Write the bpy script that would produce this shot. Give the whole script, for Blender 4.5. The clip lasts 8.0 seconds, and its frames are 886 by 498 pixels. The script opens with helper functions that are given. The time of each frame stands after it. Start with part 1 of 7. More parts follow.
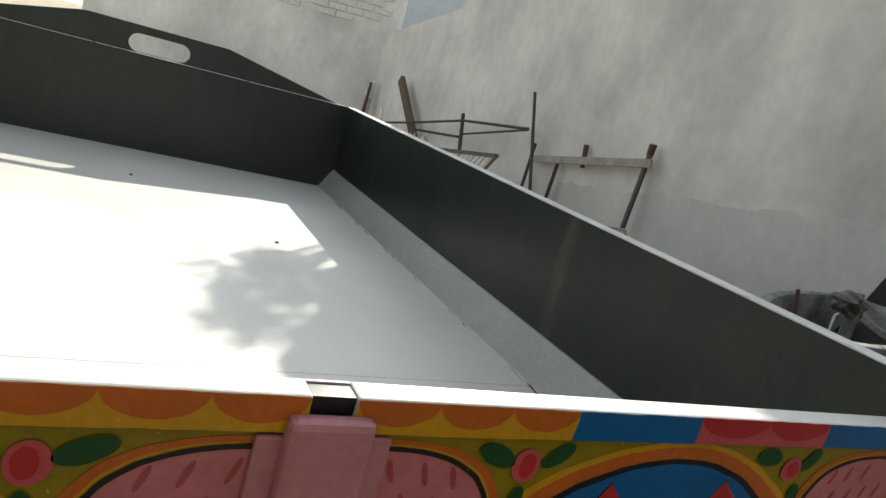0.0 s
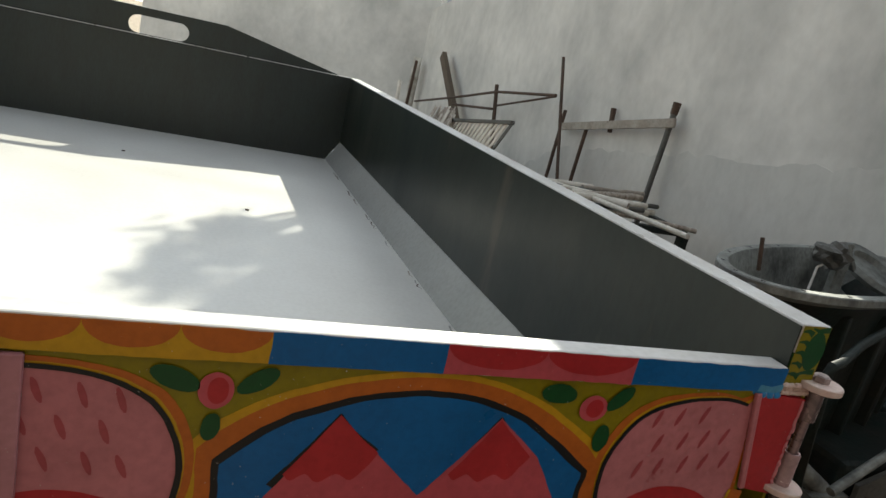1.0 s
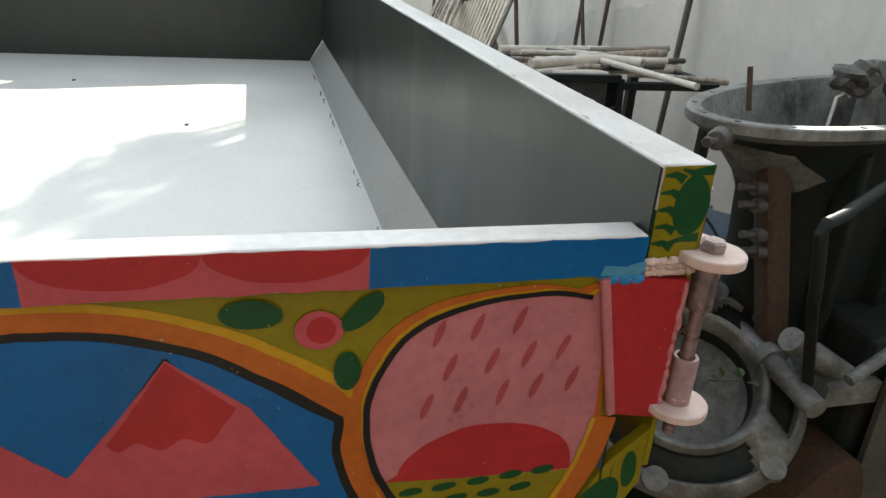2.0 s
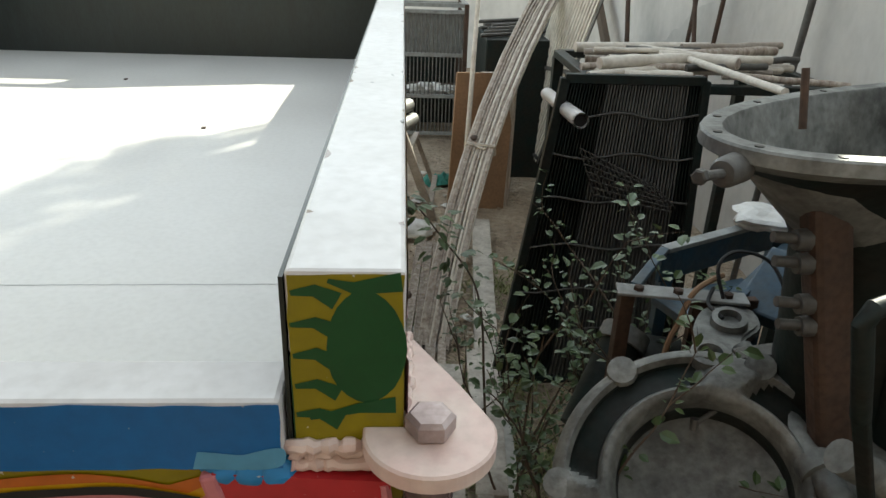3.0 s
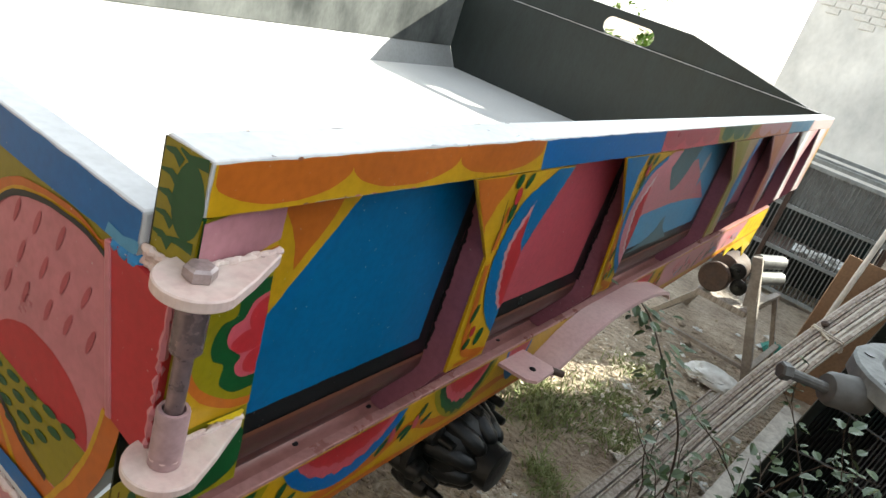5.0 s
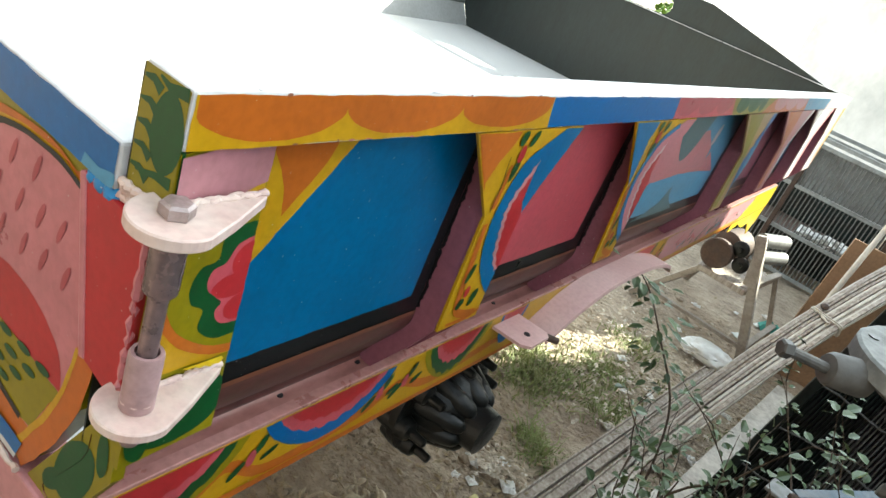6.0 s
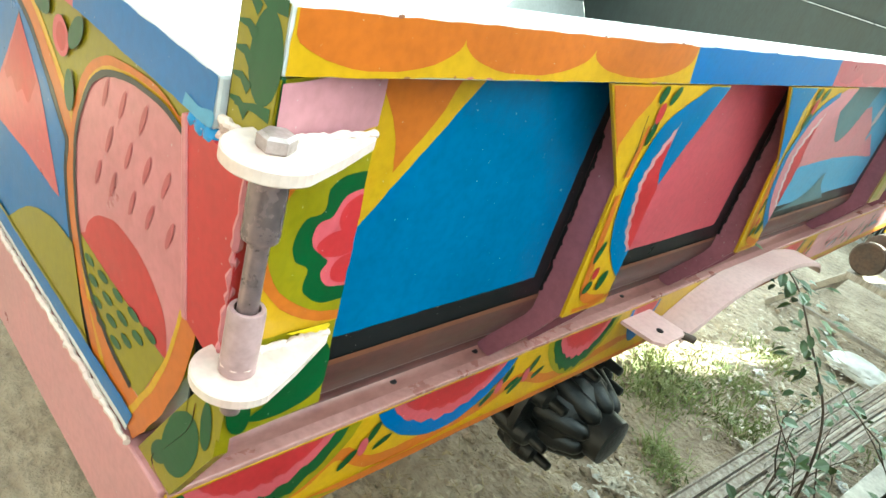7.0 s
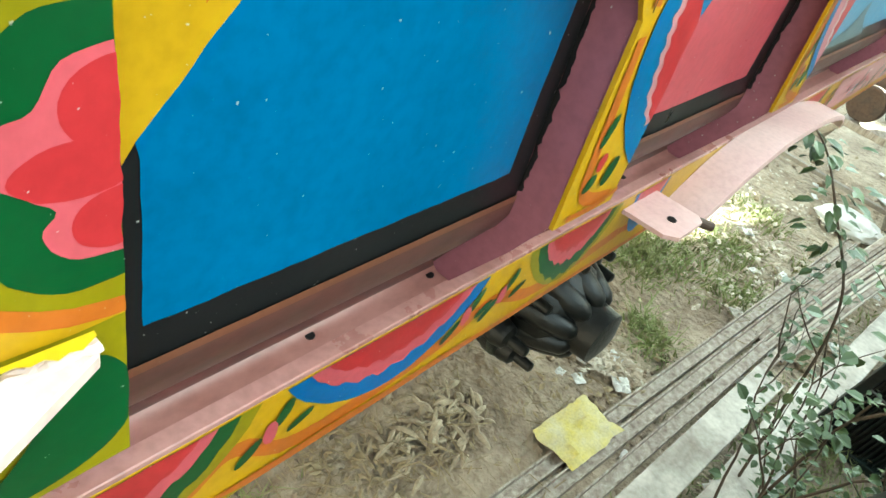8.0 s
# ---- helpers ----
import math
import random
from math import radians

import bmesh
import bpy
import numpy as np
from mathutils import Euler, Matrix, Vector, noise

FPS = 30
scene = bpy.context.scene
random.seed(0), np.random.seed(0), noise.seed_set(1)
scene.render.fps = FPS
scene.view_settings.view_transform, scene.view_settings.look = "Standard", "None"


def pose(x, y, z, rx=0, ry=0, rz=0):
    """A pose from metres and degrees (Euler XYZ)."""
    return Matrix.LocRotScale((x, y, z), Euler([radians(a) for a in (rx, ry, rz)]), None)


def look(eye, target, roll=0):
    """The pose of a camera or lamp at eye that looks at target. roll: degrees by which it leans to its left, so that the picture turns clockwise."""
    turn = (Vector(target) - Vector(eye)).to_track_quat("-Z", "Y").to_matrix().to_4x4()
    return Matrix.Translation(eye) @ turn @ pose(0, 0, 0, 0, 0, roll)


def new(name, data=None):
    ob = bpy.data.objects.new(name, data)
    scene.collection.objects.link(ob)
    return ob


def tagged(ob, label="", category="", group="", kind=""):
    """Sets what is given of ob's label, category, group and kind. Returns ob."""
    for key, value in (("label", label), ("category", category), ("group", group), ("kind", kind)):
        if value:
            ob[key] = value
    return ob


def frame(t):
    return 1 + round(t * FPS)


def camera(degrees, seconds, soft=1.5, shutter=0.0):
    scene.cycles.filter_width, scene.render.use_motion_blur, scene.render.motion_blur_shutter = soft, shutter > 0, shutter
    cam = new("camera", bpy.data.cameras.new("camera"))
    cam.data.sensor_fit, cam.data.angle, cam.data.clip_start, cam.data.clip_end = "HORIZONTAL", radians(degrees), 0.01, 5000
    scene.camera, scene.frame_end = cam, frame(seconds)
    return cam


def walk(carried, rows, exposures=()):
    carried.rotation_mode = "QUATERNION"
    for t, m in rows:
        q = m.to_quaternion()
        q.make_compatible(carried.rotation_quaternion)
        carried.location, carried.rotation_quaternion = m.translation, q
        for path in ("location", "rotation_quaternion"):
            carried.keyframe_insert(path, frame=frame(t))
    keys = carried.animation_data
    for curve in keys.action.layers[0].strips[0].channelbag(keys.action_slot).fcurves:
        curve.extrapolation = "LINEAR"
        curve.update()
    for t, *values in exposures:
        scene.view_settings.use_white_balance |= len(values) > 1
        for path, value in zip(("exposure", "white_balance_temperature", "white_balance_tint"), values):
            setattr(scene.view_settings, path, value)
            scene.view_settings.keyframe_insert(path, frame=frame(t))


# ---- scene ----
cam = camera(64.4, 8.0)
PATH = [
    (0, (-1.268, -0.556, 1.726), (-0.343, 1.166, 1.303), 16.1),
    (0.5, (-1.098, -0.654, 1.743), (-0.324, 1.108, 1.199), 13.0),
    (1, (-0.856, -0.668, 1.737), (-0.139, 1.124, 1.214), 13.1),
    (1.5, (-0.637, -0.61, 1.719), (0.116, 1.099, 1.003), 7.5),
    (1.7, (-0.531, -0.58, 1.692), (0.106, 1.143, 0.902), 6.2),
    (2.8, (-0.076, -0.296, 1.644), (0.203, 1.507, 0.826), 1.2),
    (3, (-0.003, -0.267, 1.633), (0.119, 1.548, 0.801), 2.2),
    (3.2, (0.077, -0.238, 1.618), (-0.229, 1.576, 0.834), 5.0),
    (3.5, (0.22, -0.213, 1.655), (-0.44, 1.497, 0.854), 2.7),
    (4, (0.306, -0.255, 1.668), (-0.55, 1.399, 0.939), 7.4),
    (4.5, (0.342, -0.293, 1.666), (-0.576, 1.34, 0.965), 15.6),
    (4.7, (0.351, -0.296, 1.668), (-0.57, 1.322, 0.938), 16.9),
    (5.8, (0.346, -0.273, 1.677), (-0.505, 1.338, 0.851), 23.1),
    (6, (0.347, -0.268, 1.656), (-0.515, 1.318, 0.796), 22.3),
    (6.5, (0.358, -0.256, 1.635), (-0.515, 1.265, 0.673), 20.8),
    (7, (0.331, -0.225, 1.585), (-0.78, 1.155, 0.657), 17.7),
    (7.2, (0.294, -0.187, 1.567), (-0.814, 1.146, 0.57), 16.0),
    (7.5, (0.229, -0.1, 1.538), (-0.745, 1.237, 0.413), 17.8),
    (8, (0.187, -0.001, 1.478), (-0.662, 1.336, 0.256), 18.2),
]
walk(cam, [(t, look(eye, target, roll)) for t, eye, target, roll in PATH],
     exposures=[(0.0, 1.10, 6700, 2), (0.5, 0.88, 6700, 2), (1.0, 1.08, 6700, 2), (1.5, 1.82, 6600, 2), (3.0, 1.75, 6800, 0), (3.5, 1.47, 6700, 2), (4.0, 1.45, 6600, 2), (4.5, 1.75, 6500, 2), (5.8, 2.56, 6500, 0), (6.0, 2.67, 6500, -2), (6.5, 3.30, 6400, -9), (7.0, 3.55, 6300, -19), (7.5, 3.50, 6500, -13), (8.0, 3.69, 6500, -17)])

# ---- sky and sun ----
SUN = Vector((0.82, 1.35, 1.0)).normalized()
world = bpy.data.worlds.new("sky")
scene.world = world
world.use_nodes = True
wt = world.node_tree
sky = wt.nodes.new("ShaderNodeTexSky")
sky.sky_type, sky.sun_disc = "NISHITA", False
sky.sun_elevation = math.asin(SUN.z)
sky.sun_rotation = math.atan2(SUN.x, SUN.y)
sky.dust_density, sky.air_density = 0.6, 1.0
haze = wt.nodes.new("ShaderNodeHueSaturation")
haze.inputs["Saturation"].default_value = 0.38
wt.links.new(sky.outputs[0], haze.inputs["Color"])
wt.links.new(haze.outputs[0], wt.nodes["Background"].inputs[0])
wt.nodes["Background"].inputs[1].default_value = 0.15
lamp = bpy.data.lights.new("sun", "SUN")
lamp.energy, lamp.angle, lamp.color = 4.0, radians(0.45), (1.0, 0.95, 0.86)
sun = new("sun", lamp)
sun.matrix_world = look(SUN * 30, (0, 0, 0))


# ---- materials ----
def surface(name, color, rough=0.5, metal=0.0, vary=0.25, scale=6.0, fine=60.0, bump=0.1, other=None, spots=0.0, coat=0.0, stretch=None, depth=0.004, spec=0.5):
    """A procedural surface: large stains, fine grain, bump; other: the stain colour; spots: amount of pale specks."""
    m = bpy.data.materials.new(name)
    m.use_nodes = True
    nt = m.node_tree
    N, L = nt.nodes, nt.links
    b = N["Principled BSDF"]
    co = N.new("ShaderNodeTexCoord")
    src = co.outputs["Object"]
    if stretch:
        mp = N.new("ShaderNodeMapping")
        mp.inputs["Scale"].default_value = stretch
        L.new(src, mp.inputs["Vector"])
        src = mp.outputs["Vector"]
    n1 = N.new("ShaderNodeTexNoise")
    n1.inputs["Scale"].default_value, n1.inputs["Detail"].default_value, n1.inputs["Roughness"].default_value = scale, 6, 0.62
    n2 = N.new("ShaderNodeTexNoise")
    n2.inputs["Scale"].default_value, n2.inputs["Detail"].default_value = fine, 4
    L.new(src, n1.inputs["Vector"])
    L.new(src, n2.inputs["Vector"])
    r1 = N.new("ShaderNodeValToRGB")
    r1.color_ramp.elements[0].position, r1.color_ramp.elements[1].position = 0.33, 0.68
    o = other or tuple(c * (1 - vary) for c in color)
    r1.color_ramp.elements[0].color, r1.color_ramp.elements[1].color = (*o, 1), (*color, 1)
    L.new(n1.outputs["Fac"], r1.inputs["Fac"])
    mx = N.new("ShaderNodeMix")
    mx.data_type, mx.blend_type = "RGBA", "MULTIPLY"
    mx.inputs[0].default_value = min(1.0, vary * 1.6)
    r2 = N.new("ShaderNodeValToRGB")
    r2.color_ramp.elements[0].position, r2.color_ramp.elements[1].position = 0.3, 0.6
    r2.color_ramp.elements[0].color = (0.62, 0.6, 0.58, 1)
    L.new(n2.outputs["Fac"], r2.inputs["Fac"])
    L.new(r1.outputs[0], mx.inputs[6])
    L.new(r2.outputs[0], mx.inputs[7])
    last = mx.outputs[2]
    if spots:
        v = N.new("ShaderNodeTexNoise")
        v.inputs["Scale"].default_value, v.inputs["Detail"].default_value = 240.0, 2
        L.new(src, v.inputs["Vector"])
        r3 = N.new("ShaderNodeValToRGB")
        r3.color_ramp.elements[0].position, r3.color_ramp.elements[1].position = 0.75 - 0.06 * spots, 0.79
        L.new(v.outputs["Fac"], r3.inputs["Fac"])
        m3 = N.new("ShaderNodeMix")
        m3.data_type = "RGBA"
        m3.inputs[7].default_value = (0.42, 0.40, 0.37, 1)
        L.new(r3.outputs[0], m3.inputs[0])
        L.new(last, m3.inputs[6])
        last = m3.outputs[2]
    L.new(last, b.inputs["Base Color"])
    mr = N.new("ShaderNodeMapRange")
    mr.inputs["To Min"].default_value, mr.inputs["To Max"].default_value = max(0.05, rough - 0.12), min(1, rough + 0.12)
    L.new(n1.outputs["Fac"], mr.inputs["Value"])
    L.new(mr.outputs[0], b.inputs["Roughness"])
    b.inputs["Metallic"].default_value = metal
    b.inputs["Coat Weight"].default_value = coat
    b.inputs["Specular IOR Level"].default_value = spec
    if bump:
        bp = N.new("ShaderNodeBump")
        bp.inputs["Strength"].default_value, bp.inputs["Distance"].default_value = bump, depth
        ad = N.new("ShaderNodeMath")
        ad.operation = "ADD"
        L.new(n1.outputs["Fac"], ad.inputs[0])
        L.new(n2.outputs["Fac"], ad.inputs[1])
        L.new(ad.outputs[0], bp.inputs["Height"])
        L.new(bp.outputs[0], b.inputs["Normal"])
    return m


def enamel(name, color, rough=0.32):
    color = tuple(c * 0.8 for c in color)
    return surface(name, color, rough, vary=0.2, scale=13.0, fine=110.0, bump=0.07, spots=0.22, depth=0.001, spec=0.3)


def streaked(m, color, level):
    """Pale upright streaks over a surface: rust patches and reflections put into the colour."""
    nt = m.node_tree
    N, L = nt.nodes, nt.links
    b = N["Principled BSDF"]
    link = b.inputs["Base Color"].links[0]
    under = link.from_socket
    co = N.new("ShaderNodeTexCoord")
    mp = N.new("ShaderNodeMapping")
    mp.inputs["Scale"].default_value = (4.0, 7.5, 1.6)
    n = N.new("ShaderNodeTexNoise")
    n.inputs["Scale"].default_value, n.inputs["Detail"].default_value, n.inputs["Roughness"].default_value = 1.0, 5, 0.6
    r = N.new("ShaderNodeValToRGB")
    r.color_ramp.elements[0].position, r.color_ramp.elements[1].position = level, level + 0.16
    mx = N.new("ShaderNodeMix")
    mx.data_type = "RGBA"
    mx.inputs[7].default_value = (*color, 1)
    L.new(co.outputs["Object"], mp.inputs["Vector"])
    L.new(mp.outputs["Vector"], n.inputs["Vector"])
    L.new(n.outputs["Fac"], r.inputs["Fac"])
    L.new(r.outputs[0], mx.inputs[0])
    L.new(under, mx.inputs[6])
    L.new(mx.outputs[2], b.inputs["Base Color"])


BLUE = enamel("blue enamel", (0.003, 0.136, 0.395))
PANEL_BLUE = enamel("bright sky-blue enamel", (0.002, 0.145, 0.345))
LIGHT_BLUE = enamel("light blue enamel", (0.10, 0.33, 0.52))
RED = enamel("red enamel", (0.50, 0.028, 0.035))
ROSE = enamel("rose enamel", (0.60, 0.095, 0.12))
PINK = enamel("pink enamel", (0.62, 0.275, 0.285))
MAUVE = enamel("mauve enamel", (0.35, 0.125, 0.165))
ORANGE = enamel("orange enamel", (0.57, 0.145, 0.018))
YELLOW = enamel("yellow enamel", (0.64, 0.355, 0.012))
OLIVE = enamel("olive yellow enamel", (0.29, 0.235, 0.006))
GREEN = enamel("green enamel", (0.008, 0.080, 0.020))
BLACK = enamel("black enamel", (0.012, 0.012, 0.013))
WHITE = surface("worn white enamel", (0.63, 0.62, 0.61), 0.36, vary=0.2, scale=6, fine=90, bump=0.06, depth=0.001, other=(0.47, 0.45, 0.43))
FILLET_PAINT = surface("worn grey fillet paint", (0.30, 0.30, 0.29), 0.42, vary=0.2, scale=5.0, fine=70, bump=0.05, depth=0.001, other=(0.25, 0.25, 0.235))
BED = surface("pale grey bed paint", (0.62, 0.61, 0.58), 0.38, vary=0.10, scale=3.0, fine=80, bump=0.05, depth=0.001, other=(0.565, 0.55, 0.52))
PRIMER = surface("dark green-grey primer", (0.022, 0.031, 0.030), 0.42, vary=0.35, scale=5.0, fine=45, bump=0.06, other=(0.016, 0.021, 0.021), stretch=(3.0, 3.0, 0.7), depth=0.001)
# Right plate's shade is put into this near-black; the sunlit left stays paler.
SIDE_SHADED = surface("rust-streaked primer darkened for shade", (0.008, 0.0135, 0.0120), 0.34, vary=0.45, scale=3.0, fine=50, bump=0.08, other=(0.018, 0.021, 0.017), stretch=(1.3, 1.3, 0.6), depth=0.001, spec=0.27)
streaked(SIDE_SHADED, (0.055, 0.046, 0.034), 0.60)
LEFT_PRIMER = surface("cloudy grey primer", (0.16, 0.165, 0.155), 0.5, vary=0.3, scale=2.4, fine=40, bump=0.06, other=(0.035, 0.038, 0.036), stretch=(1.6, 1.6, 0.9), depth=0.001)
STEEL = surface("worn steel", (0.24, 0.20, 0.18), 0.32, metal=0.75, vary=0.3, fine=120, bump=0.05, depth=0.001)
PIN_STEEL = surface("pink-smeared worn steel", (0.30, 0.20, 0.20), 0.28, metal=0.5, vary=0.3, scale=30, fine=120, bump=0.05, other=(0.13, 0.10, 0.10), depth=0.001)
SLEEVE_PINK = surface("dull pink-washed pipe", (0.42, 0.265, 0.265), 0.38, vary=0.3, scale=26, fine=120, bump=0.06, other=(0.27, 0.17, 0.17), depth=0.001)
PINK_STEEL = surface("pink-washed steel", (0.62, 0.42, 0.39), 0.42, vary=0.18, scale=7, fine=120, bump=0.06, other=(0.54, 0.33, 0.31), depth=0.001)
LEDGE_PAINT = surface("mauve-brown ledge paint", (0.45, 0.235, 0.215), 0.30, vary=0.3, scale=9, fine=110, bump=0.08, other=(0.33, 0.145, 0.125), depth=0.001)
CREAM = surface("cream primed steel", (0.64, 0.55, 0.48), 0.45, vary=0.22, scale=22, fine=120, bump=0.12, other=(0.55, 0.38, 0.34), depth=0.001)
HEX_STEEL = surface("worn pink-grey bolt steel", (0.46, 0.38, 0.36), 0.36, metal=0.35, vary=0.3, scale=60, fine=200, bump=0.1, other=(0.25, 0.19, 0.18), depth=0.001)
FADED_GREY = surface("faded pale grey paint", (0.33, 0.35, 0.34), 0.55, vary=0.3, scale=12, fine=80, bump=0.15, other=(0.20, 0.20, 0.19))
SLAT = surface("dull grey slats", (0.20, 0.20, 0.19), 0.55, metal=0.3, vary=0.4, scale=9, fine=70, bump=0.1)
FRAME_WOOD = surface("dusty grey-brown timber", (0.38, 0.34, 0.29), 0.8, vary=0.35, scale=8, fine=70, bump=0.3, other=(0.24, 0.20, 0.165))
GREASE = surface("greasy black iron", (0.012, 0.013, 0.012), 0.38, metal=0.2, vary=0.4, scale=25, fine=90, bump=0.3)
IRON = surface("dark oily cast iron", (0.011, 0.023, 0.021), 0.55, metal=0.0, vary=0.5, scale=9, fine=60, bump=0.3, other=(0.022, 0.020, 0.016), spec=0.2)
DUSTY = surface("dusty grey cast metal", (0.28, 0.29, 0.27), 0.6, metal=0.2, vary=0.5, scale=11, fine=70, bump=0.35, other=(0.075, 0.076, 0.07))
TEAL = surface("faded blue machine paint", (0.02, 0.07, 0.12), 0.45, vary=0.4, scale=12, fine=70, bump=0.15, other=(0.05, 0.07, 0.08))
RUST = surface("rusty steel", (0.10, 0.058, 0.038), 0.75, metal=0.2, vary=0.5, scale=14, fine=80, bump=0.3, other=(0.06, 0.04, 0.03))
GREY_STEEL = surface("weathered grey steel", (0.12, 0.115, 0.105), 0.6, metal=0.3, vary=0.4, scale=12, fine=80, bump=0.2)
BARK = surface("pale peeled poles", (0.72, 0.68, 0.60), 0.75, vary=0.25, scale=10, fine=60, bump=0.35, other=(0.5, 0.45, 0.38))
RODS = surface("weathered timber strips", (0.56, 0.50, 0.43), 0.8, vary=0.4, scale=8, fine=70, bump=0.3, other=(0.22, 0.17, 0.135), stretch=(6, 6, 0.7))
BOARD = surface("weathered board", (0.70, 0.67, 0.60), 0.8, vary=0.35, scale=6, fine=60, bump=0.3, other=(0.28, 0.24, 0.20))
PLY = surface("brown plywood", (0.34, 0.20, 0.11), 0.7, vary=0.3, scale=5, fine=60, bump=0.1)
PLASTER = surface("grey cement plaster", (0.69, 0.655, 0.61), 0.88, vary=0.12, scale=1.1, fine=14, bump=0.14, other=(0.42, 0.405, 0.38), stretch=(1, 1, 0.85), depth=0.006)
DAMP_PLASTER = surface("rough green-grey cement coat", (0.565, 0.545, 0.51), 0.9, vary=0.12, scale=1.2, fine=22, bump=0.2, other=(0.42, 0.405, 0.38), stretch=(1, 1, 0.7), depth=0.006)
HOUSE = surface("blue-grey house render", (0.40, 0.43, 0.47), 0.9, vary=0.15, scale=0.6, fine=9, bump=0.1)
BRICK = surface("grey washed brick", (0.62, 0.59, 0.55), 0.9, vary=0.2, scale=4, fine=40, bump=0.4, other=(0.50, 0.47, 0.43))
# Dark tone for the unseen walls that hold light off the trailer.
BLOCKER_DARK = surface("dark light-blocking wall", (0.17, 0.14, 0.125), 0.9, vary=0.3, scale=3, fine=30, bump=0.3)
DIRT = surface("dry trodden earth", (0.47, 0.385, 0.285), 0.95, vary=0.45, scale=3.8, fine=30, bump=1.0, other=(0.25, 0.19, 0.135), depth=0.035)
STRAW = surface("dry straw", (0.42, 0.33, 0.20), 0.85, vary=0.4, scale=20, fine=90, bump=0.2)
CHIP = surface("pale wood chips", (0.68, 0.63, 0.53), 0.8, vary=0.4, scale=12, fine=70, bump=0.2, other=(0.38, 0.30, 0.21))
HUSK = surface("dry pale husks", (0.52, 0.44, 0.31), 0.75, vary=0.4, scale=18, fine=110, bump=0.3, other=(0.24, 0.18, 0.12), stretch=(1, 1, 1))
GRASS = surface("grass blades", (0.25, 0.31, 0.11), 0.6, vary=0.3, scale=5, fine=30, bump=0.0, other=(0.28, 0.29, 0.12))
LEAF = surface("shrub leaves", (0.10, 0.155, 0.055), 0.42, vary=0.4, scale=9, fine=40, bump=0.0, other=(0.045, 0.078, 0.030))
BRIGHT_LEAF = surface("sunny tree leaves", (0.17, 0.27, 0.04), 0.5, vary=0.4, scale=1.5, fine=20, bump=0.0)
TWIG = surface("thin brown twigs", (0.11, 0.08, 0.055), 0.8, vary=0.3, scale=10, fine=60, bump=0.2)
SACK = surface("yellow woven sack", (0.62, 0.52, 0.12), 0.6, vary=0.3, scale=16, fine=150, bump=0.3, other=(0.55, 0.50, 0.30))
PLASTIC = surface("crumpled white plastic", (0.72, 0.72, 0.70), 0.4, vary=0.15, scale=18, fine=60, bump=0.4, other=(0.55, 0.54, 0.5))
TEAL_CLOTH = surface("green cloth rag", (0.03, 0.22, 0.17), 0.7, vary=0.3, scale=14, fine=80, bump=0.3)
RUBBER = surface("old black rubber", (0.02, 0.02, 0.02), 0.7, vary=0.3, bump=0.2)


# ---- mesh helpers ----
def mesh_object(name, bm, material, smooth=False):
    me = bpy.data.meshes.new(name)
    bm.normal_update()
    bm.to_mesh(me)
    bm.free()
    me.materials.append(material)
    if smooth:
        for p in me.polygons:
            p.use_smooth = True
        me.set_sharp_from_angle(angle=radians(38))
    return new(name, me)


def part(name, bm, material, parent, label="", smooth=False):
    ob = mesh_object(name, bm, material, smooth)
    ob.parent = parent
    ob.matrix_parent_inverse = Matrix.Translation(-parent.matrix_basis.translation) if parent.type == "EMPTY" else Matrix()
    if label:
        ob["label"] = label
    return ob


def thing(name, at, label, category, group="", kind=""):
    e = new(name)
    e.location = at
    e.empty_display_size = 0.1
    return tagged(e, label, category, group, kind)


def box(bm, x0, x1, y0, y1, z0, z1, bevel=0.0):
    """A box between limits, with softened edges."""
    b = bmesh.new()
    bmesh.ops.create_cube(b, size=1.0)
    for v in b.verts:
        v.co = ((x0 + x1) / 2 + v.co.x * (x1 - x0), (y0 + y1) / 2 + v.co.y * (y1 - y0), (z0 + z1) / 2 + v.co.z * (z1 - z0))
    if bevel:
        bmesh.ops.bevel(b, geom=b.edges[:], offset=bevel, segments=2, affect="EDGES", profile=0.5)
    return merge(bm, b)


def merge(bm, b, m=None):
    if m is not None:
        b.transform(m)
    tmp = bpy.data.meshes.new("tmp")
    b.to_mesh(tmp)
    b.free()
    bm.from_mesh(tmp)
    bpy.data.meshes.remove(tmp)
    return bm


def tube(bm, a, b, r0, r1=None, n=12, caps=True):
    """A round bar from a to b."""
    a, b = Vector(a), Vector(b)
    d = b - a
    t = bmesh.new()
    bmesh.ops.create_cone(t, cap_ends=caps, segments=n, radius1=r0, radius2=r0 if r1 is None else r1, depth=d.length)
    return merge(bm, t, Matrix.Translation((a + b) / 2) @ d.to_track_quat("Z", "Y").to_matrix().to_4x4())


def sweep(bm, pts, radii, n=8):
    """One continuous round tube through points."""
    P = [Vector(p) for p in pts]
    rings = []
    for k, p in enumerate(P):
        d = (P[min(k + 1, len(P) - 1)] - P[max(k - 1, 0)]).normalized()
        x = d.orthogonal().normalized() if k == 0 else (x - d * x.dot(d)).normalized()
        y = d.cross(x)
        r = radii[k] if isinstance(radii, (list, tuple)) else radii
        rings.append([bm.verts.new(p + (x * math.cos(6.28318 * i / n) + y * math.sin(6.28318 * i / n)) * r) for i in range(n)])
    for a, b in zip(rings, rings[1:]):
        for i in range(n):
            bm.faces.new((a[i], a[(i + 1) % n], b[(i + 1) % n], b[i]))
    bm.faces.new(rings[0][::-1])
    bm.faces.new(rings[-1])
    return bm


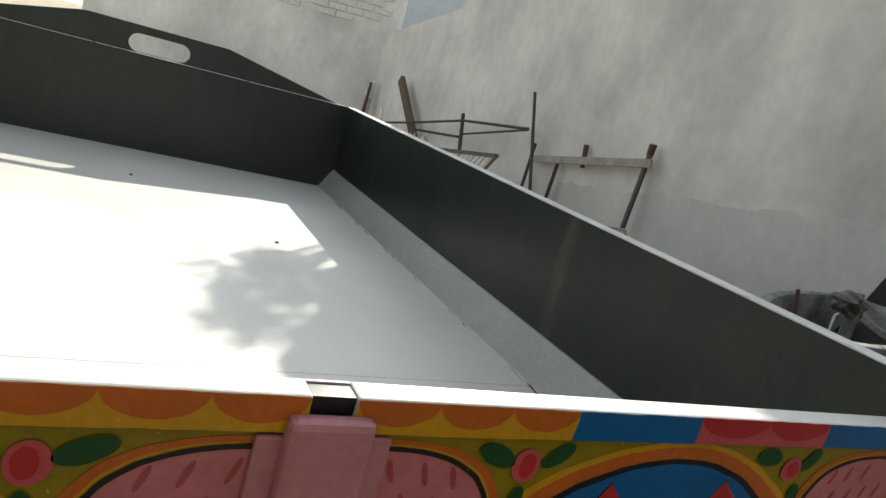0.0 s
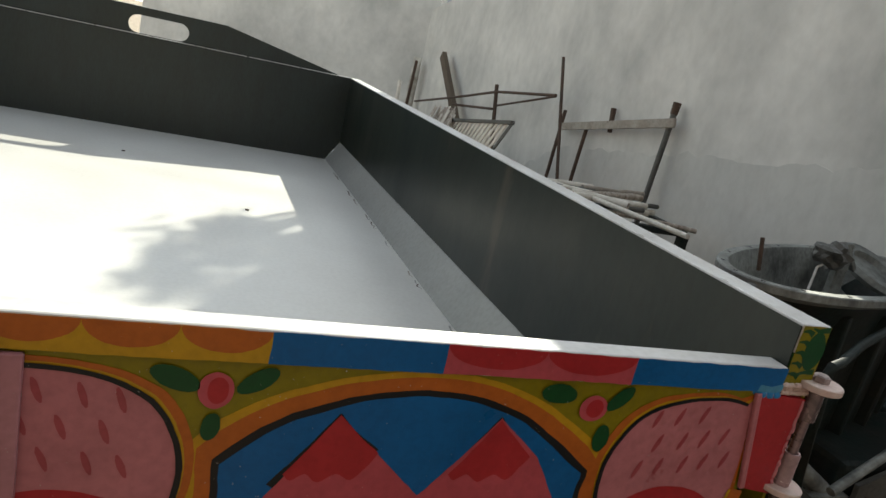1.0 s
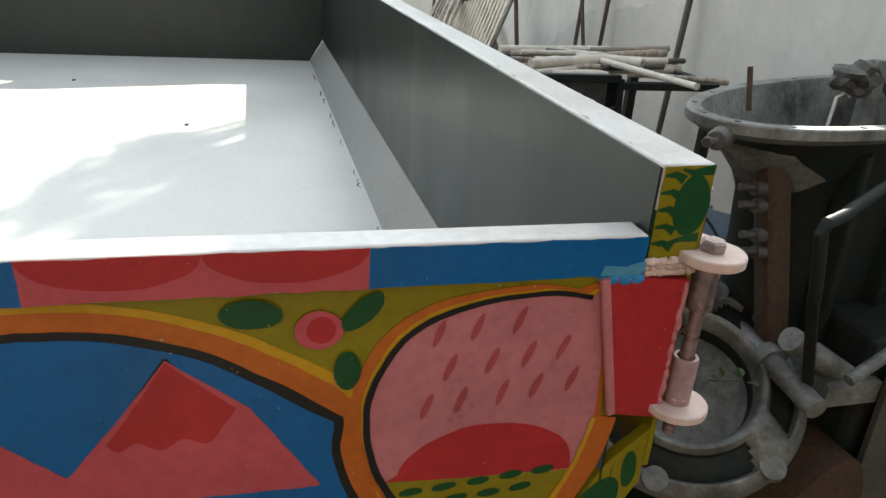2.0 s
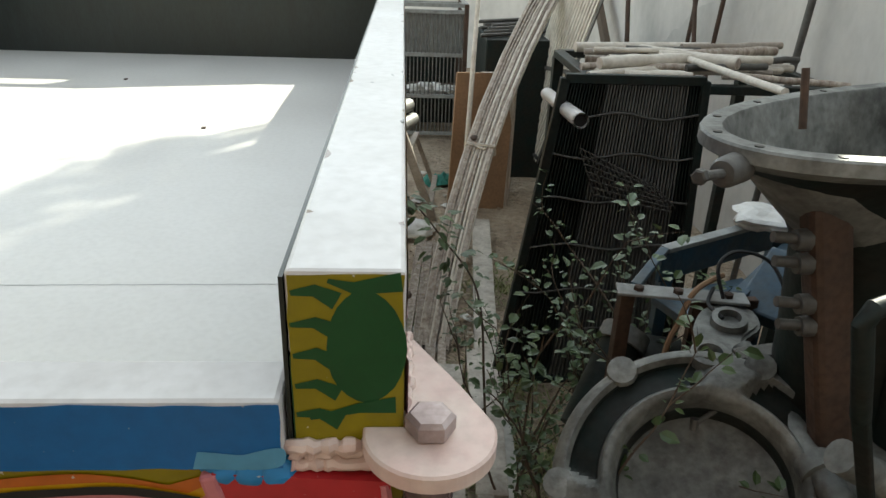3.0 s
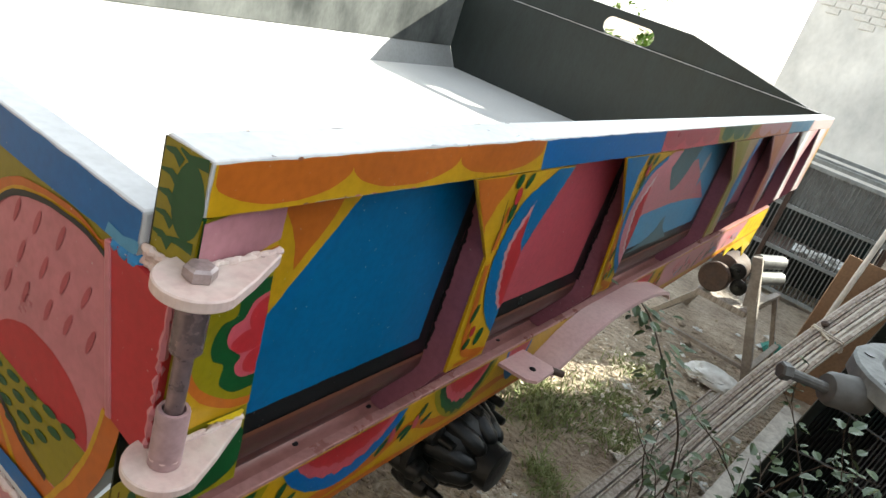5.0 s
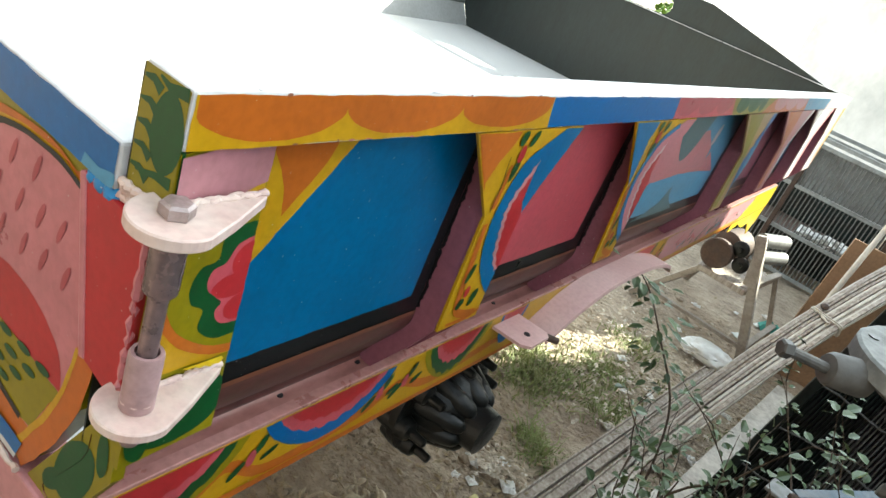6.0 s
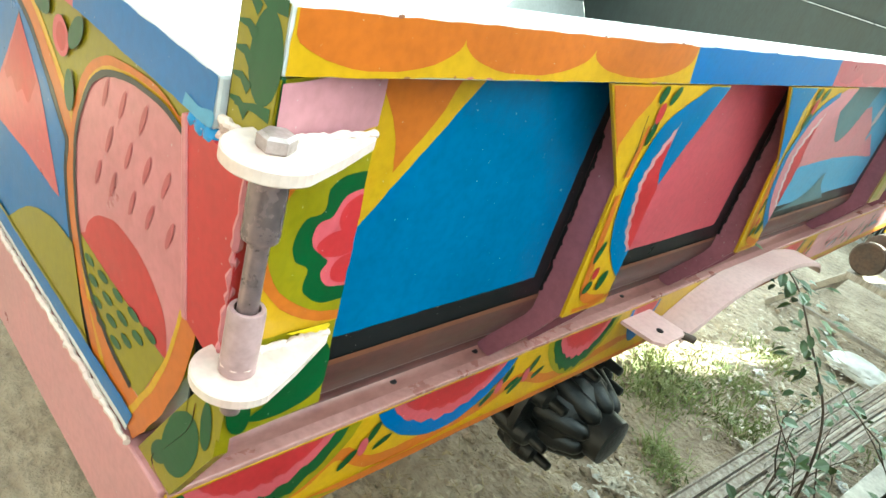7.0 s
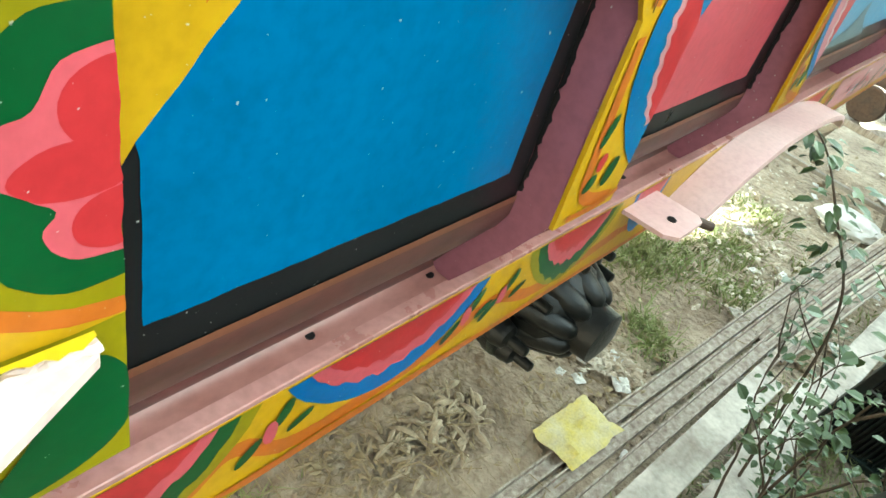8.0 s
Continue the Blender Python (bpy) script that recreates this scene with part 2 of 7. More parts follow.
def bar(bm, a, b, w, h, up=(0, 0, 1), bevel=0.0):
    """A rectangular bar from a to b, w wide, h thick."""
    a, b = Vector(a), Vector(b)
    z = (b - a).normalized()
    x = z.cross(Vector(up))
    x = Vector((1, 0, 0)) if x.length < 1e-4 else x.normalized()
    y = z.cross(x)
    t = bmesh.new()
    L = (b - a).length
    box(t, -w / 2, w / 2, -h / 2, h / 2, -L / 2, L / 2, bevel)
    m = Matrix((x, y, z)).transposed().to_4x4()
    return merge(bm, t, Matrix.Translation((a + b) / 2) @ m)


def lathe(bm, profile, at, axis, n=32):
    """Turns (radius, height) pairs about an axis."""
    t = bmesh.new()
    rings = []
    for r, h in profile:
        rings.append([t.verts.new((r * math.cos(2 * math.pi * k / n), r * math.sin(2 * math.pi * k / n), h)) for k in range(n)])
    for p, q in zip(rings, rings[1:]):
        for k in range(n):
            t.faces.new((p[k], p[(k + 1) % n], q[(k + 1) % n], q[k]))
    for ring in (rings[0], rings[-1]):
        t.faces.new(ring)
    bmesh.ops.recalc_face_normals(t, faces=t.faces[:])
    q = Vector(axis).to_track_quat("Z", "Y").to_matrix().to_4x4()
    return merge(bm, t, Matrix.Translation(at) @ q)


def slab(bm, pts, o, u, v, thick):
    """An outline in the plane o + a*u + b*v, given thickness behind it (along -u x v)."""
    o, u, v = Vector(o), Vector(u), Vector(v)
    n = u.cross(v).normalized()
    t = bmesh.new()
    f = t.faces.new([t.verts.new(o + a * u + b * v) for a, b in pts])
    t.normal_update()
    if f.normal.dot(n) < 0:
        f.normal_flip()
    ex = bmesh.ops.extrude_face_region(t, geom=[f])
    moved = [g for g in ex["geom"] if isinstance(g, bmesh.types.BMVert)]
    bmesh.ops.translate(t, verts=moved, vec=-n * thick)
    bmesh.ops.recalc_face_normals(t, faces=t.faces[:])
    big = [g for g in t.faces if len(g.verts) > 4]
    if big:
        bmesh.ops.triangulate(t, faces=big)
    return merge(bm, t)


def sheet(bm, pts, o, u, v):
    """A flat outline, filled."""
    o, u, v = Vector(o), Vector(u), Vector(v)
    t = bmesh.new()
    f = t.faces.new([t.verts.new(o + a * u + b * v) for a, b in pts])
    t.normal_update()
    if f.normal.dot(u.cross(v)) < 0:
        f.normal_flip()
    bmesh.ops.triangulate(t, faces=t.faces[:])
    return merge(bm, t)


def brushed(pts, amount=0.0012):
    """An outline cut into short steps with a hand's unsteadiness."""
    out = []
    for k, p in enumerate(pts):
        q = pts[(k + 1) % len(pts)]
        n = max(1, int(math.hypot(q[0] - p[0], q[1] - p[1]) / 0.009))
        for i in range(n):
            a, b = p[0] + (q[0] - p[0]) * i / n, p[1] + (q[1] - p[1]) * i / n
            w = noise.noise_vector((a * 42, b * 42, 1.7)) + noise.noise_vector((a * 130, b * 130, 5.1)) * 0.5
            out.append((a + w.x * amount, b + w.y * amount))
    return out


def ellipse(cx, cy, a, b, n=28, start=0, end=360, tilt=0):
    c, s = math.cos(radians(tilt)), math.sin(radians(tilt))
    out = []
    full = end - start >= 360
    for k in range(n if full else n + 1):
        w = radians(start + (end - start) * k / n)
        p, q = a * math.cos(w), b * math.sin(w)
        out.append((cx + p * c - q * s, cy + p * s + q * c))
    return out


def ribbon(pts, w0, w1=None):
    """The outline of a brush stroke along pts."""
    w1 = w0 if w1 is None else w1
    left, right = [], []
    for k, p in enumerate(pts):
        a, b = Vector(pts[max(0, k - 1)]), Vector(pts[min(len(pts) - 1, k + 1)])
        d = (b - a).normalized()
        w = w0 + (w1 - w0) * k / (len(pts) - 1)
        n = Vector((-d.y, d.x)) * w / 2
        left.append((p[0] + n.x, p[1] + n.y))
        right.append((p[0] - n.x, p[1] - n.y))
    return left + right[::-1]


def curve(pts, n=6):
    """A smooth line through a few points."""
    P = [Vector(p) for p in pts]
    out = []
    for i in range(len(P) - 1):
        a, b, c, d = P[max(0, i - 1)], P[i], P[i + 1], P[min(len(P) - 1, i + 2)]
        for k in range(n):
            t = k / n
            q = 0.5 * ((2 * b) + (c - a) * t + (2 * a - 5 * b + 4 * c - d) * t * t + (3 * b - a - 3 * c + d) * t ** 3)
            out.append(tuple(q))
    return out + [tuple(P[-1])]


LAYER = 0.00018


class Paint:
    """Paint motifs on one flat plate; each later stroke lies a coat above the one before."""

    def __init__(self, parent, o, u, v):
        self.parent, self.o, self.u, self.v, self.coat = parent, Vector(o), Vector(u), Vector(v), 0
        self.n = self.u.cross(self.v).normalized()

    def shape(self, name, pts, material, coat=None):
        return self.shapes(name, [pts], material, coat)

    def shapes(self, name, outlines, material, coat=None):
        self.coat = self.coat + 1 if coat is None else coat
        for k, pts in enumerate(outlines):
            bm = bmesh.new()
            sheet(bm, brushed(pts), self.o + self.n * (LAYER * self.coat + 0.00001 * k), self.u, self.v)
            part(name, bm, material, self.parent)


# ---- ground, walls ----
def ground():
    bm = bmesh.new()
    xs = sorted({*np.linspace(-4, 4, 81).round(3), *np.linspace(-60, 60, 25).round(3)})
    ys = sorted({*np.linspace(-3, 8, 111).round(3), *np.linspace(-60, 80, 29).round(3)})
    grid = []
    for y in ys:
        row = []
        for x in xs:
            z = 0.03 * noise.noise((x * 1.3, y * 1.3, 0.0)) + 0.018 * noise.noise((x * 5, y * 5, 3.0))
            z += 0.10 * math.exp(-((x + 0.75) ** 2 + (y - 1.1) ** 2) / 0.25)
            row.append(bm.verts.new((x, y, z)))
        grid.append(row)
    for a, b in zip(grid, grid[1:]):
        for k in range(len(xs) - 1):
            bm.faces.new((a[k], a[k + 1], b[k + 1], b[k]))
    return tagged(mesh_object("ground", bm, DIRT, True), "dry trodden earth yard scattered with litter", "ground", kind="structure")


ground()

RIGHT_X = 1.84


def walls():
    bm = bmesh.new()
    # Steps above the view are set to cut the sun off bed and ground.
    top = [(-2.65, 2.0), (1.1, 2.05), (1.2, 2.75), (3.0, 2.8), (3.1, 4.1), (3.6, 4.2), (5.3, 4.3), (5.45, 3.6), (5.62, 3.05), (6.12, 3.0), (6.25, 2.562), (8.45, 2.185)]
    slab(bm, [(-2.65, -0.1), (8.45, -0.1), *top[::-1]], (RIGHT_X + 0.22, 0, 0), (0, 1, 0), (0, 0, 1), 0.22)
    east = tagged(mesh_object("wall_east", bm, PLASTER), "tall grey cement-plastered yard wall with a darker lower coat", "wall", kind="structure")
    # rougher, darker coat on the lower wall with a ragged upper edge
    edge = []
    for k in range(150):
        y = -2.39 + k * 0.052
        z = min(1.70, 1.30 + 0.155 * (3.9 - y)) - max(0.0, y - 4.2) * 0.35
        edge.append((y, z + 0.03 * noise.noise((y * 2.1, 4.0, 0.0)) + 0.035 * noise.noise((y * 9.0, 7.0, 0.0))))
    bm = bmesh.new()
    slab(bm, [(-2.39, -0.09), (edge[-1][0], -0.09), *edge[::-1]], (RIGHT_X + 0.0005, 0, 0), (0, 1, 0), (0, 0, 1), 0.0035)
    part("lower_coat", bm, DAMP_PLASTER, east, "darker green-grey cement coat")
    # the far wall runs askew from the corner
    a, b = Vector((RIGHT_X, 8.25, 0)), Vector((-1.72, 10.6, 0))
    u = (b - a).normalized()
    L = (b - a).length
    bm = bmesh.new()
    slab(bm, [(-0.1, -0.1), (L - 0.12, -0.1), (L - 0.12, 3.4), (-0.1, 3.4)], a + u.cross(Vector((0, 0, 1))) * 0.23, u, (0, 0, 1), 0.23)
    w = tagged(mesh_object("wall_north", bm, PLASTER), "grey plastered yard wall with bare brick courses above", "wall", kind="structure")
    # unseen dark walls added behind the camera to cut skylight and bounce
    bm = bmesh.new()
    box(bm, -3.75, RIGHT_X, -2.65, -2.4, -0.1, 6.0)
    tagged(mesh_object("wall_south", bm, BLOCKER_DARK), "unseen dark wall added to block skylight", "wall", kind="structure")
    bm = bmesh.new()
    slab(bm, [(-2.4, -0.1), (3.4, -0.1), (3.4, 1.5), (1.2, 1.5), (1.2, 4.0), (-2.4, 4.0)], (-3.75, 0, 0), (0, 1, 0), (0, 0, 1), 0.25)
    tagged(mesh_object("wall_west", bm, BLOCKER_DARK), "unseen dark wall added to block skylight", "wall", kind="structure")
    bm = bmesh.new()
    # Out-of-view height, added to keep the sun off the trestle's ground.
    slab(bm, [(0, -0.1), (9, -0.1), (9, 7.6), (0, 7.6)], (2.6, 15.5, 0), Vector((0.85, -0.52, 0)), (0, 0, 1), 0.3)
    tagged(mesh_object("backdrop_house", bm, HOUSE), "blue-grey wall of a house beyond the yard", "house", kind="structure")
    return a, b, u, L, w


WA, WB, WU, WL, wall_north = walls()


# ---- trailer ----
W = 2.07                      # overall width; the right face is at x = 0, the left at x = -W
LEN, TOP, RIM, FACE = 3.24, 1.5, 0.052, 0.043
FLOOR_Z, FILLET_Z, LEDGE, KNEE, LOW = 1.04, 1.147, 1.044, 1.164, 0.065
trailer = thing("trailer", (-W / 2, LEN / 2, 0), "farm trailer painted with bright folk motifs, standing without wheels", "trailer")
FLARES = [(0.348, 0.442, 0.534, 0.604), (0.795, 0.935, 1.013, 1.102), (1.514, 1.700, 1.795, 1.841), (1.992, 2.225, 2.325, 2.443), (2.515, 2.695, 2.80, 2.90), (2.957, 3.075, 3.235, 3.235)]
WAISTS = [(0.438, 0.531), (0.900, 1.006), (1.690, 1.785), (2.190, 2.32), (2.665, 2.79), (3.05, 3.235)]


BRIGHT_YELLOW = enamel("bright yellow enamel", (0.80, 0.56, 0.02))
ROSE_PINK = enamel("soft rose enamel", (0.60, 0.21, 0.23))
SEED = enamel("dull red enamel", (0.46, 0.085, 0.10))
POST_PINK = enamel("mauve-pink enamel", (0.56, 0.25, 0.28))
MAUVE_BROWN = enamel("brown orange enamel", (0.36, 0.15, 0.09))
PALE_PINK = enamel("chalky pale pink enamel", (0.66, 0.50, 0.48))
PALE_OCHRE = enamel("faded ochre enamel", (0.48, 0.30, 0.13))
WELD_BLUE = enamel("thick bright blue enamel", (0.03, 0.25, 0.55))
TEAL_GREY = enamel("dull teal grey enamel", (0.10, 0.19, 0.21))
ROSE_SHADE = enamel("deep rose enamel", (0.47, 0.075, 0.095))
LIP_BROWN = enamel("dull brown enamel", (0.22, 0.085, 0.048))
# Mid and dark ledge tones: maroon paint with the fold's shade mixed in.
FOLD_SHADED = surface("rose-brown ledge tone with shade", (0.32, 0.145, 0.125), 0.32, vary=0.3, scale=11, fine=100, bump=0.08, other=(0.22, 0.085, 0.07), stretch=(1, 0.6, 1), depth=0.001)
SMEARED_SHADED = surface("smeared maroon enamel, shade-darkened", (0.115, 0.034, 0.028), 0.45, vary=0.35, scale=13, fine=90, bump=0.08, other=(0.06, 0.028, 0.025), stretch=(1.5, 0.8, 1.5), depth=0.001)


def bed():
    bm = bmesh.new()
    box(bm, -W + 0.116, -0.116, 0.045, LEN, FLOOR_Z - 0.006, FLOOR_Z)
    part("floor_plate", bm, BED, trailer, "pale grey painted steel bed")
    for x in np.linspace(-W + 0.3, -0.3, 4):
        bm = bmesh.new()
        box(bm, x - 0.04, x + 0.04, 0.06, LEN - 0.02, 0.93, FLOOR_Z - 0.008, 0.004)
        part("bearer", bm, IRON, trailer)
    for k, (x, y) in enumerate([(-0.62, 1.9), (-1.1, 2.6)]):
        bm = bmesh.new()
        box(bm, x, x + 0.012, y, y + 0.012, FLOOR_Z, FLOOR_Z + 0.004)
        part("chip", bm, RUST, trailer)


def side(s):
    """A side of the trailer: s = 1 on the right, -1 on the left (mirrored)."""
    X = lambda d: -d if s > 0 else -W + d      # d: depth behind the outer face
    def bx(bm, d0, d1, *rest):
        return box(bm, min(X(d0), X(d1)), max(X(d0), X(d1)), *rest)
    bm = bmesh.new()
    bx(bm, 0, RIM, 0.0, LEN, TOP - FACE, TOP, 0.0025)
    rail = part("top_rail", bm, WHITE, trailer, "white-topped square steel rail")
    bm = bmesh.new()
    bx(bm, 0.046, 0.0515, 0.02, LEN, FILLET_Z, TOP - FACE - 0.0005)
    bx(bm, 0.0525, 0.0545, 0.001, LEN - 0.036, FILLET_Z, TOP - 0.0035)
    part("side_plate", bm, SIDE_SHADED if s > 0 else LEFT_PRIMER, trailer, "primed steel side plate darkened for shade, rust and reflection streaks" if s > 0 else "cloudy grey primed steel side plate")
    bm = bmesh.new()
    o = Vector((X(0.049), 0, FILLET_Z))
    e = Vector((X(0.118), 0, FLOOR_Z))
    d = (e - o)
    n = Vector((d.z, 0, -d.x)).normalized() * 0.004 * (-s)
    vs = [o, e, e + n, o + n]
    for a, b in zip(vs, vs[1:] + vs[:1]):
        q = [bm.verts.new((p.x, y, p.z)) for p, y in ((a, 0.045), (b, 0.045), (b, LEN), (a, LEN))]
        bm.faces.new(q)
    bmesh.ops.recalc_face_normals(bm, faces=bm.faces[:])
    part("corner_fillet", bm, FILLET_PAINT, trailer, "sloped grey fillet plate along the bed")
    # ledge and lower rail; ledge tones step darker inward, shade put into the paint
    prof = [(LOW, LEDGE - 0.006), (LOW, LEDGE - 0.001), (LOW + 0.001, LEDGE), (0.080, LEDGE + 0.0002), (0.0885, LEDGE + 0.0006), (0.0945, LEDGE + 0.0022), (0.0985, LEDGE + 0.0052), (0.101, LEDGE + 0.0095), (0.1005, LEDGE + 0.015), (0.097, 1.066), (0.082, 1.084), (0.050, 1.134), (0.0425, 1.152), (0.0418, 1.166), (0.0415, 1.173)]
    for name, cut, m, label in (("ledge", prof[:4], LEDGE_PAINT, "pink-washed steel ledge"), ("ledge_fold", prof[3:7], FOLD_SHADED, "fold of the ledge with bolt holes, shade put into its rose-brown"), ("skirt_strip", prof[6:-1], SMEARED_SHADED, "maroon strip curving up under the panels, darkened for shade"), ("skirt_lip", prof[-2:], LIP_BROWN, "brown orange brushed lip under the panels")):
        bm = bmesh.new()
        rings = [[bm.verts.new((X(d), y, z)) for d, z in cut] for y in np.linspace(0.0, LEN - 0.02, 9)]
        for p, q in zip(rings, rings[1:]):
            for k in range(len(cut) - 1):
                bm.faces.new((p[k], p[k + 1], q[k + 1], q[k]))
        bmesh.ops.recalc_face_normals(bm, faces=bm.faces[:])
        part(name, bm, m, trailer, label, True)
    bm = bmesh.new()
    bx(bm, LOW, LOW + 0.006, 0.0, LEN - 0.02, LEDGE - 0.112, LEDGE - 0.0065, 0.001)
    low = part("lower_rail", bm, YELLOW, trailer, "yellow lower rail with painted flowers")
    bm = bmesh.new()
    bx(bm, LOW + 0.0005, LOW + 0.055, 0.0, LEN - 0.02, LEDGE - 0.118, LEDGE - 0.1125, 0.001)
    part("rail_flange", bm, ORANGE, trailer)
    # Black discs stand for the shade inside the bolt holes.
    for y in (0.288, 0.4315, 0.80):
        bm = bmesh.new()
        lathe(bm, [(0.0045, 0), (0.0045, 0.0012)], (X(0.093), y, LEDGE + 0.0014), (0, 0, 1), 12)
        part("bolt_hole", bm, BLACK, trailer)
    return rail, low


def side_art(rail, low):
    """Painted motifs on the right face. Plane coordinates: (y, z)."""
    U, V = (0, 1, 0), (0, 0, 1)
    p = Paint(rail, (0.0003, 0, 0), U, V)
    z0, z1 = TOP - FACE + 0.0015, TOP - 0.002
    # each band starts at (top, bottom): the joints were brushed at a slant
    starts = [(0.002, 0.002), (0.483, 0.495), (0.940, 0.955), (1.300, 1.345), (1.72, 1.62), (2.185, 2.215), (2.65, 2.62), (LEN - 0.002, LEN - 0.002)]
    tones = [YELLOW, BLUE, ROSE, OLIVE, ORANGE, LIGHT_BLUE, PALE_PINK]
    for (a, c), (b, d), m in zip(starts, starts[1:], tones):
        p.shape("painted_band", [(c, z0), (d, z0), (b, z1), (a, z1)], m, 1)
    scallops = [((0.004, 0.141), (0.141, 0.301), (0.301, 0.482), ORANGE), ((0.945, 1.07), (1.07, 1.19), (1.19, 1.30), ROSE_SHADE), ((1.345, 1.45), (1.45, 1.56), (1.56, 1.62), GREEN), ((1.73, 1.88), (1.88, 2.03), (2.03, 2.18), PINK)]
    for *spans, m in scallops:
        for a, b in spans:
            p.shape("painted_scallop", [(a, z1)] + ellipse((a + b) / 2, TOP - 0.013, (b - a) / 2, FACE * 0.56, 18, 180, 360) + [(b, z1)], m, 2)
    # rear end of the rail, green with olive leaves
    bm = bmesh.new()
    box(bm, -RIM, -0.0008, 0.001, 0.0045, 1.408, TOP - FACE, 0.0008)
    cap = part("end_cap", bm, GREEN, trailer, "green painted rail end with olive leaves")
    q = Paint(cap, (-RIM, -0.0004, 0), (1, 0, 0), V)
    q.shape("painted_ground", [(0.001, 1.409), (0.051, 1.409), (0.051, 1.4985), (0.001, 1.4985)], OLIVE)
    q.shape("painted_leaf", ellipse(0.0345, 1.462, 0.0178, 0.029, 24), GREEN)
    q.shapes("painted_stripe", [ribbon([(0.002, 1.49 - 0.016 * k), (0.012, 1.4915 - 0.016 * k), (0.022, 1.486 - 0.016 * k)], 0.0025, 0.009) for k in range(5)] + [ribbon([(0.050, 1.4955), (0.03, 1.492), (0.018, 1.496)], 0.009, 0.002), ribbon([(0.048, 1.432), (0.03, 1.430), (0.008, 1.424)], 0.009, 0.002)], GREEN)
    # corner plate
    bm = bmesh.new()
    slab(bm, [(0.0, KNEE + 0.004), (0.045, 1.171), (0.090, 1.1735), (0.088, 1.22), (0.086, 1.27), (0.084, 1.32), (0.082, 1.37), (0.080, 1.42), (0.0775, 1.467), (0.039, 1.461), (0.0, 1.4555)], (-0.0005, 0, 0), U, V, 0.006)
    plate = part("corner_plate", bm, OLIVE, trailer, "olive corner plate painted with a rose")
    p = Paint(plate, (0.0, 0, 0), U, V)
    def cut(pts):
        out = []
        for a, b in pts:
            b = min(max(b, KNEE + 0.011), 1.4545 + 0.15 * min(max(a, 0.0), 0.08))
            out.append((min(max(a, 0.0008), 0.0777 + (1.4555 - b) * 0.0416), b))
        return out
    p.shape("painted_field", cut([(0.0, 1.262), (0.1, 1.262), (0.1, 1.431), (0.0, 1.416)]), YELLOW)
    p.shape("painted_ring", cut(ellipse(0.0, 1.375, 0.024, 0.045, 24)), ORANGE)
    p.shape("painted_ring", cut(ellipse(0.092, 1.342, 0.088, 0.079, 40)), ORANGE)
    p.shape("painted_ring", cut(ellipse(0.092, 1.345, 0.081, 0.073, 40)), OLIVE)
    p.shape("painted_flower", cut(curve([(0.1, 1.392), (0.080, 1.392), (0.062, 1.391), (0.051, 1.380), (0.050, 1.364), (0.037, 1.360), (0.030, 1.342), (0.035, 1.326), (0.047, 1.317), (0.045, 1.300), (0.060, 1.286), (0.080, 1.283), (0.1, 1.284)], 4)), GREEN)
    p.shape("painted_flower", cut(curve([(0.1, 1.378), (0.082, 1.378), (0.066, 1.374), (0.058, 1.359), (0.047, 1.354), (0.045, 1.341), (0.051, 1.331), (0.063, 1.321), (0.058, 1.312), (0.066, 1.300), (0.082, 1.296), (0.1, 1.296)], 4)), ROSE)
    p.shapes("painted_petal", [cut(ellipse(0.082, 1.357, 0.018, 0.017)), cut(ellipse(0.071, 1.335, 0.021, 0.011)), cut(ellipse(0.083, 1.312, 0.016, 0.013))], RED)
    p.shape("painted_leaf", cut(curve([(0.062, 1.25), (0.078, 1.244), (0.088, 1.228), (0.089, 1.20), (0.072, 1.184), (0.044, 1.178), (0.020, 1.184), (0.036, 1.196), (0.050, 1.214), (0.062, 1.25)], 4)[:-1]), GREEN)
    p.shape("painted_leaf", ellipse(0.012, 1.192, 0.010, 0.02, 24, tilt=10), GREEN)
    p.shape("painted_field", cut([(0.0, 1.406), (0.04, 1.414), (0.1, 1.426), (0.1, 1.47), (0.05, 1.47), (0.0, 1.4552)]), POST_PINK)
    # the plate was hammered in along its upper front corner
    for ob in [plate, *plate.children]:
        bm = bmesh.new()
        bm.from_mesh(ob.data)
        for axis, lo, hi in ((1, 0.0, 0.092), (2, 1.165, 1.468)):
            normal = Vector((0, 1, 0) if axis == 1 else (0, 0, 1))
            at = lo + 0.010
            while at < hi:
                bmesh.ops.bisect_plane(bm, geom=bm.verts[:] + bm.edges[:] + bm.faces[:], dist=1e-6, plane_co=normal * at, plane_no=normal)
                at += 0.010
        bm.to_mesh(ob.data)
        bm.free()
        for v in ob.data.vertices:
            x, y, z = v.co
            w = min(max((z - 1.168) / 0.288, 0.0), 1.0) * min(max(y / 0.08, 0.0), 1.1)
            v.co = (x - 0.027 * w, y * (1 + 0.32 * min(max((z - 1.168) / 0.288, 0.0), 1.0)), z - (1.585 - z) * 0.082 * w)
    # recessed panels between the posts
    fields = [(0.086, 0.449, PANEL_BLUE), (0.53, 0.930, ROSE), (1.006, 1.700, LIGHT_BLUE), (1.79, 2.225, MAUVE), (2.32, 2.695, BLUE), (2.80, 3.078, RED)]
    for k, (a, b, m) in enumerate(fields):
        bm = bmesh.new()
        box(bm, -0.0455, -0.043, a, b, 1.1725, TOP - FACE - 0.001)
        panel = part("recessed_panel", bm, BLACK, trailer)
        p = Paint(panel, (-0.0428, 0, 0), U, V)
        t = TOP - FACE - 0.002
        p.shape("painted_field", [(a + (0.034 if k == 0 else 0.012), 1.199), (b - 0.031, 1.2005), (b - 0.030, 1.28), (b - 0.026, 1.35), (b - 0.018, t), (a + 0.002, t), (a + (0.034 if k == 0 else 0.012), 1.30)], m)
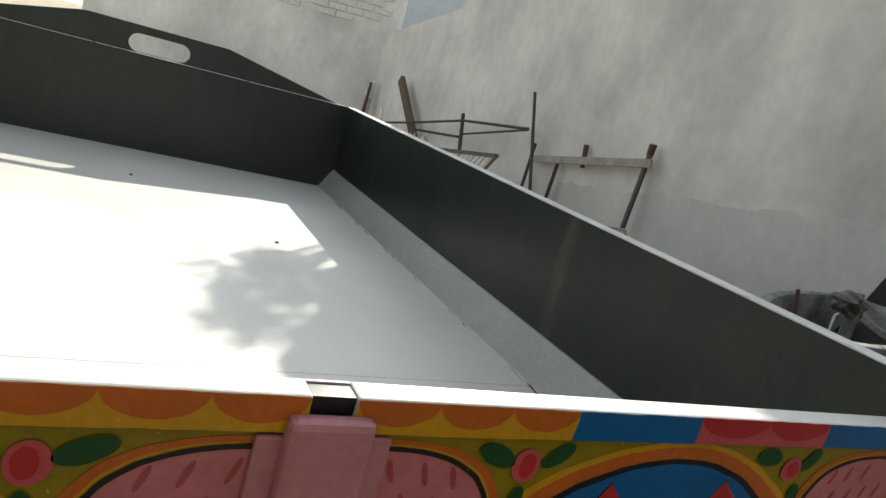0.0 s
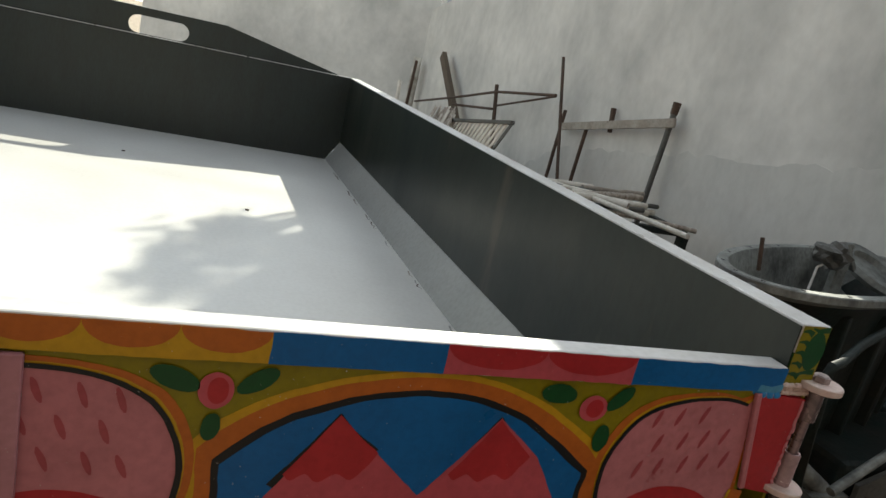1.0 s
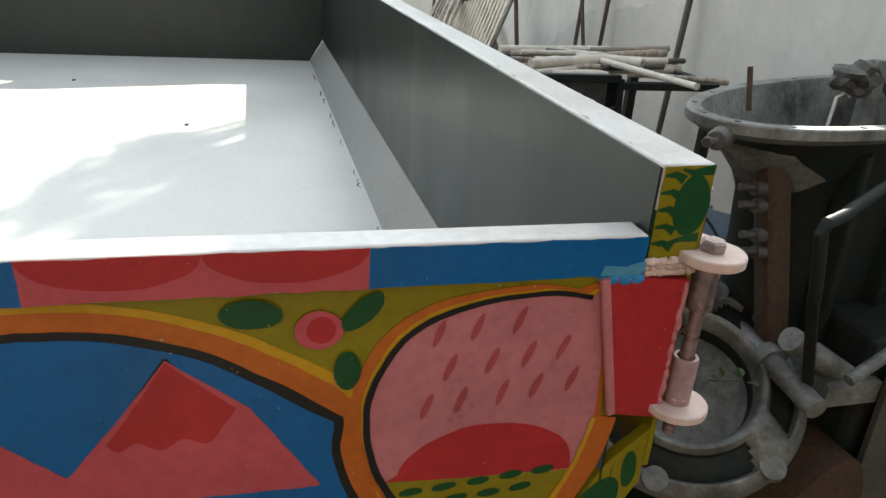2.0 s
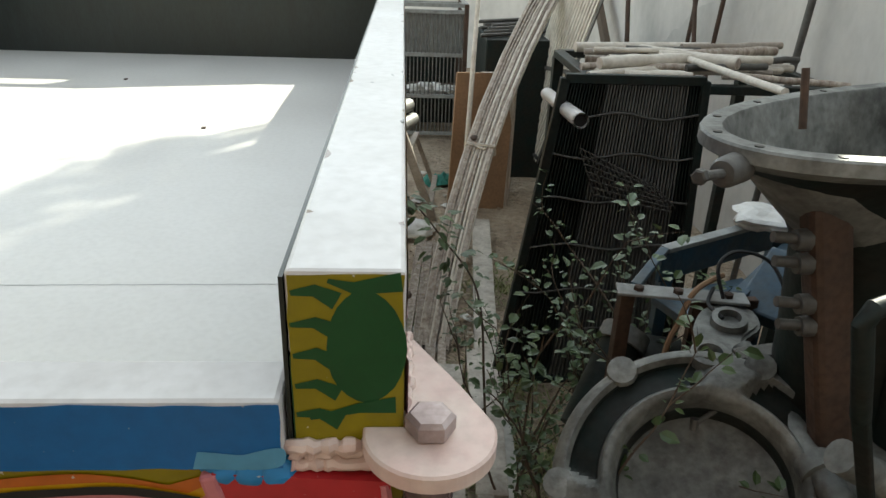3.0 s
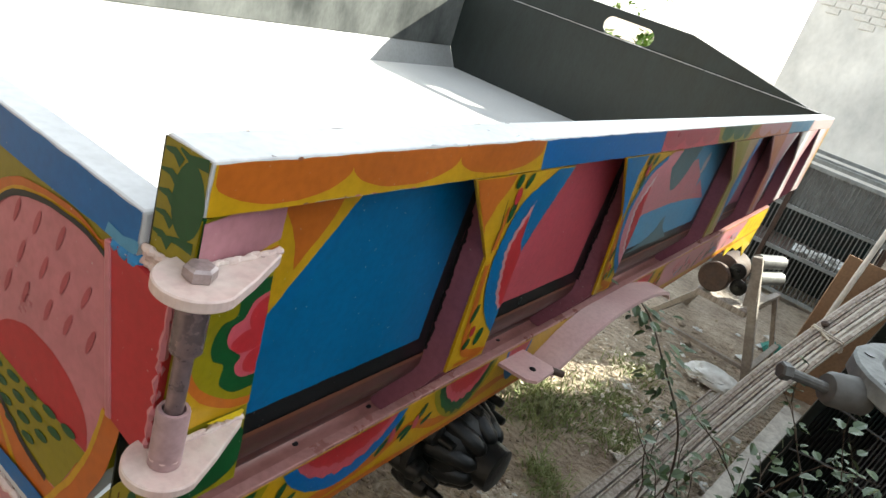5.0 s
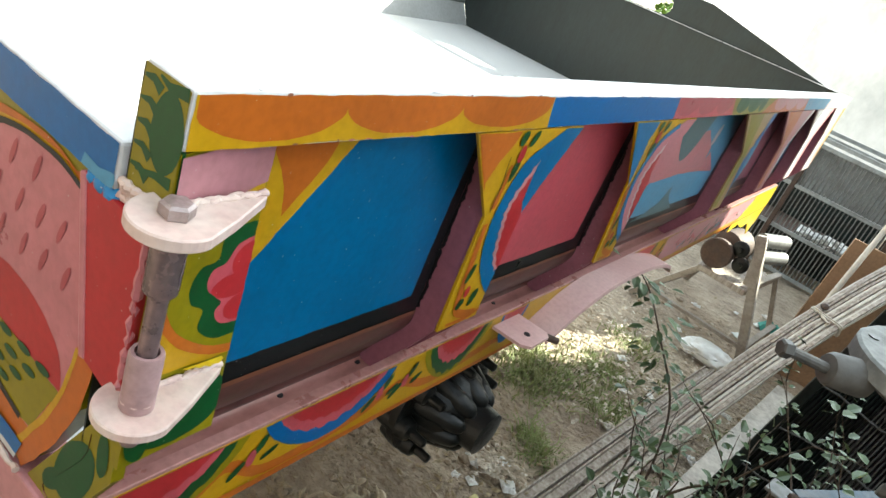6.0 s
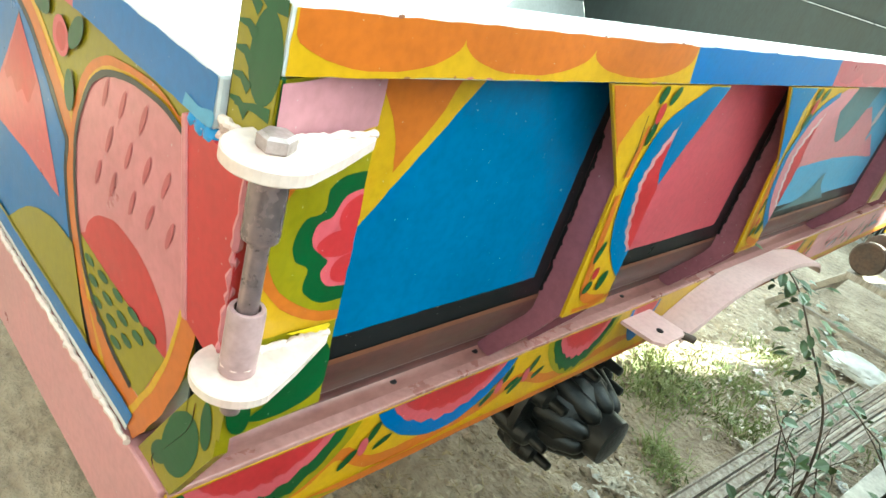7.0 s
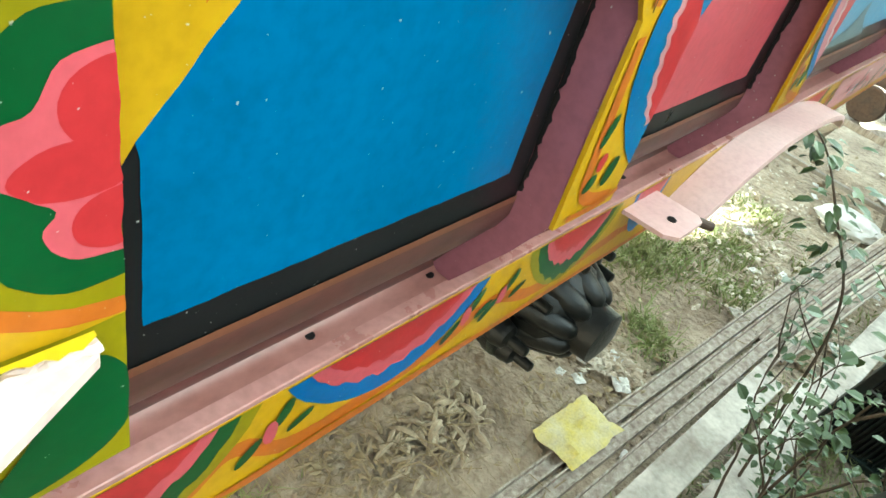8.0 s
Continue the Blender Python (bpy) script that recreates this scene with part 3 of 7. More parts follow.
        if k == 0:
            p.shape("painted_wedge", [(a + 0.002, t), (0.238, t), (0.124, 1.316), (a + 0.004, 1.27)], YELLOW)
            p.shape("painted_wedge", curve([(0.100, t), (0.127, 1.421), (0.138, 1.400), (0.144, 1.382), (0.147, 1.363)], 5) + curve([(0.171, 1.393), (0.187, 1.417), (0.195, 1.437), (0.208, t)], 4), ORANGE)
        elif k == 1:
            p.shape("painted_wedge", [(a, t), (a + 0.12, t), (a + 0.05, 1.40), (a, 1.35)], PANEL_BLUE)
        elif k == 2:
            p.shape("painted_petal", [(1.03, 1.25), (1.08, 1.35), (1.15, t), (1.199, 1.43), (1.252, 1.373), (1.314, 1.327), (1.364, 1.352), (1.396, 1.397), (1.429, 1.399), (1.655, 1.272), (1.52, 1.284), (1.358, 1.290), (1.182, 1.284), (1.06, 1.245)], ROSE_PINK)
            p.shape("painted_petal", curve([(1.165, t), (1.205, 1.425), (1.252, 1.373), (1.310, 1.327), (1.364, 1.352), (1.396, 1.397), (1.43, t - 0.001)], 4), TEAL_GREY)
            p.shape("painted_leaf", curve([(1.369, 1.256), (1.385, 1.225), (1.45, 1.187)], 4) + [(1.17, 1.187)] + curve([(1.25, 1.20), (1.32, 1.22), (1.35, 1.25)], 3), TEAL_GREY)
            p.shape("painted_petal", ellipse(1.513, 1.382, 0.014, 0.030, 16, tilt=-18), PALE_PINK)
            p.shape("painted_petal", ellipse(1.535, 1.36, 0.012, 0.042, 16, tilt=-18), LIGHT_BLUE)
        else:
            p.shape("painted_wedge", [(a, t), (a + 0.16, t), (a, 1.29)], (PINK, ROSE, WHITE)[k - 3])
            p.shape("painted_petal", ellipse((a + b) / 2, 1.28, 0.07, 0.1), (LIGHT_BLUE, ORANGE, BLUE)[k - 3])
    # posts: a face plate that flares to the top, with a return behind each edge
    zt, zm, zb = TOP - FACE - 0.001, 1.342, KNEE
    def edges(k, z):
        (a0, a1, b1, b0), (wl, wr) = FLARES[k], WAISTS[k]
        f = (z - zm) / (zt - zm) if z > zm else (z - zb) / (zm - zb)
        return (wl + (a0 - wl) * f, wr + (b0 - wr) * f) if z > zm else (a1 + (wl - a1) * f, b1 + (wr - b1) * f)
    for k, (a0, a1, b1, b0) in enumerate(FLARES):
        bm = bmesh.new()
        wl, wr = WAISTS[k]
        slab(bm, [(a1, zb), (b1, zb), (wr, zm), (b0, zt), (a0, zt), (wl, zm)], (-0.0005, 0, 0), U, V, 0.004)
        face = part("post", bm, (YELLOW, YELLOW, PALE_OCHRE, PINK, PALE_PINK, PALE_PINK)[k], trailer, "flared painted post" if k < 4 else "flared pale pink post")
        for a in (a1, b1 - 0.004):
            bm = bmesh.new()
            slab(bm, [(-0.0048, zt), (-0.043, zt), (-0.043, 1.155), (-0.104, LEDGE + 0.002), (-LOW - 0.012, LEDGE + 0.002), (-0.030, 1.118), (-0.0048, zb)], (0, a, 0), (1, 0, 0), V, 0.004)
            part("post_return", bm, MAUVE, face, "mauve post flank")
        if k < 2:
            # black border paint strayed over the corner on to the flank
            q = Paint(face, (0, a1 - 0.0003, 0), (1, 0, 0), V)
            q.shape("paint_smear", [(-0.0429, 1.176)] + [(-0.0385 + 0.0045 * noise.noise((z * 120, k * 9.0, 2.0)), z) for z in [1.178 + 0.004 * i for i in range(52)]] + [(-0.0429, 1.386)], BLACK)
        p = Paint(face, (0.0, 0, 0), U, V)
        if k < 2:
            def fit(pts):
                """Carry an outline drawn on the first post over to this one."""
                out = []
                for a, z in pts:
                    (l, r), (x, y) = edges(0, z), edges(k, z)
                    out.append((x + (y - x) * min(max((a - l) / (r - l), 0.012), 0.988), min(z, zt - 0.001)))
                return out
            sweep_edge = curve([(0.556, zt), (0.522, 1.439), (0.490, 1.422), (0.472, 1.400), (0.462, 1.367), (0.458, 1.333), (0.467, 1.289), (0.484, 1.255), (0.507, 1.227), (0.534, 1.203)])
            wav = curve([(0.516, 1.415), (0.500, 1.395), (0.485, 1.369), (0.479, 1.345), (0.484, 1.323), (0.492, 1.296), (0.503, 1.268), (0.522, 1.243)], 8)
            wav = [(a + 0.005 * abs(math.sin(i * 0.62)), b) for i, (a, b) in enumerate(wav)]
            if k == 0:
                p.shape("painted_wedge", fit([(0.352, zt), (0.441, zt), (0.433, 1.437), (0.416, 1.418), (0.404, 1.392), (0.398, 1.38)]), ORANGE)
                p.shape("painted_streak", fit(ribbon([(0.447, 1.352), (0.450, 1.385), (0.449, 1.412)], 0.011, 0.004)), ORANGE)
            else:
                p.shape("painted_wedge", fit([(0.352, zt), (0.437, zt), (0.428, 1.42), (0.440, 1.36), (0.442, 1.325), (0.436, 1.335)]), PANEL_BLUE)
            p.shape("painted_streak", fit(ribbon(curve([(0.447, 1.33), (0.452, 1.29), (0.458, 1.235), (0.470, 1.19), (0.52, 1.175)], 4), 0.010, 0.014)), ORANGE)
            p.shape("painted_sweep", fit(sweep_edge + [(0.5345, 1.249), (0.533, 1.30), (0.531, 1.336), (0.56, 1.383), (0.604, zt)]), PANEL_BLUE if k == 0 else ROSE_PINK)
            if k == 1:
                p.shape("painted_line", fit(ribbon(sweep_edge[4:], 0.012, 0.016)), PANEL_BLUE)
            p.shape("painted_petal", fit(wav + [(0.5335, 1.246), (0.533, 1.29), (0.531, 1.334), (0.516, 1.358)]), PINK if k == 0 else PALE_PINK)
            p.shape("painted_petal", fit([(a + 0.009, b - 0.002) for a, b in wav[8:-4]] + [(0.5335, 1.246), (0.533, 1.29), (0.531, 1.332), (0.519, 1.352)]), RED)
            p.shapes("painted_leaf", [fit(ellipse(0.462, 1.254, 0.0055, 0.016, 14, tilt=-14)), fit(ellipse(0.496, 1.208, 0.0075, 0.015, 14, tilt=-20)), fit(ellipse(0.468, 1.203, 0.0065, 0.010, 14, tilt=-40)), fit(ellipse(0.459, 1.404, 0.006, 0.016, 14, tilt=-10)), fit(ellipse(0.451, 1.446, 0.007, 0.010, 14, tilt=-18)), fit(ellipse(0.477, 1.445, 0.006, 0.012, 14, tilt=-30))], GREEN)
            p.shapes("painted_bud", [fit(ellipse(0.474, 1.222, 0.006, 0.009, 12)), fit(ellipse(0.460, 1.426, 0.007, 0.012, 12))], RED)
            p.shape("painted_line", fit(ribbon([(0.4425, 1.349), (0.4415, 1.385), (0.436, 1.424)], 0.0015)), BLACK)
            p.shape("painted_line", fit(ribbon([(0.453, 1.172), (0.50, 1.172), (0.53, 1.180)], 0.006)), ORANGE)
        else:
            p.shape("painted_stripe", [(a0 + 0.02, zt - 0.001), ((a0 + b0) / 2, zt - 0.001), (wl + 0.04, zm), (a1 + 0.04, zb + 0.01), (a1 + 0.004, zb + 0.01), (wl + 0.006, zm)], (OLIVE, ORANGE, WHITE, WHITE)[k - 2])
            p.shape("painted_stripe", [(b0 - 0.05, zt - 0.002), (b0 - 0.002, zt - 0.002), (wr - 0.003, zm), (b1 - 0.004, zb + 0.02), (wr - 0.04, zm - 0.03)], (BLUE, WHITE, PINK, YELLOW)[k - 2])
    # flowers along the lower rail
    p = Paint(low, (-LOW + 0.0003, 0, 0), U, V)
    zb, zt = LEDGE - 0.111, LEDGE - 0.008
    p.shapes("painted_vine", [ribbon(curve([(0.0, zb + 0.045), (0.14, zb + 0.03), (0.2, zb + 0.06), (0.27, zb + 0.02), (0.44, zb + 0.03), (0.52, zb + 0.055), (0.62, zb + 0.025), (0.8, zb + 0.04)]), 0.018), ribbon([(0.8, zb + 0.04), (1.4, zb + 0.03), (2.0, zb + 0.05), (2.6, zb + 0.035), (3.2, zb + 0.04)], 0.014)], ORANGE, 1)
    p.shape("painted_edge", [(0.0, zb + 0.001), (LEN - 0.03, zb + 0.001), (LEN - 0.03, zb + 0.006), (0.6, zb + 0.009), (0.16, zb + 0.012)], ORANGE, 11)
    p.shape("painted_edge", [(0.0, zb + 0.001), (0.22, zb + 0.001), (0.16, zb + 0.012), (0.0, zb + 0.024)], OLIVE, 12)
    spots = [(0.10, 0.105, GREEN), (0.372, 0.125, BLUE), (0.668, 0.085, GREEN), (0.85, 0.05, BLUE), (1.55, 0.08, GREEN), (1.82, 0.08, BLUE), (2.1, 0.08, GREEN), (2.4, 0.08, BLUE), (2.72, 0.08, GREEN)]
    for c, h, m in spots:
        lo = max(0.003, c - h)
        def lens(a, d, wav):
            pts = [(max(0.002, c - a), zt), ]
            for i in range(1, 24):
                f = i / 24
                pts.append((max(0.002, c - a + 2 * a * f), zt - d * math.sin(math.pi * f) ** 0.7 * (1 + wav * math.cos(14 * math.pi * f))))
            return pts + [(c + a, zt)]
        if m is GREEN:
            p.shape("painted_halo", lens(h * 1.18, 0.088, 0.0), OLIVE, 2)
        p.shape("painted_halo", lens(h, 0.080, 0.06 if m is GREEN else 0.0), m, 3)
        p.shape("painted_petal", lens(h * 0.82, 0.056, 0.07), ROSE, 4)
        p.shape("painted_petal", lens(h * 0.68, 0.036, 0.1), RED, 5)
    # loose brush marks towards the front, then the bright yellow tip
    rng = random.Random(9)
    marks = []
    for i in range(34):
        y = rng.uniform(1.78, 2.72)
        h = rng.uniform(0.3, 0.8)
        marks.append((ribbon([(y, zb + 0.02 + 0.05 * rng.random()), (y + rng.uniform(0.02, 0.06), zb + 0.04 + 0.05 * rng.random())], rng.uniform(0.008, 0.02), 0.004), rng.choice((PINK, ROSE, ORANGE, GREEN, LIGHT_BLUE, PINK))))
    p.shape("painted_field", [(1.72, zb + 0.018), (2.74, zb + 0.018), (2.80, zt), (1.72, zt)], PINK, 6)
    for pts, m in marks:
        p.shape("painted_stroke", pts, m, 7)
    bm = bmesh.new()
    slab(bm, [(2.63, zb + 0.001), (2.65, 0.888), (2.78, 0.906), (2.90, 0.868), (3.02, 0.874), (3.10, 0.822), (3.15, 0.792), (3.19, 0.835), (3.215, 0.842), (3.219, zb + 0.001)], (-LOW - 0.001, 0, 0), U, V, 0.004)
    part("torn_flap", bm, BRIGHT_YELLOW, low, "torn bright yellow flap under the rail's end")
    p.shape("painted_tip", [(2.66, zb + 0.002), (LEN - 0.025, zb + 0.002), (LEN - 0.025, zt), (2.82, zt)], BRIGHT_YELLOW, 7)
    p.shapes("painted_stroke", [ribbon([(2.86 + 0.09 * i, zb + 0.03), (2.90 + 0.09 * i, zt - 0.01)], 0.014, 0.004) for i in range(4)], ORANGE, 8)
    for c in (0.235, 0.475, 0.535, 1.68, 1.96, 2.25):
        p.shapes("painted_leaf", [ellipse(c + 0.012, zb + 0.075, 0.006, 0.016, 14, tilt=-25), ellipse(c - 0.02, zb + 0.045, 0.006, 0.017, 14, tilt=-45), ellipse(c + 0.03, zb + 0.052, 0.005, 0.015, 14, tilt=-60)], GREEN, 9)
        p.shape("painted_bud", ellipse(c, zb + 0.058, 0.007, 0.014, 14), ROSE, 10)


def wear(rail):
    """Knocks and bare nicks along the top of the rail, and seams in the bed."""
    rng = random.Random(77)
    p = Paint(rail, (0, 0, TOP), (1, 0, 0), (0, 1, 0))
    for k in range(30):
        y = rng.uniform(0.02, 2.6)
        x = -RIM + 0.001 if rng.random() < 0.85 else -0.001
        s = 1 if x < -0.02 else -1
        L, w = rng.uniform(0.004, 0.022), rng.uniform(0.0012, 0.0045)
        pts = [(x, y - L / 2), (x + s * w * 0.7, y - L * 0.3), (x + s * w, y), (x + s * w * 0.5, y + L * 0.25), (x, y + L / 2)]
        p.shape("paint_chip", pts, rng.choice((FRAME_WOOD, FILLET_PAINT, STEEL)), 1)
    for k in range(7):
        y, x = rng.uniform(0.05, 2.4), rng.uniform(-RIM + 0.01, -0.01)
        p.shape("paint_chip", ellipse(x, y, rng.uniform(0.0008, 0.0025), rng.uniform(0.002, 0.009), 9, tilt=rng.uniform(-40, 40)), FILLET_PAINT, 1)
    # end cap and rail corners, knocked through to bare steel
    q = Paint(rail, (0.0003, 0, 0), (0, 1, 0), (0, 0, 1))
    for k in range(26):
        y, z = rng.choice(((rng.uniform(0.0, 1.6), TOP - 0.001), (rng.uniform(0.0, 1.6), TOP - FACE + 0.0022)))
        q.shape("paint_chip", ellipse(y + 0.001, z, rng.uniform(0.001, 0.005), rng.uniform(0.0006, 0.0016), 8), rng.choice((MAUVE_BROWN, ROSE_PINK)), 4)
    f = Paint(trailer, (0, 0, FLOOR_Z), (1, 0, 0), (0, 1, 0))
    f.shape("bed_seam", [(-W + 0.13, 0.826), (-0.13, 0.868), (-0.13, 0.8705), (-W + 0.13, 0.8285)], FILLET_PAINT, 2)
    for k in range(30):
        y = rng.uniform(0.1, 2.9)
        f.shape("grime", ribbon(curve([(-0.126, y), (-0.130 - rng.uniform(0, 0.006), y + 0.02), (-0.126, y + rng.uniform(0.03, 0.09))], 3), 0.002, 0.006), rng.choice((RUST, FRAME_WOOD, FILLET_PAINT)), 3)


def headboard():
    bm = bmesh.new()
    prof = [(-W + 0.12, FLOOR_Z), (-0.12, FLOOR_Z), (-0.052, FILLET_Z), (-0.052, TOP), (-W + 0.052, TOP), (-W + 0.052, FILLET_Z)]
    slab(bm, prof, (0, 3.206, 0), (1, 0, 0), (0, 0, 1), 0.005)
    board = part("headboard", bm, PRIMER, trailer, "dark primed steel front board")
    # raised plate with a grip hole
    c = -W / 2
    outer = [(c - 0.985, TOP - 0.012), (c - 0.335, 1.63), (c + 0.315, 1.63), (c + 0.985, TOP - 0.012)]
    hole = ellipse(c + 0.095, 1.548, 0.045, 0.043, 10, -90, 90) + ellipse(c - 0.095, 1.548, 0.045, 0.043, 10, 90, 270)
    bm = bmesh.new()
    t = bmesh.new()
    for y in (3.222, 3.228):
        eo = [t.verts.new((x, y, z)) for x, z in outer]
        eh = [t.verts.new((x, y, z)) for x, z in hole]
        edges = [t.edges.new((q[i], q[(i + 1) % len(q)])) for q in (eo, eh) for i in range(len(q))]
        bmesh.ops.triangle_fill(t, edges=edges, use_beauty=True)
    bmesh.ops.recalc_face_normals(t, faces=t.faces[:])
    n = len(outer) + len(hole)
    t.verts.ensure_lookup_table()
    for a, b in ((0, len(outer)), (len(outer), n)):
        for i in range(a, b):
            j = i + 1 if i + 1 < b else a
            t.faces.new([t.verts[q] for q in (i, j, n + j, n + i)])
    merge(bm, t)
    part("grip_plate", bm, PRIMER, trailer, "dark raised plate with an oval grip hole")
    rng = random.Random(4)
    x = -W + 0.06
    while x < -0.1:
        L = rng.uniform(0.08, 0.30)
        bm = bmesh.new()
        box(bm, x, min(x + L, -0.055), 3.199, 3.2215, TOP - 0.001, TOP + 0.0014, 0.0005)
        part("worn_edge", bm, WHITE, board, "bare bright weld edge")
        x += L + rng.uniform(0.002, 0.012)
    for (x0, z0), (x1, z1) in zip(outer, outer[1:]):
        bm = bmesh.new()
        bar(bm, (x0, 3.2235, z0 + 0.0012), (x1, 3.2235, z1 + 0.0012), 0.007, 0.0025, up=(0, 0, 1))
        part("worn_edge", bm, WHITE, board, "bare bright top edge")
    bm = bmesh.new()
    box(bm, -W + 0.12, -0.12, 3.2, LEN - 0.001, 0.93, FLOOR_Z - 0.01, 0.003)
    part("front_beam", bm, MAUVE, trailer)
    # rear cross member
    bm = bmesh.new()
    box(bm, -W + LOW, -LOW - 0.0065, -0.006, 0.05, 0.90, 1.042, 0.003)
    part("rear_beam", bm, PINK, trailer, "pink rear cross beam")


def tailgate():
    z0, zt, zr = 1.046, 1.437, 1.3985
    xr, xl = -0.056, -W + 0.056
    c = -W / 2
    bm = bmesh.new()
    slab(bm, [(xl + 0.085, z0), (xr - 0.085, z0), (xr - 0.004, 1.185), (xr - 0.004, zr), (xl + 0.004, zr), (xl + 0.004, 1.185)], (0, 0.006, 0), (1, 0, 0), (0, 0, 1), 0.032)
    gate = part("tailgate", bm, OLIVE, trailer, "tailgate painted with arches, peaks and flowers")
    bm = bmesh.new()
    for a, b in ((xl, c - 0.022), (c + 0.022, xr)):
        box(bm, a, b, 0.0, 0.035, zr, zt, 0.003)
    box(bm, c - 0.0225, c + 0.0225, 0.0315, 0.035, zr, zt - 0.001)
    top = part("gate_rail", bm, WHITE, gate, "white-topped gate rail with a stake slot")
    # Black fill near the top stands for the shade down the slot.
    bm = bmesh.new()
    box(bm, c - 0.0219, c + 0.0219, 0.0058, 0.0313, zr - 0.002, zt - 0.003)
    part("stake_slot", bm, BLACK, gate, "black fill for the shade in the stake slot")
    bm = bmesh.new()
    box(bm, c - 0.042, c + 0.042, -0.018, 0.0055, z0, 1.419, 0.008)
    part("centre_post", bm, POST_PINK, gate, "pink centre post")
    bm = bmesh.new()
    box(bm, c - 0.066, c + 0.066, -0.003, 0.005, z0, 1.396, 0.002)
    part("post_flange", bm, POST_PINK, gate, "pink flange behind the centre post")
    bm = bmesh.new()
    lathe(bm, [(0.012, 0), (0.012, 0.012), (0.006, 0.014)], (c, -0.022, 1.25), (0, -1, 0), 8)
    part("gate_bolt", bm, PINK_STEEL, gate, "pink painted nut")
    # outer strips
    for x0, x1 in ((xr - 0.050, xr + 0.05), (xl - 0.05, xl + 0.050)):
        bm = bmesh.new()
        fx = (lambda x: x) if x0 > c else (lambda x: -W - x)
        slab(bm, [(fx(a), b) for a, b in [(-0.090, 1.397), (-0.0065, 1.391), (-0.0065, 1.236), (-0.058, 1.246)]], (0, -0.0012, 0), (1, 0, 0), (0, 0, 1), 0.012)
        part("gate_edge", bm, RED, gate, "red tailgate edge strip")
        bm = bmesh.new()
        bar(bm, (fx(-0.060), 0.001, 1.245), (fx(-0.092), 0.001, 1.396), 0.007, 0.009, bevel=0.002)
        part("weld_bead", bm, ROSE_PINK, gate)
    # rough weld seams along the foot and the sides of the gate
    rng = random.Random(61)
    for a, b in (((xl + 0.08, -0.001, z0), (c - 0.07, -0.001, z0)), ((c + 0.07, -0.001, z0), (xr - 0.08, -0.001, z0)), ((xr + 0.047, 0.0, 1.25), (xr + 0.047, 0.0, 1.39))):
        a, b = Vector(a), Vector(b)
        n = int((b - a).length / 0.006)
        pts = [a.lerp(b, i / n) + Vector((rng.uniform(-0.001, 0.001), rng.uniform(-0.001, 0.001), rng.uniform(-0.0015, 0.0015))) for i in range(n + 1)]
        bm = sweep(bmesh.new(), pts, [rng.uniform(0.0022, 0.0046) for _ in pts], 6)
        part("weld_bead", bm, CREAM if a.z < 1.1 else ROSE_PINK, gate, "rough painted weld seam")
    # lower corner gussets
    for s in (1, -1):
        f = lambda x: x if s > 0 else -W - x
        bm = bmesh.new()
        slab(bm, [(f(a), b) for a, b in [(-0.134, 1.036), (-0.066, 1.040), (-0.0065, 1.146), (-0.0065, 1.215), (-0.046, 1.18)]][::s], (0, 0.001, 0), (1, 0, 0), (0, 0, 1), 0.012)
        g = part("corner_gusset", bm, OLIVE, trailer, "olive corner gusset with green leaves")
        if s > 0:
            q = Paint(g, (0, 0.0008, 0), (1, 0, 0), (0, 0, 1))
            q.shape("painted_leaf", ellipse(-0.058, 1.112, 0.024, 0.048, 24, tilt=-24), GREEN)
            q.shape("painted_leaf", ellipse(-0.088, 1.075, 0.011, 0.022, 24, tilt=-40), GREEN)
            q.shape("painted_leaf", ellipse(-0.022, 1.165, 0.009, 0.024, 24), GREEN)
    U, V = (1, 0, 0), (0, 0, 1)
    p = Paint(top, (0, -0.0004, 0), U, V)
    a, b = zr + 0.001, zt - 0.0015
    half = [(-0.750, -0.557, BLUE), (-0.557, -0.304, ROSE), (-0.304, xr - 0.001, BLUE), (c + 0.023, -0.750, YELLOW)]
    for x0, x1, m in half:
        for f in (lambda x: x, lambda x: -W - x):
            p.shape("painted_band", [(f(x0), a), (f(x1), a), (f(x1), b), (f(x0), b)], m, 1)
            k = 3 if m is YELLOW else 2
            w = (x1 - x0) / k
            tone = {BLUE: LIGHT_BLUE, ROSE: RED, YELLOW: ORANGE}[m]
            if m is not BLUE:
                for i in range(k):
                    p.shape("painted_scallop", ellipse(f(x0 + w * (i + 0.5)), b, w / 2, 0.027, 18, 180, 360), tone, 2)
    p.shape("paint_smear", curve([(-0.098, 1.4), (-0.06, 1.40), (-0.0565, 1.412), (-0.075, 1.408), (-0.095, 1.41)]), LIGHT_BLUE, 3)
    gate_art(gate, lambda x: x)
    gate_art(gate, lambda x: -W - x)
    # lumps of blue paint over the weld at the end of the rail
    for x in (xr - 0.030, xr - 0.016, xr - 0.004):
        t = bmesh.new()
        bmesh.ops.create_icosphere(t, subdivisions=2, radius=0.011)
        for v in t.verts:
            v.co *= 1 + 0.5 * noise.noise(v.co * 90 + Vector((x * 60, 0, 0)))
            v.co.y *= 0.6
            v.co.z *= 0.62
        t.transform(Matrix.Translation((x, 0.004, zr - 0.004)))
        part("weld_bead", t, WELD_BLUE, gate, "blue-painted weld lump", True)
    gate.location.y = -0.006


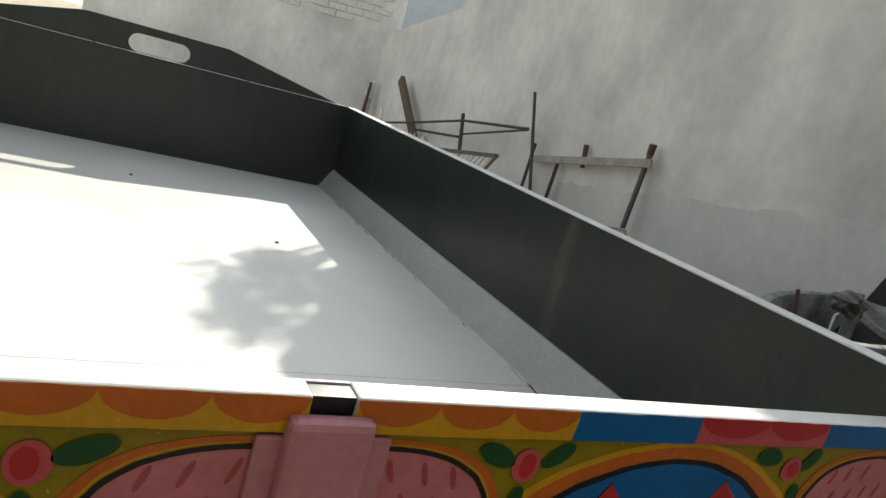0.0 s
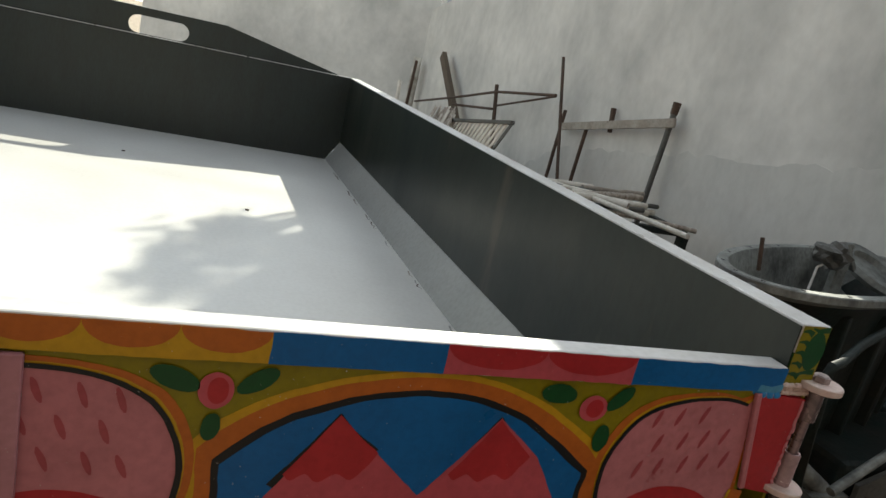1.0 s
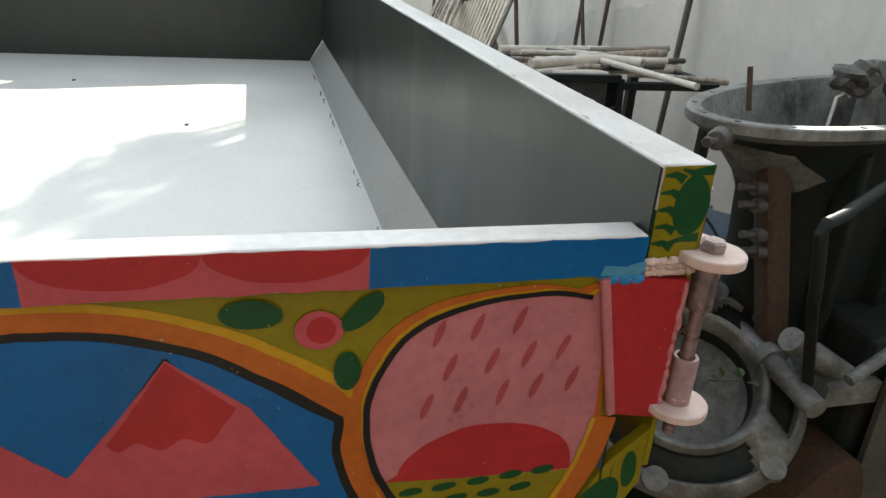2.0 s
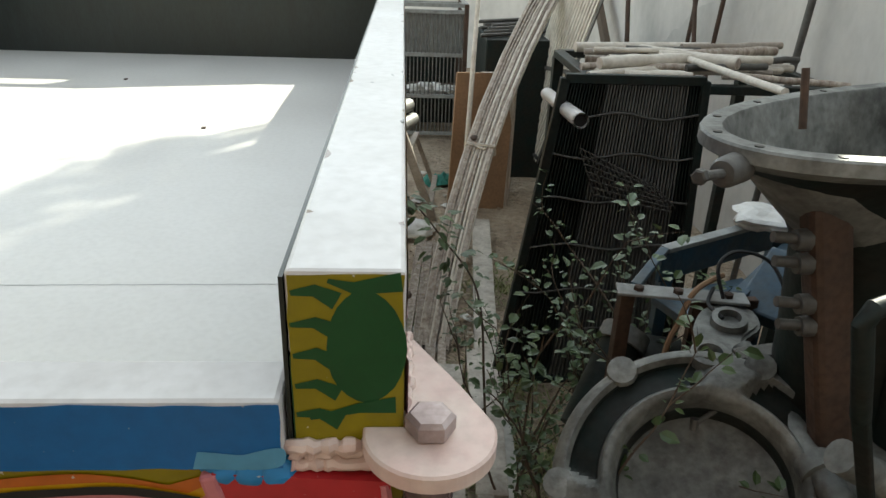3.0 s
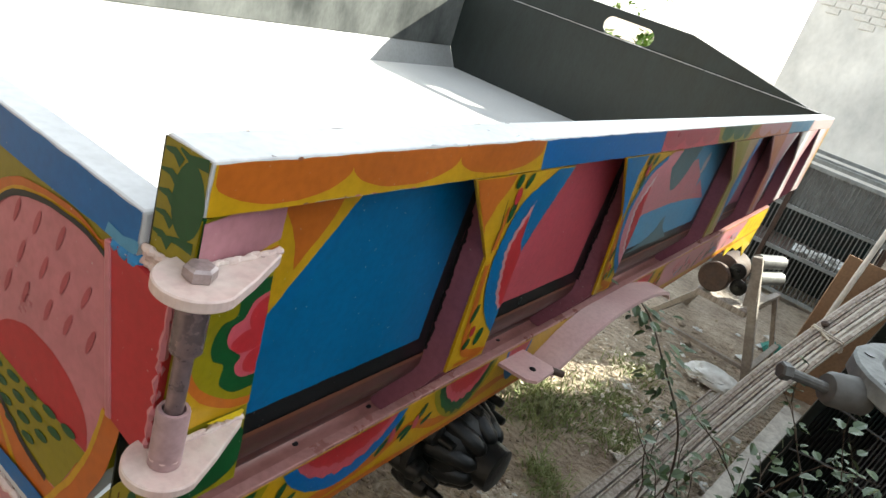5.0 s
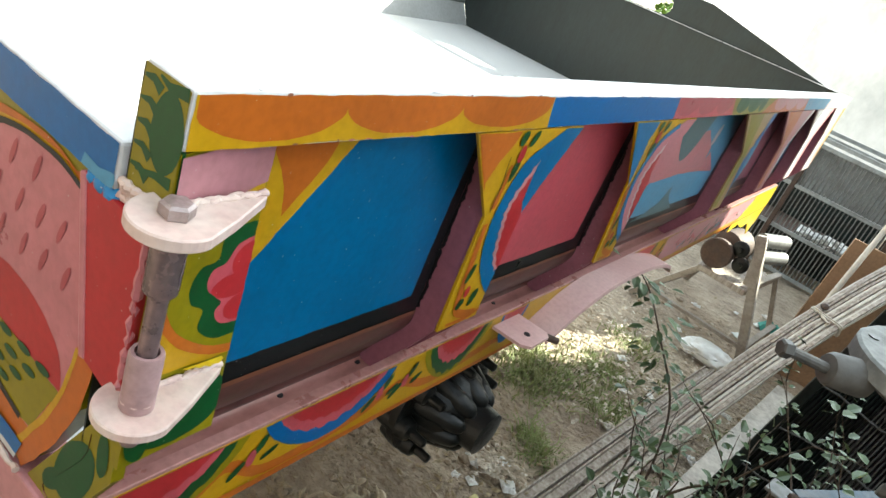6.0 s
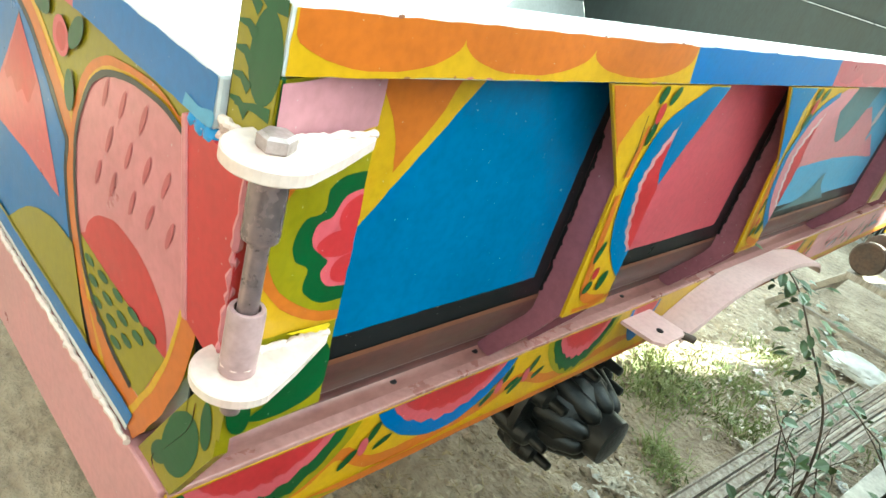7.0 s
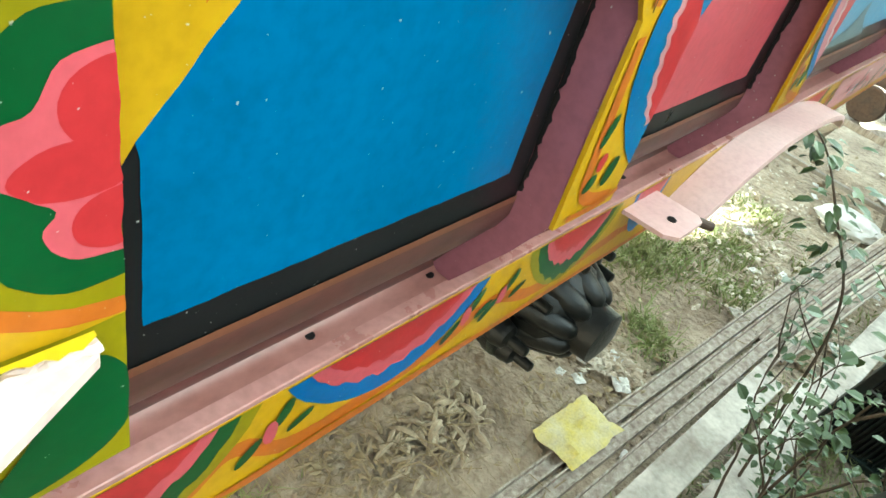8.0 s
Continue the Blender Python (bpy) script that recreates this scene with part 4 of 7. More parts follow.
def gate_art(gate, f):
    """Motifs on one half of the tailgate: f maps the right half's x to either half."""
    p = Paint(gate, (0, 0.0058, 0), (1, 0, 0), (0, 0, 1))
    g = lambda pts: [(f(a), b) for a, b in pts]
    c = -0.556
    z0 = 1.05
    crown = curve([(-0.790, 1.281), (-0.764, 1.307), (-0.724, 1.334), (-0.680, 1.353), (-0.629, 1.3675), (-0.579, 1.3745), (-0.528, 1.373), (-0.492, 1.367), (-0.446, 1.352), (-0.407, 1.331), (-0.366, 1.303), (-0.336, 1.280), (-0.323, 1.270)], 4)
    leg_r = curve([(-0.3225, 1.262), (-0.3245, 1.23), (-0.313, 1.188), (-0.293, 1.143), (-0.265, 1.10), (-0.225, 1.052)], 4)
    leg_l = [(2 * c - x, z) for x, z in leg_r]
    arch = leg_l[::-1] + crown + leg_r
    def grown(e, d=0.0):
        """The arch widened by e and lifted by d."""
        return [(c + (x - c) * (1 + e / 0.235), z + d * max(0.0, min(1.0, (z - 1.24) / 0.05))) for x, z in arch]
    # bands that frame the arch, then its black outline and blue sky
    p.shape("painted_arch", g(grown(0.026, 0.023)), YELLOW)
    p.shape("painted_arch", g(grown(0.017, 0.016)), ORANGE)
    p.shape("painted_outline", g(arch), BLACK)
    p.shape("painted_sky", g(grown(-0.0085, -0.0075)), BLUE)
    lo = p.coat
    for px, pz in ((-0.662, 1.340), (-0.465, 1.342)):
        p.shape("painted_shade", g(ribbon(curve([(px + 0.001, pz + 0.001), (px - 0.036, pz - 0.054), (px - 0.050, pz - 0.074), (px - 0.062, pz - 0.092)], 4), 0.004, 0.014)), BLACK, lo + 1)
        p.shape("painted_shade", g(ribbon([(px, pz + 0.001), (px + 0.016, pz - 0.018), (px + 0.05, pz - 0.045)], 0.002, 0.004)), BLACK, lo + 1)
    p.shape("painted_peak", g([(-0.765, 1.185), (-0.740, 1.22), (-0.704, 1.274), (-0.662, 1.340), (-0.608, 1.288), (-0.550, 1.234), (-0.508, 1.285), (-0.465, 1.342), (-0.402, 1.289), (-0.343, 1.195), (-0.445, 1.198), (-0.545, 1.193), (-0.588, 1.190), (-0.66, 1.176)]), ROSE, lo + 2)
    for px in (-0.662, -0.465):
        wav = curve([(px - 0.052, 1.264), (px - 0.043, 1.256), (px - 0.028, 1.264), (px - 0.012, 1.253), (px + 0.008, 1.264), (px + 0.026, 1.256), (px + 0.040, 1.272), (px + 0.052, 1.290 if px > -0.52 else 1.292)], 4)
        p.shape("painted_peak", g([(px, 1.340), (px - 0.035, 1.288)] + wav + [(px + 0.03, 1.311)]), RED, lo + 3)
    p.shape("painted_hill", g(curve([(-0.302, 1.165), (-0.36, 1.162), (-0.43, 1.138), (-0.5, 1.088), (-0.54, 1.052)]) + [(-0.235, 1.052), (-0.272, 1.10)]), OLIVE, lo + 4)
    p.shape("painted_hill", g(curve([(-0.81, 1.14), (-0.74, 1.115), (-0.66, 1.08), (-0.62, 1.052)]) + [(-0.87, 1.052)]), OLIVE, lo + 4)
    # melon fans either side
    for mirrored in (False, True):
        q = lambda pts, m=mirrored: g([(-1.124 - a if m else a, b) for a, b in pts])
        out = curve([(-0.099, 1.376), (-0.138, 1.383), (-0.206, 1.377), (-0.248, 1.362), (-0.276, 1.340), (-0.297, 1.300), (-0.302, 1.258), (-0.294, 1.208), (-0.272, 1.163), (-0.240, 1.133), (-0.195, 1.112), (-0.150, 1.102)])
        edge = [(-0.131, 1.10), (-0.107, 1.153), (-0.084, 1.19), (-0.074, 1.240), (-0.078, 1.304), (-0.090, 1.384)]
        p.shape("painted_border", q([(-0.0865, 1.394)] + [(a - 0.014, b + 0.009) for a, b in out[:-8]] + [(-0.262, 1.125), (-0.205, 1.075), (-0.175, 1.05), (-0.14, 1.05), (-0.062, 1.2)]), ORANGE, 4)
        p.shape("painted_border", q([(-0.0865, 1.390)] + [(a - 0.005, b + 0.004) for a, b in out] + [(-0.145, 1.10), (-0.085, 1.2)]), YELLOW, 5)
        p.shape("painted_outline", q(ribbon(out, 0.005, 0.008)), BLACK, 12)
        p.shape("painted_fan", q(out + edge), ROSE_PINK, 6)
        low = [(a, b) for a, b in out if b < 1.185]
        p.shape("painted_rind", q([(-0.286, 1.189)] + low + [(-0.131, 1.104), (-0.107, 1.153), (-0.090, 1.177)]), OLIVE, 8)
        p.shape("painted_flesh", q([(-0.285, 1.188)] + ellipse(-0.183, 1.188, 0.090, 0.058, 20, 12, 172)[::-1] + [(-0.092, 1.178)]), RED, 7)
        p.shape("painted_border", q(ribbon(curve([(-0.063, 1.24), (-0.075, 1.185), (-0.100, 1.130), (-0.128, 1.085), (-0.150, 1.055)]), 0.026, 0.030)), ORANGE, 9)
        p.shape("painted_border", q(ribbon(curve([(-0.075, 1.24), (-0.088, 1.185), (-0.113, 1.130), (-0.141, 1.085), (-0.160, 1.06)]), 0.005, 0.008)), YELLOW, 10)
        rng = random.Random(7)
        p.shapes("painted_seed", [q(ellipse(-0.275 + 0.036 * i + 0.014 * j + rng.uniform(-0.004, 0.004), 1.345 - 0.036 * j + 0.004 * i, 0.0036, 0.015, 10, tilt=-20)) for j in range(3) for i in range(5 - (j == 0)) if -0.275 + 0.036 * i > -0.285 + 0.01 * (2 - j)], SEED, 9)
        p.shapes("painted_seed", [q(ellipse(-0.258 + 0.034 * i + 0.012 * j, 1.174 - 0.017 * j + 0.002 * i, 0.0125, 0.0050, 10, tilt=6)) for j in range(4) for i in range(5 - j) if -0.258 + 0.034 * i + 0.012 * j < -0.13 + 0.02 * (2 - j)], GREEN, 11)
    # sprigs in the spandrels
    for leaves, bud in (([(-0.398, 1.379, 0.025, 0.0135, -5), (-0.308, 1.376, 0.023, 0.011, 45), (-0.320, 1.319, 0.0118, 0.020, 0)], (-0.344, 1.361, 0.020, 0.018)), ([(-0.837, 1.376, 0.026, 0.0125, -22), (-0.756, 1.377, 0.024, 0.0115, 34), (-0.797, 1.322, 0.0095, 0.0165, -8)], (-0.797, 1.364, 0.018, 0.021))):
        p.shape("painted_bud", g(ellipse(*bud)), ROSE, 13)
        p.shape("painted_bud", g(ellipse(bud[0] + 0.002, bud[1], bud[2] * 0.6, bud[3] * 0.72)), RED, 14)
        p.shapes("painted_leaf", [g(ellipse(x, z, a, b, 16, tilt=w)) for x, z, a, b, w in leaves], GREEN, 13)
    p.shape("painted_foot", g([(-0.80, z0), (-0.240, z0), (-0.255, z0 + 0.03), (-0.79, z0 + 0.03)]), OLIVE, 14)
    p.shape("painted_foot", g([(-0.975, z0), (-0.150, z0), (-0.140, z0 + 0.026), (-0.97, z0 + 0.026)]), BLUE, 15)
    p.shape("painted_foot", g([(-0.975, z0 - 0.003), (-0.15, z0 - 0.003), (-0.148, z0 + 0.005), (-0.97, z0 + 0.006)]), WHITE, 16)


def latch():
    """The pin that locks the tailgate at the rear corner."""
    e = part("latch", lathe(bmesh.new(), [(0.0135, 0), (0.0135, 0.001)], (0.012, -0.004, 1.26), (0, 0, 1), 8), CREAM, trailer, "cream latch with a long pin between two welded lugs")
    px, py = 0.012, -0.004
    def lug(z, th, flip=1):
        bm = bmesh.new()
        pts = ellipse(px, py, 0.0315, 0.0315, 22, 170, 372) + [(0.0285, 0.034), (0.005, 0.078), (0.0012, 0.078), (0.0012, 0.0), (-0.018, 0.0)]
        slab(bm, pts, (0, 0, z), (1, 0, 0), (0, 1, 0), th)
        bmesh.ops.bevel(bm, geom=[k for k in bm.edges if len(k.link_faces) == 2 and k.calc_face_angle(0) > 1.0], offset=0.0012, segments=1, affect="EDGES")
        return bm
    part("lug", lug(1.419, 0.010), CREAM, e, "cream upper lug with a rough weld")
    lower = part("lug", lug(1.253, 0.009), CREAM, e, "cream lower lug")
    bm = bmesh.new()
    sheet(bm, [(0.0018, 0.0775), (0.0046, 0.0772), (0.0085, 0.0702), (0.0072, 0.0660), (0.0088, 0.0615), (0.0060, 0.0580), (0.0066, 0.0530), (0.0042, 0.0490), (0.0045, 0.0440), (0.0018, 0.0400)], (0, 0, 1.2624), (1, 0, 0), (0, 1, 0))
    part("paint_smear", bm, BRIGHT_YELLOW, lower, "bright yellow paint on the lug's tip")
    bm = lathe(bmesh.new(), [(0.0108, 0), (0.0119, 0.0015), (0.0119, 0.0085), (0.0095, 0.0105)], (px, py, 1.419), (0, 0, 1), 6)
    part("hex_head", bm, HEX_STEEL, e, "worn hexagonal bolt head")
    bm = lathe(bmesh.new(), [(0.0120, 0), (0.0123, 0.002), (0.0123, 0.047), (0.0112, 0.0495)], (px, py, 1.359), (0, 0, 1), 20)
    part("upper_sleeve", bm, PIN_STEEL, e, "bare steel sleeve", True)
    bm = lathe(bmesh.new(), [(0.0072, 0), (0.0072, 0.20)], (px, py, 1.215), (0, 0, 1), 18)
    part("pin", bm, PIN_STEEL, e, "steel locking pin", True)
    bm = lathe(bmesh.new(), [(0.0128, 0), (0.0128, 0.050), (0.0118, 0.052), (0.009, 0.052), (0.009, 0.046)], (px, py, 1.2532), (0, 0, 1), 20)
    part("lower_sleeve", bm, SLEEVE_PINK, e, "pink-washed steel sleeve", True)
    rng = random.Random(3)
    bm = bmesh.new()
    for z in (1.419, 1.253):
        for off in (0.0005, 0.0025):
            pts = [Vector((off + rng.uniform(-0.001, 0.001), 0.002 + 0.0032 * k, z + 0.0005 + rng.uniform(-0.0008, 0.0012))) for k in range(25)]
            sweep(bm, pts, [0.0024 + 0.0006 * math.sin(i * 1.3 + off * 900) + rng.uniform(-0.0003, 0.0003) for i in range(len(pts))], 8)
    for z, y in ((1.4035, 0.001), (1.398, -0.001), (1.409, -0.002)):
        pts = [Vector((-0.054 + 0.003 * i, y + rng.uniform(-0.0015, 0.0015), z + rng.uniform(-0.0012, 0.0012))) for i in range(19)]
        sweep(bm, pts, [rng.uniform(0.0026, 0.0050) for _ in pts], 8)
    part("weld_bead", bm, CREAM, e, "rough weld bead", True)["kind"] = "stuff"


def mudguard():
    prof = curve([(0.925, 0.975, -0.006), (0.97, 1.0, -0.002), (1.06, 1.033, 0.0), (1.2, 1.052, 0.0), (1.4, 1.046, 0.0), (1.58, 1.012, -0.004), (1.70, 0.972, -0.012), (1.765, 0.935, -0.02)])
    bm = bmesh.new()
    edge = []
    for y, z, x in prof:
        edge.append([(-LOW + 0.001, y, min(z, LEDGE + 0.002)), ((x - LOW) / 2, y, min(z, (z + LEDGE) / 2 + 0.002)), (x - 0.002, y, z), (x, y, z - 0.006)])
    rows = [[bm.verts.new(q) for q in row] for row in edge]
    back = [[bm.verts.new((q[0], q[1], q[2] - 0.004)) for q in row] for row in edge]
    for g in (rows, back):
        for a, b in zip(g, g[1:]):
            for k in range(3):
                bm.faces.new((a[k], a[k + 1], b[k + 1], b[k]))
    for a, b, c, d in zip(rows, rows[1:], back, back[1:]):
        bm.faces.new((a[3], c[3], d[3], b[3]))
    for k in range(3):
        bm.faces.new((rows[0][k], back[0][k], back[0][k + 1], rows[0][k + 1]))
        bm.faces.new((rows[-1][k], rows[-1][k + 1], back[-1][k + 1], back[-1][k]))
    bmesh.ops.recalc_face_normals(bm, faces=bm.faces[:])
    part("mudguard", bm, PINK_STEEL, trailer, "curved pink sheet-metal mudguard", True)
    bm = bmesh.new()
    slab(bm, [(-0.064, 0.775), (-0.004, 0.78), (0.012, 0.795), (0.012, 0.862), (0.002, 0.872), (-0.064, 0.868)], (0, 0, 1.021), (1, 0, 0), (0, 1, 0), 0.006)
    tab = part("bracket", bm, PINK_STEEL, trailer, "pink drilled steel bracket")
    # Raised black disc painted for the shade inside the bracket's hole.
    bm = lathe(bmesh.new(), [(0.0065, 0), (0.0065, 0.0012)], (-0.015, 0.822, 1.0212), (0, 0, 1), 14)
    part("bolt_hole", bm, BLACK, tab)
    bm = tube(bmesh.new(), (-0.03, 0.865, 1.007), (0.015, 0.915, 0.995), 0.007)
    part("stud", bm, RUST, tab, "rusty stud")


def axle():
    bm = bmesh.new()
    box(bm, -W + 0.35, -0.33, 1.02, 1.12, 0.52, 0.62, 0.008)
    part("axle_beam", bm, GREASE, trailer, "black square axle beam")
    for x in (-0.62, -W + 0.62):
        bm = bmesh.new()
        box(bm, x - 0.03, x + 0.03, 0.9, 1.25, 0.62, 0.93, 0.01)
        part("spring_hanger", bm, GREASE, trailer)
    for s in (1, -1):
        f = (lambda x: x) if s > 0 else (lambda x: -W - x)
        y, z = 1.08, 0.575
        bm = lathe(bmesh.new(), [(0.06, 0), (0.115, 0.02), (0.125, 0.07), (0.17, 0.085), (0.17, 0.105), (0.115, 0.11), (0.1, 0.17), (0.062, 0.21), (0.058, 0.262), (0.03, 0.27)], (f(-0.34), y, z), (s, 0, 0), 26)
        hub = part("wheel_hub", bm, GREASE, trailer, "greasy black wheel hub without a wheel", True)
        for k in range(8):
            a = 2 * math.pi * (k + 0.3) / 8
            yy, zz = y + 0.14 * math.cos(a), z + 0.14 * math.sin(a)
            bm = lathe(bmesh.new(), [(0.012, 0), (0.027, 0.006), (0.031, 0.03), (0.031, 0.085), (0.026, 0.105), (0.013, 0.112), (0.011, 0.15), (0.006, 0.153)], (f(-0.31), yy, zz), (s, 0, 0), 14)
            part("wheel_stud", bm, GREASE, hub, "", True)
        for k in range(9):
            a = 2 * math.pi * (k + 0.15) / 9
            o = Vector((f(-0.245), y + 0.104 * math.cos(a), z + 0.104 * math.sin(a)))
            e = Vector((f(-0.118), y + 0.060 * math.cos(a), z + 0.060 * math.sin(a)))
            L = (e - o).length
            bm = lathe(bmesh.new(), [(0.010, -0.012), (0.024, 0.0), (0.030, 0.02), (0.027, L * 0.6), (0.022, L - 0.012), (0.014, L), (0.004, L + 0.006)], o, (e - o).normalized(), 14)
            part("rib", bm, GREASE, hub, "", True)


def supports():
    for x, y, top in ((-1.0, 1.07, 0.52), (-0.72, 2.86, 0.93), (-1.35, 2.86, 0.93)):
        e = thing("brick_pier", (x, y, 0), "dusty brick pier propping the trailer", "brick pier", "props under the trailer")
        n = round(top / 0.09)
        for k in range(n + 1):
            for d in (-0.06, 0.06):
                bm = bmesh.new()
                z0, z1 = -0.08 + (top + 0.08) * k / (n + 1), -0.08 + (top + 0.08) * (k + 1) / (n + 1)
                if k % 2:
                    box(bm, x - 0.115, x + 0.115, y + d - 0.054, y + d + 0.054, z0, z1 - 0.002, 0.003)
                else:
                    box(bm, x + d - 0.054, x + d + 0.054, y - 0.115, y + 0.115, z0, z1 - 0.002, 0.003)
                part("brick", bm, BRICK, e)


bed()
supports()
rail_r, low_r = side(1)
side(-1)
side_art(rail_r, low_r)
wear(rail_r)
headboard()
tailgate()
latch()
mudguard()
axle()


# ---- yard: machine parts beside the trailer ----
def gear_housing():
    cx, cy, zt = 0.985, 0.803, 1.40
    turn = radians(21)
    e = thing("gear_housing", (cx, cy, 0.72), "oblong cast-iron gear housing standing open, dusty rim", "machine housing")
    n = 48
    def place(a, b, w, z):
        p, q = a * math.cos(w), b * math.sin(w)
        # squarish oblong with flattened sides
        k = 1.0 / (abs(math.cos(w)) ** 2.15 + abs(math.sin(w)) ** 2.15) ** (1 / 2.15)
        p, q = p * k, q * k
        return Vector((cx + p * math.cos(turn) - q * math.sin(turn), cy + p * math.sin(turn) + q * math.cos(turn), z))
    A, B = 0.588, 0.187
    def shell(spec):
        t = bmesh.new()
        rings = [[t.verts.new(place(A + da, B + db, 2 * math.pi * k / n, zt + h)) for k in range(n)] for da, db, h in spec]
        for p, q in zip(rings, rings[1:]):
            for k in range(n):
                t.faces.new((p[k], p[(k + 1) % n], q[(k + 1) % n], q[k]))
        t.faces.new(rings[-1])
        bmesh.ops.recalc_face_normals(t, faces=t.faces[:])
        return t
    part("flange", shell([(0.004, 0.008, -0.035), (0.034, 0.034, -0.02), (0.034, 0.034, -0.003), (0.031, 0.031, 0.0), (0.003, 0.003, 0.0), (0.0, 0.0, -0.003), (-0.03, -0.012, -0.05), (-0.24, -0.04, -0.22), (-0.28, -0.07, -0.24)]), DUSTY, e, "dusty grey machined rim", True)
    part("bell", shell([(0.005, 0.008, -0.034), (-0.06, 0.0, -0.065), (-0.14, -0.008, -0.12), (-0.20, -0.016, -0.2), (-0.225, -0.02, -0.36), (-0.25, -0.03, -0.62), (-0.27, -0.05, -0.66)]), IRON, e, "dark oily cast wall", True)
    for k in range(4):
        w = radians(228 + 24 * k)
        a, b = place(A - 0.1, B - 0.004, w, zt - 0.06), place(A - 0.2, B - 0.02, w, zt - 0.5)
        bm = bmesh.new()
        bar(bm, a, b, 0.05, 0.03, up=(math.cos(turn), math.sin(turn), 0), bevel=0.006)
        part("rib", bm, IRON, e)
    bm = bmesh.new()
    lathe(bm, [(0.021, 0), (0.0195, 0.040), (0.016, 0.046), (0.008, 0.047)], (0.425, 0.567, zt - 0.030), (-0.76, -0.65, 0.0), 20)
    part("boss", bm, GREY_STEEL, e, "dull grey round boss", True)
    bm = bmesh.new()
    tube(bm, (0.39, 0.537, zt - 0.03), (0.345, 0.499, zt - 0.022), 0.0062)
    lathe(bm, [(0.009, 0), (0.0100, 0.002), (0.0100, 0.011), (0.0075, 0.0125)], (0.352, 0.505, zt - 0.0225), (-0.76, -0.65, 0.0), 6)
    part("stud_bolt", bm, GREY_STEEL, e, "worn bolt with a hexagonal head")
    # Rim holes are drawn as black discs, their inner shade a flat colour.
    for k in range(18):
        w = 2 * math.pi * (k + 0.5) / 18
        bm = lathe(bmesh.new(), [(0.006, 0), (0.006, 0.0015)], place(A + 0.017, B + 0.017, w, zt - 0.0002), (0, 0, 1), 10)
        part("bolt_hole", bm, BLACK, e)
    bm = tube(bmesh.new(), (0.59, 0.725, zt - 0.02), (0.581, 0.74, 1.466), 0.0058)
    part("guide_pin", bm, RUST, e, "dark upright guide pin")
    bm = bmesh.new()
    lathe(bm, [(0.075, 0), (0.11, 0.005), (0.12, 0.02), (0.11, 0.036), (0.075, 0.034), (0.07, 0.015)], place(0.24, 0.05, 0.2, zt - 0.03), (0.1, -0.42, 0.9), 28)
    part("clutch_ring", bm, DUSTY, e, "dusty clutch ring", True)
    bm = bmesh.new()
    m = place(0.06, 0.02, 3.4, zt)
    bar(bm, m + Vector((0, 0, -0.2)), m + Vector((0.0, 0, 0.035)), 0.04, 0.025, bevel=0.005)
    bar(bm, m + Vector((0.05, 0.02, -0.2)), m + Vector((0.03, 0.02, 0.08)), 0.018, 0.022, bevel=0.004)
    bar(bm, m + Vector((-0.01, 0, 0.078)), m + Vector((0.09, 0.03, 0.0)), 0.016, 0.016, bevel=0.003)
    part("release_fork", bm, DUSTY, e, "bent dusty release fork")
    t = bmesh.new()
    bmesh.ops.create_icosphere(t, subdivisions=3, radius=0.045)
    for v in t.verts:
        v.co *= 1 + 0.6 * noise.noise(v.co * 38)
        v.co.z *= 0.75
    t.transform(Matrix.Translation(m + Vector((-0.05, 0.0, 0.045))))
    part("crumpled_sheet", t, GREY_STEEL, e, "crumpled dusty metal scrap")
    bm = sweep(bmesh.new(), [m + Vector((-0.10, -0.01, -0.12)), m + Vector((-0.085, 0, 0.0)), m + Vector((-0.06, 0, 0.012)), m + Vector((-0.05, 0, 0.0))], 0.004, 6)
    part("bent_rod", bm, PLASTIC, e, "pale bent rod")


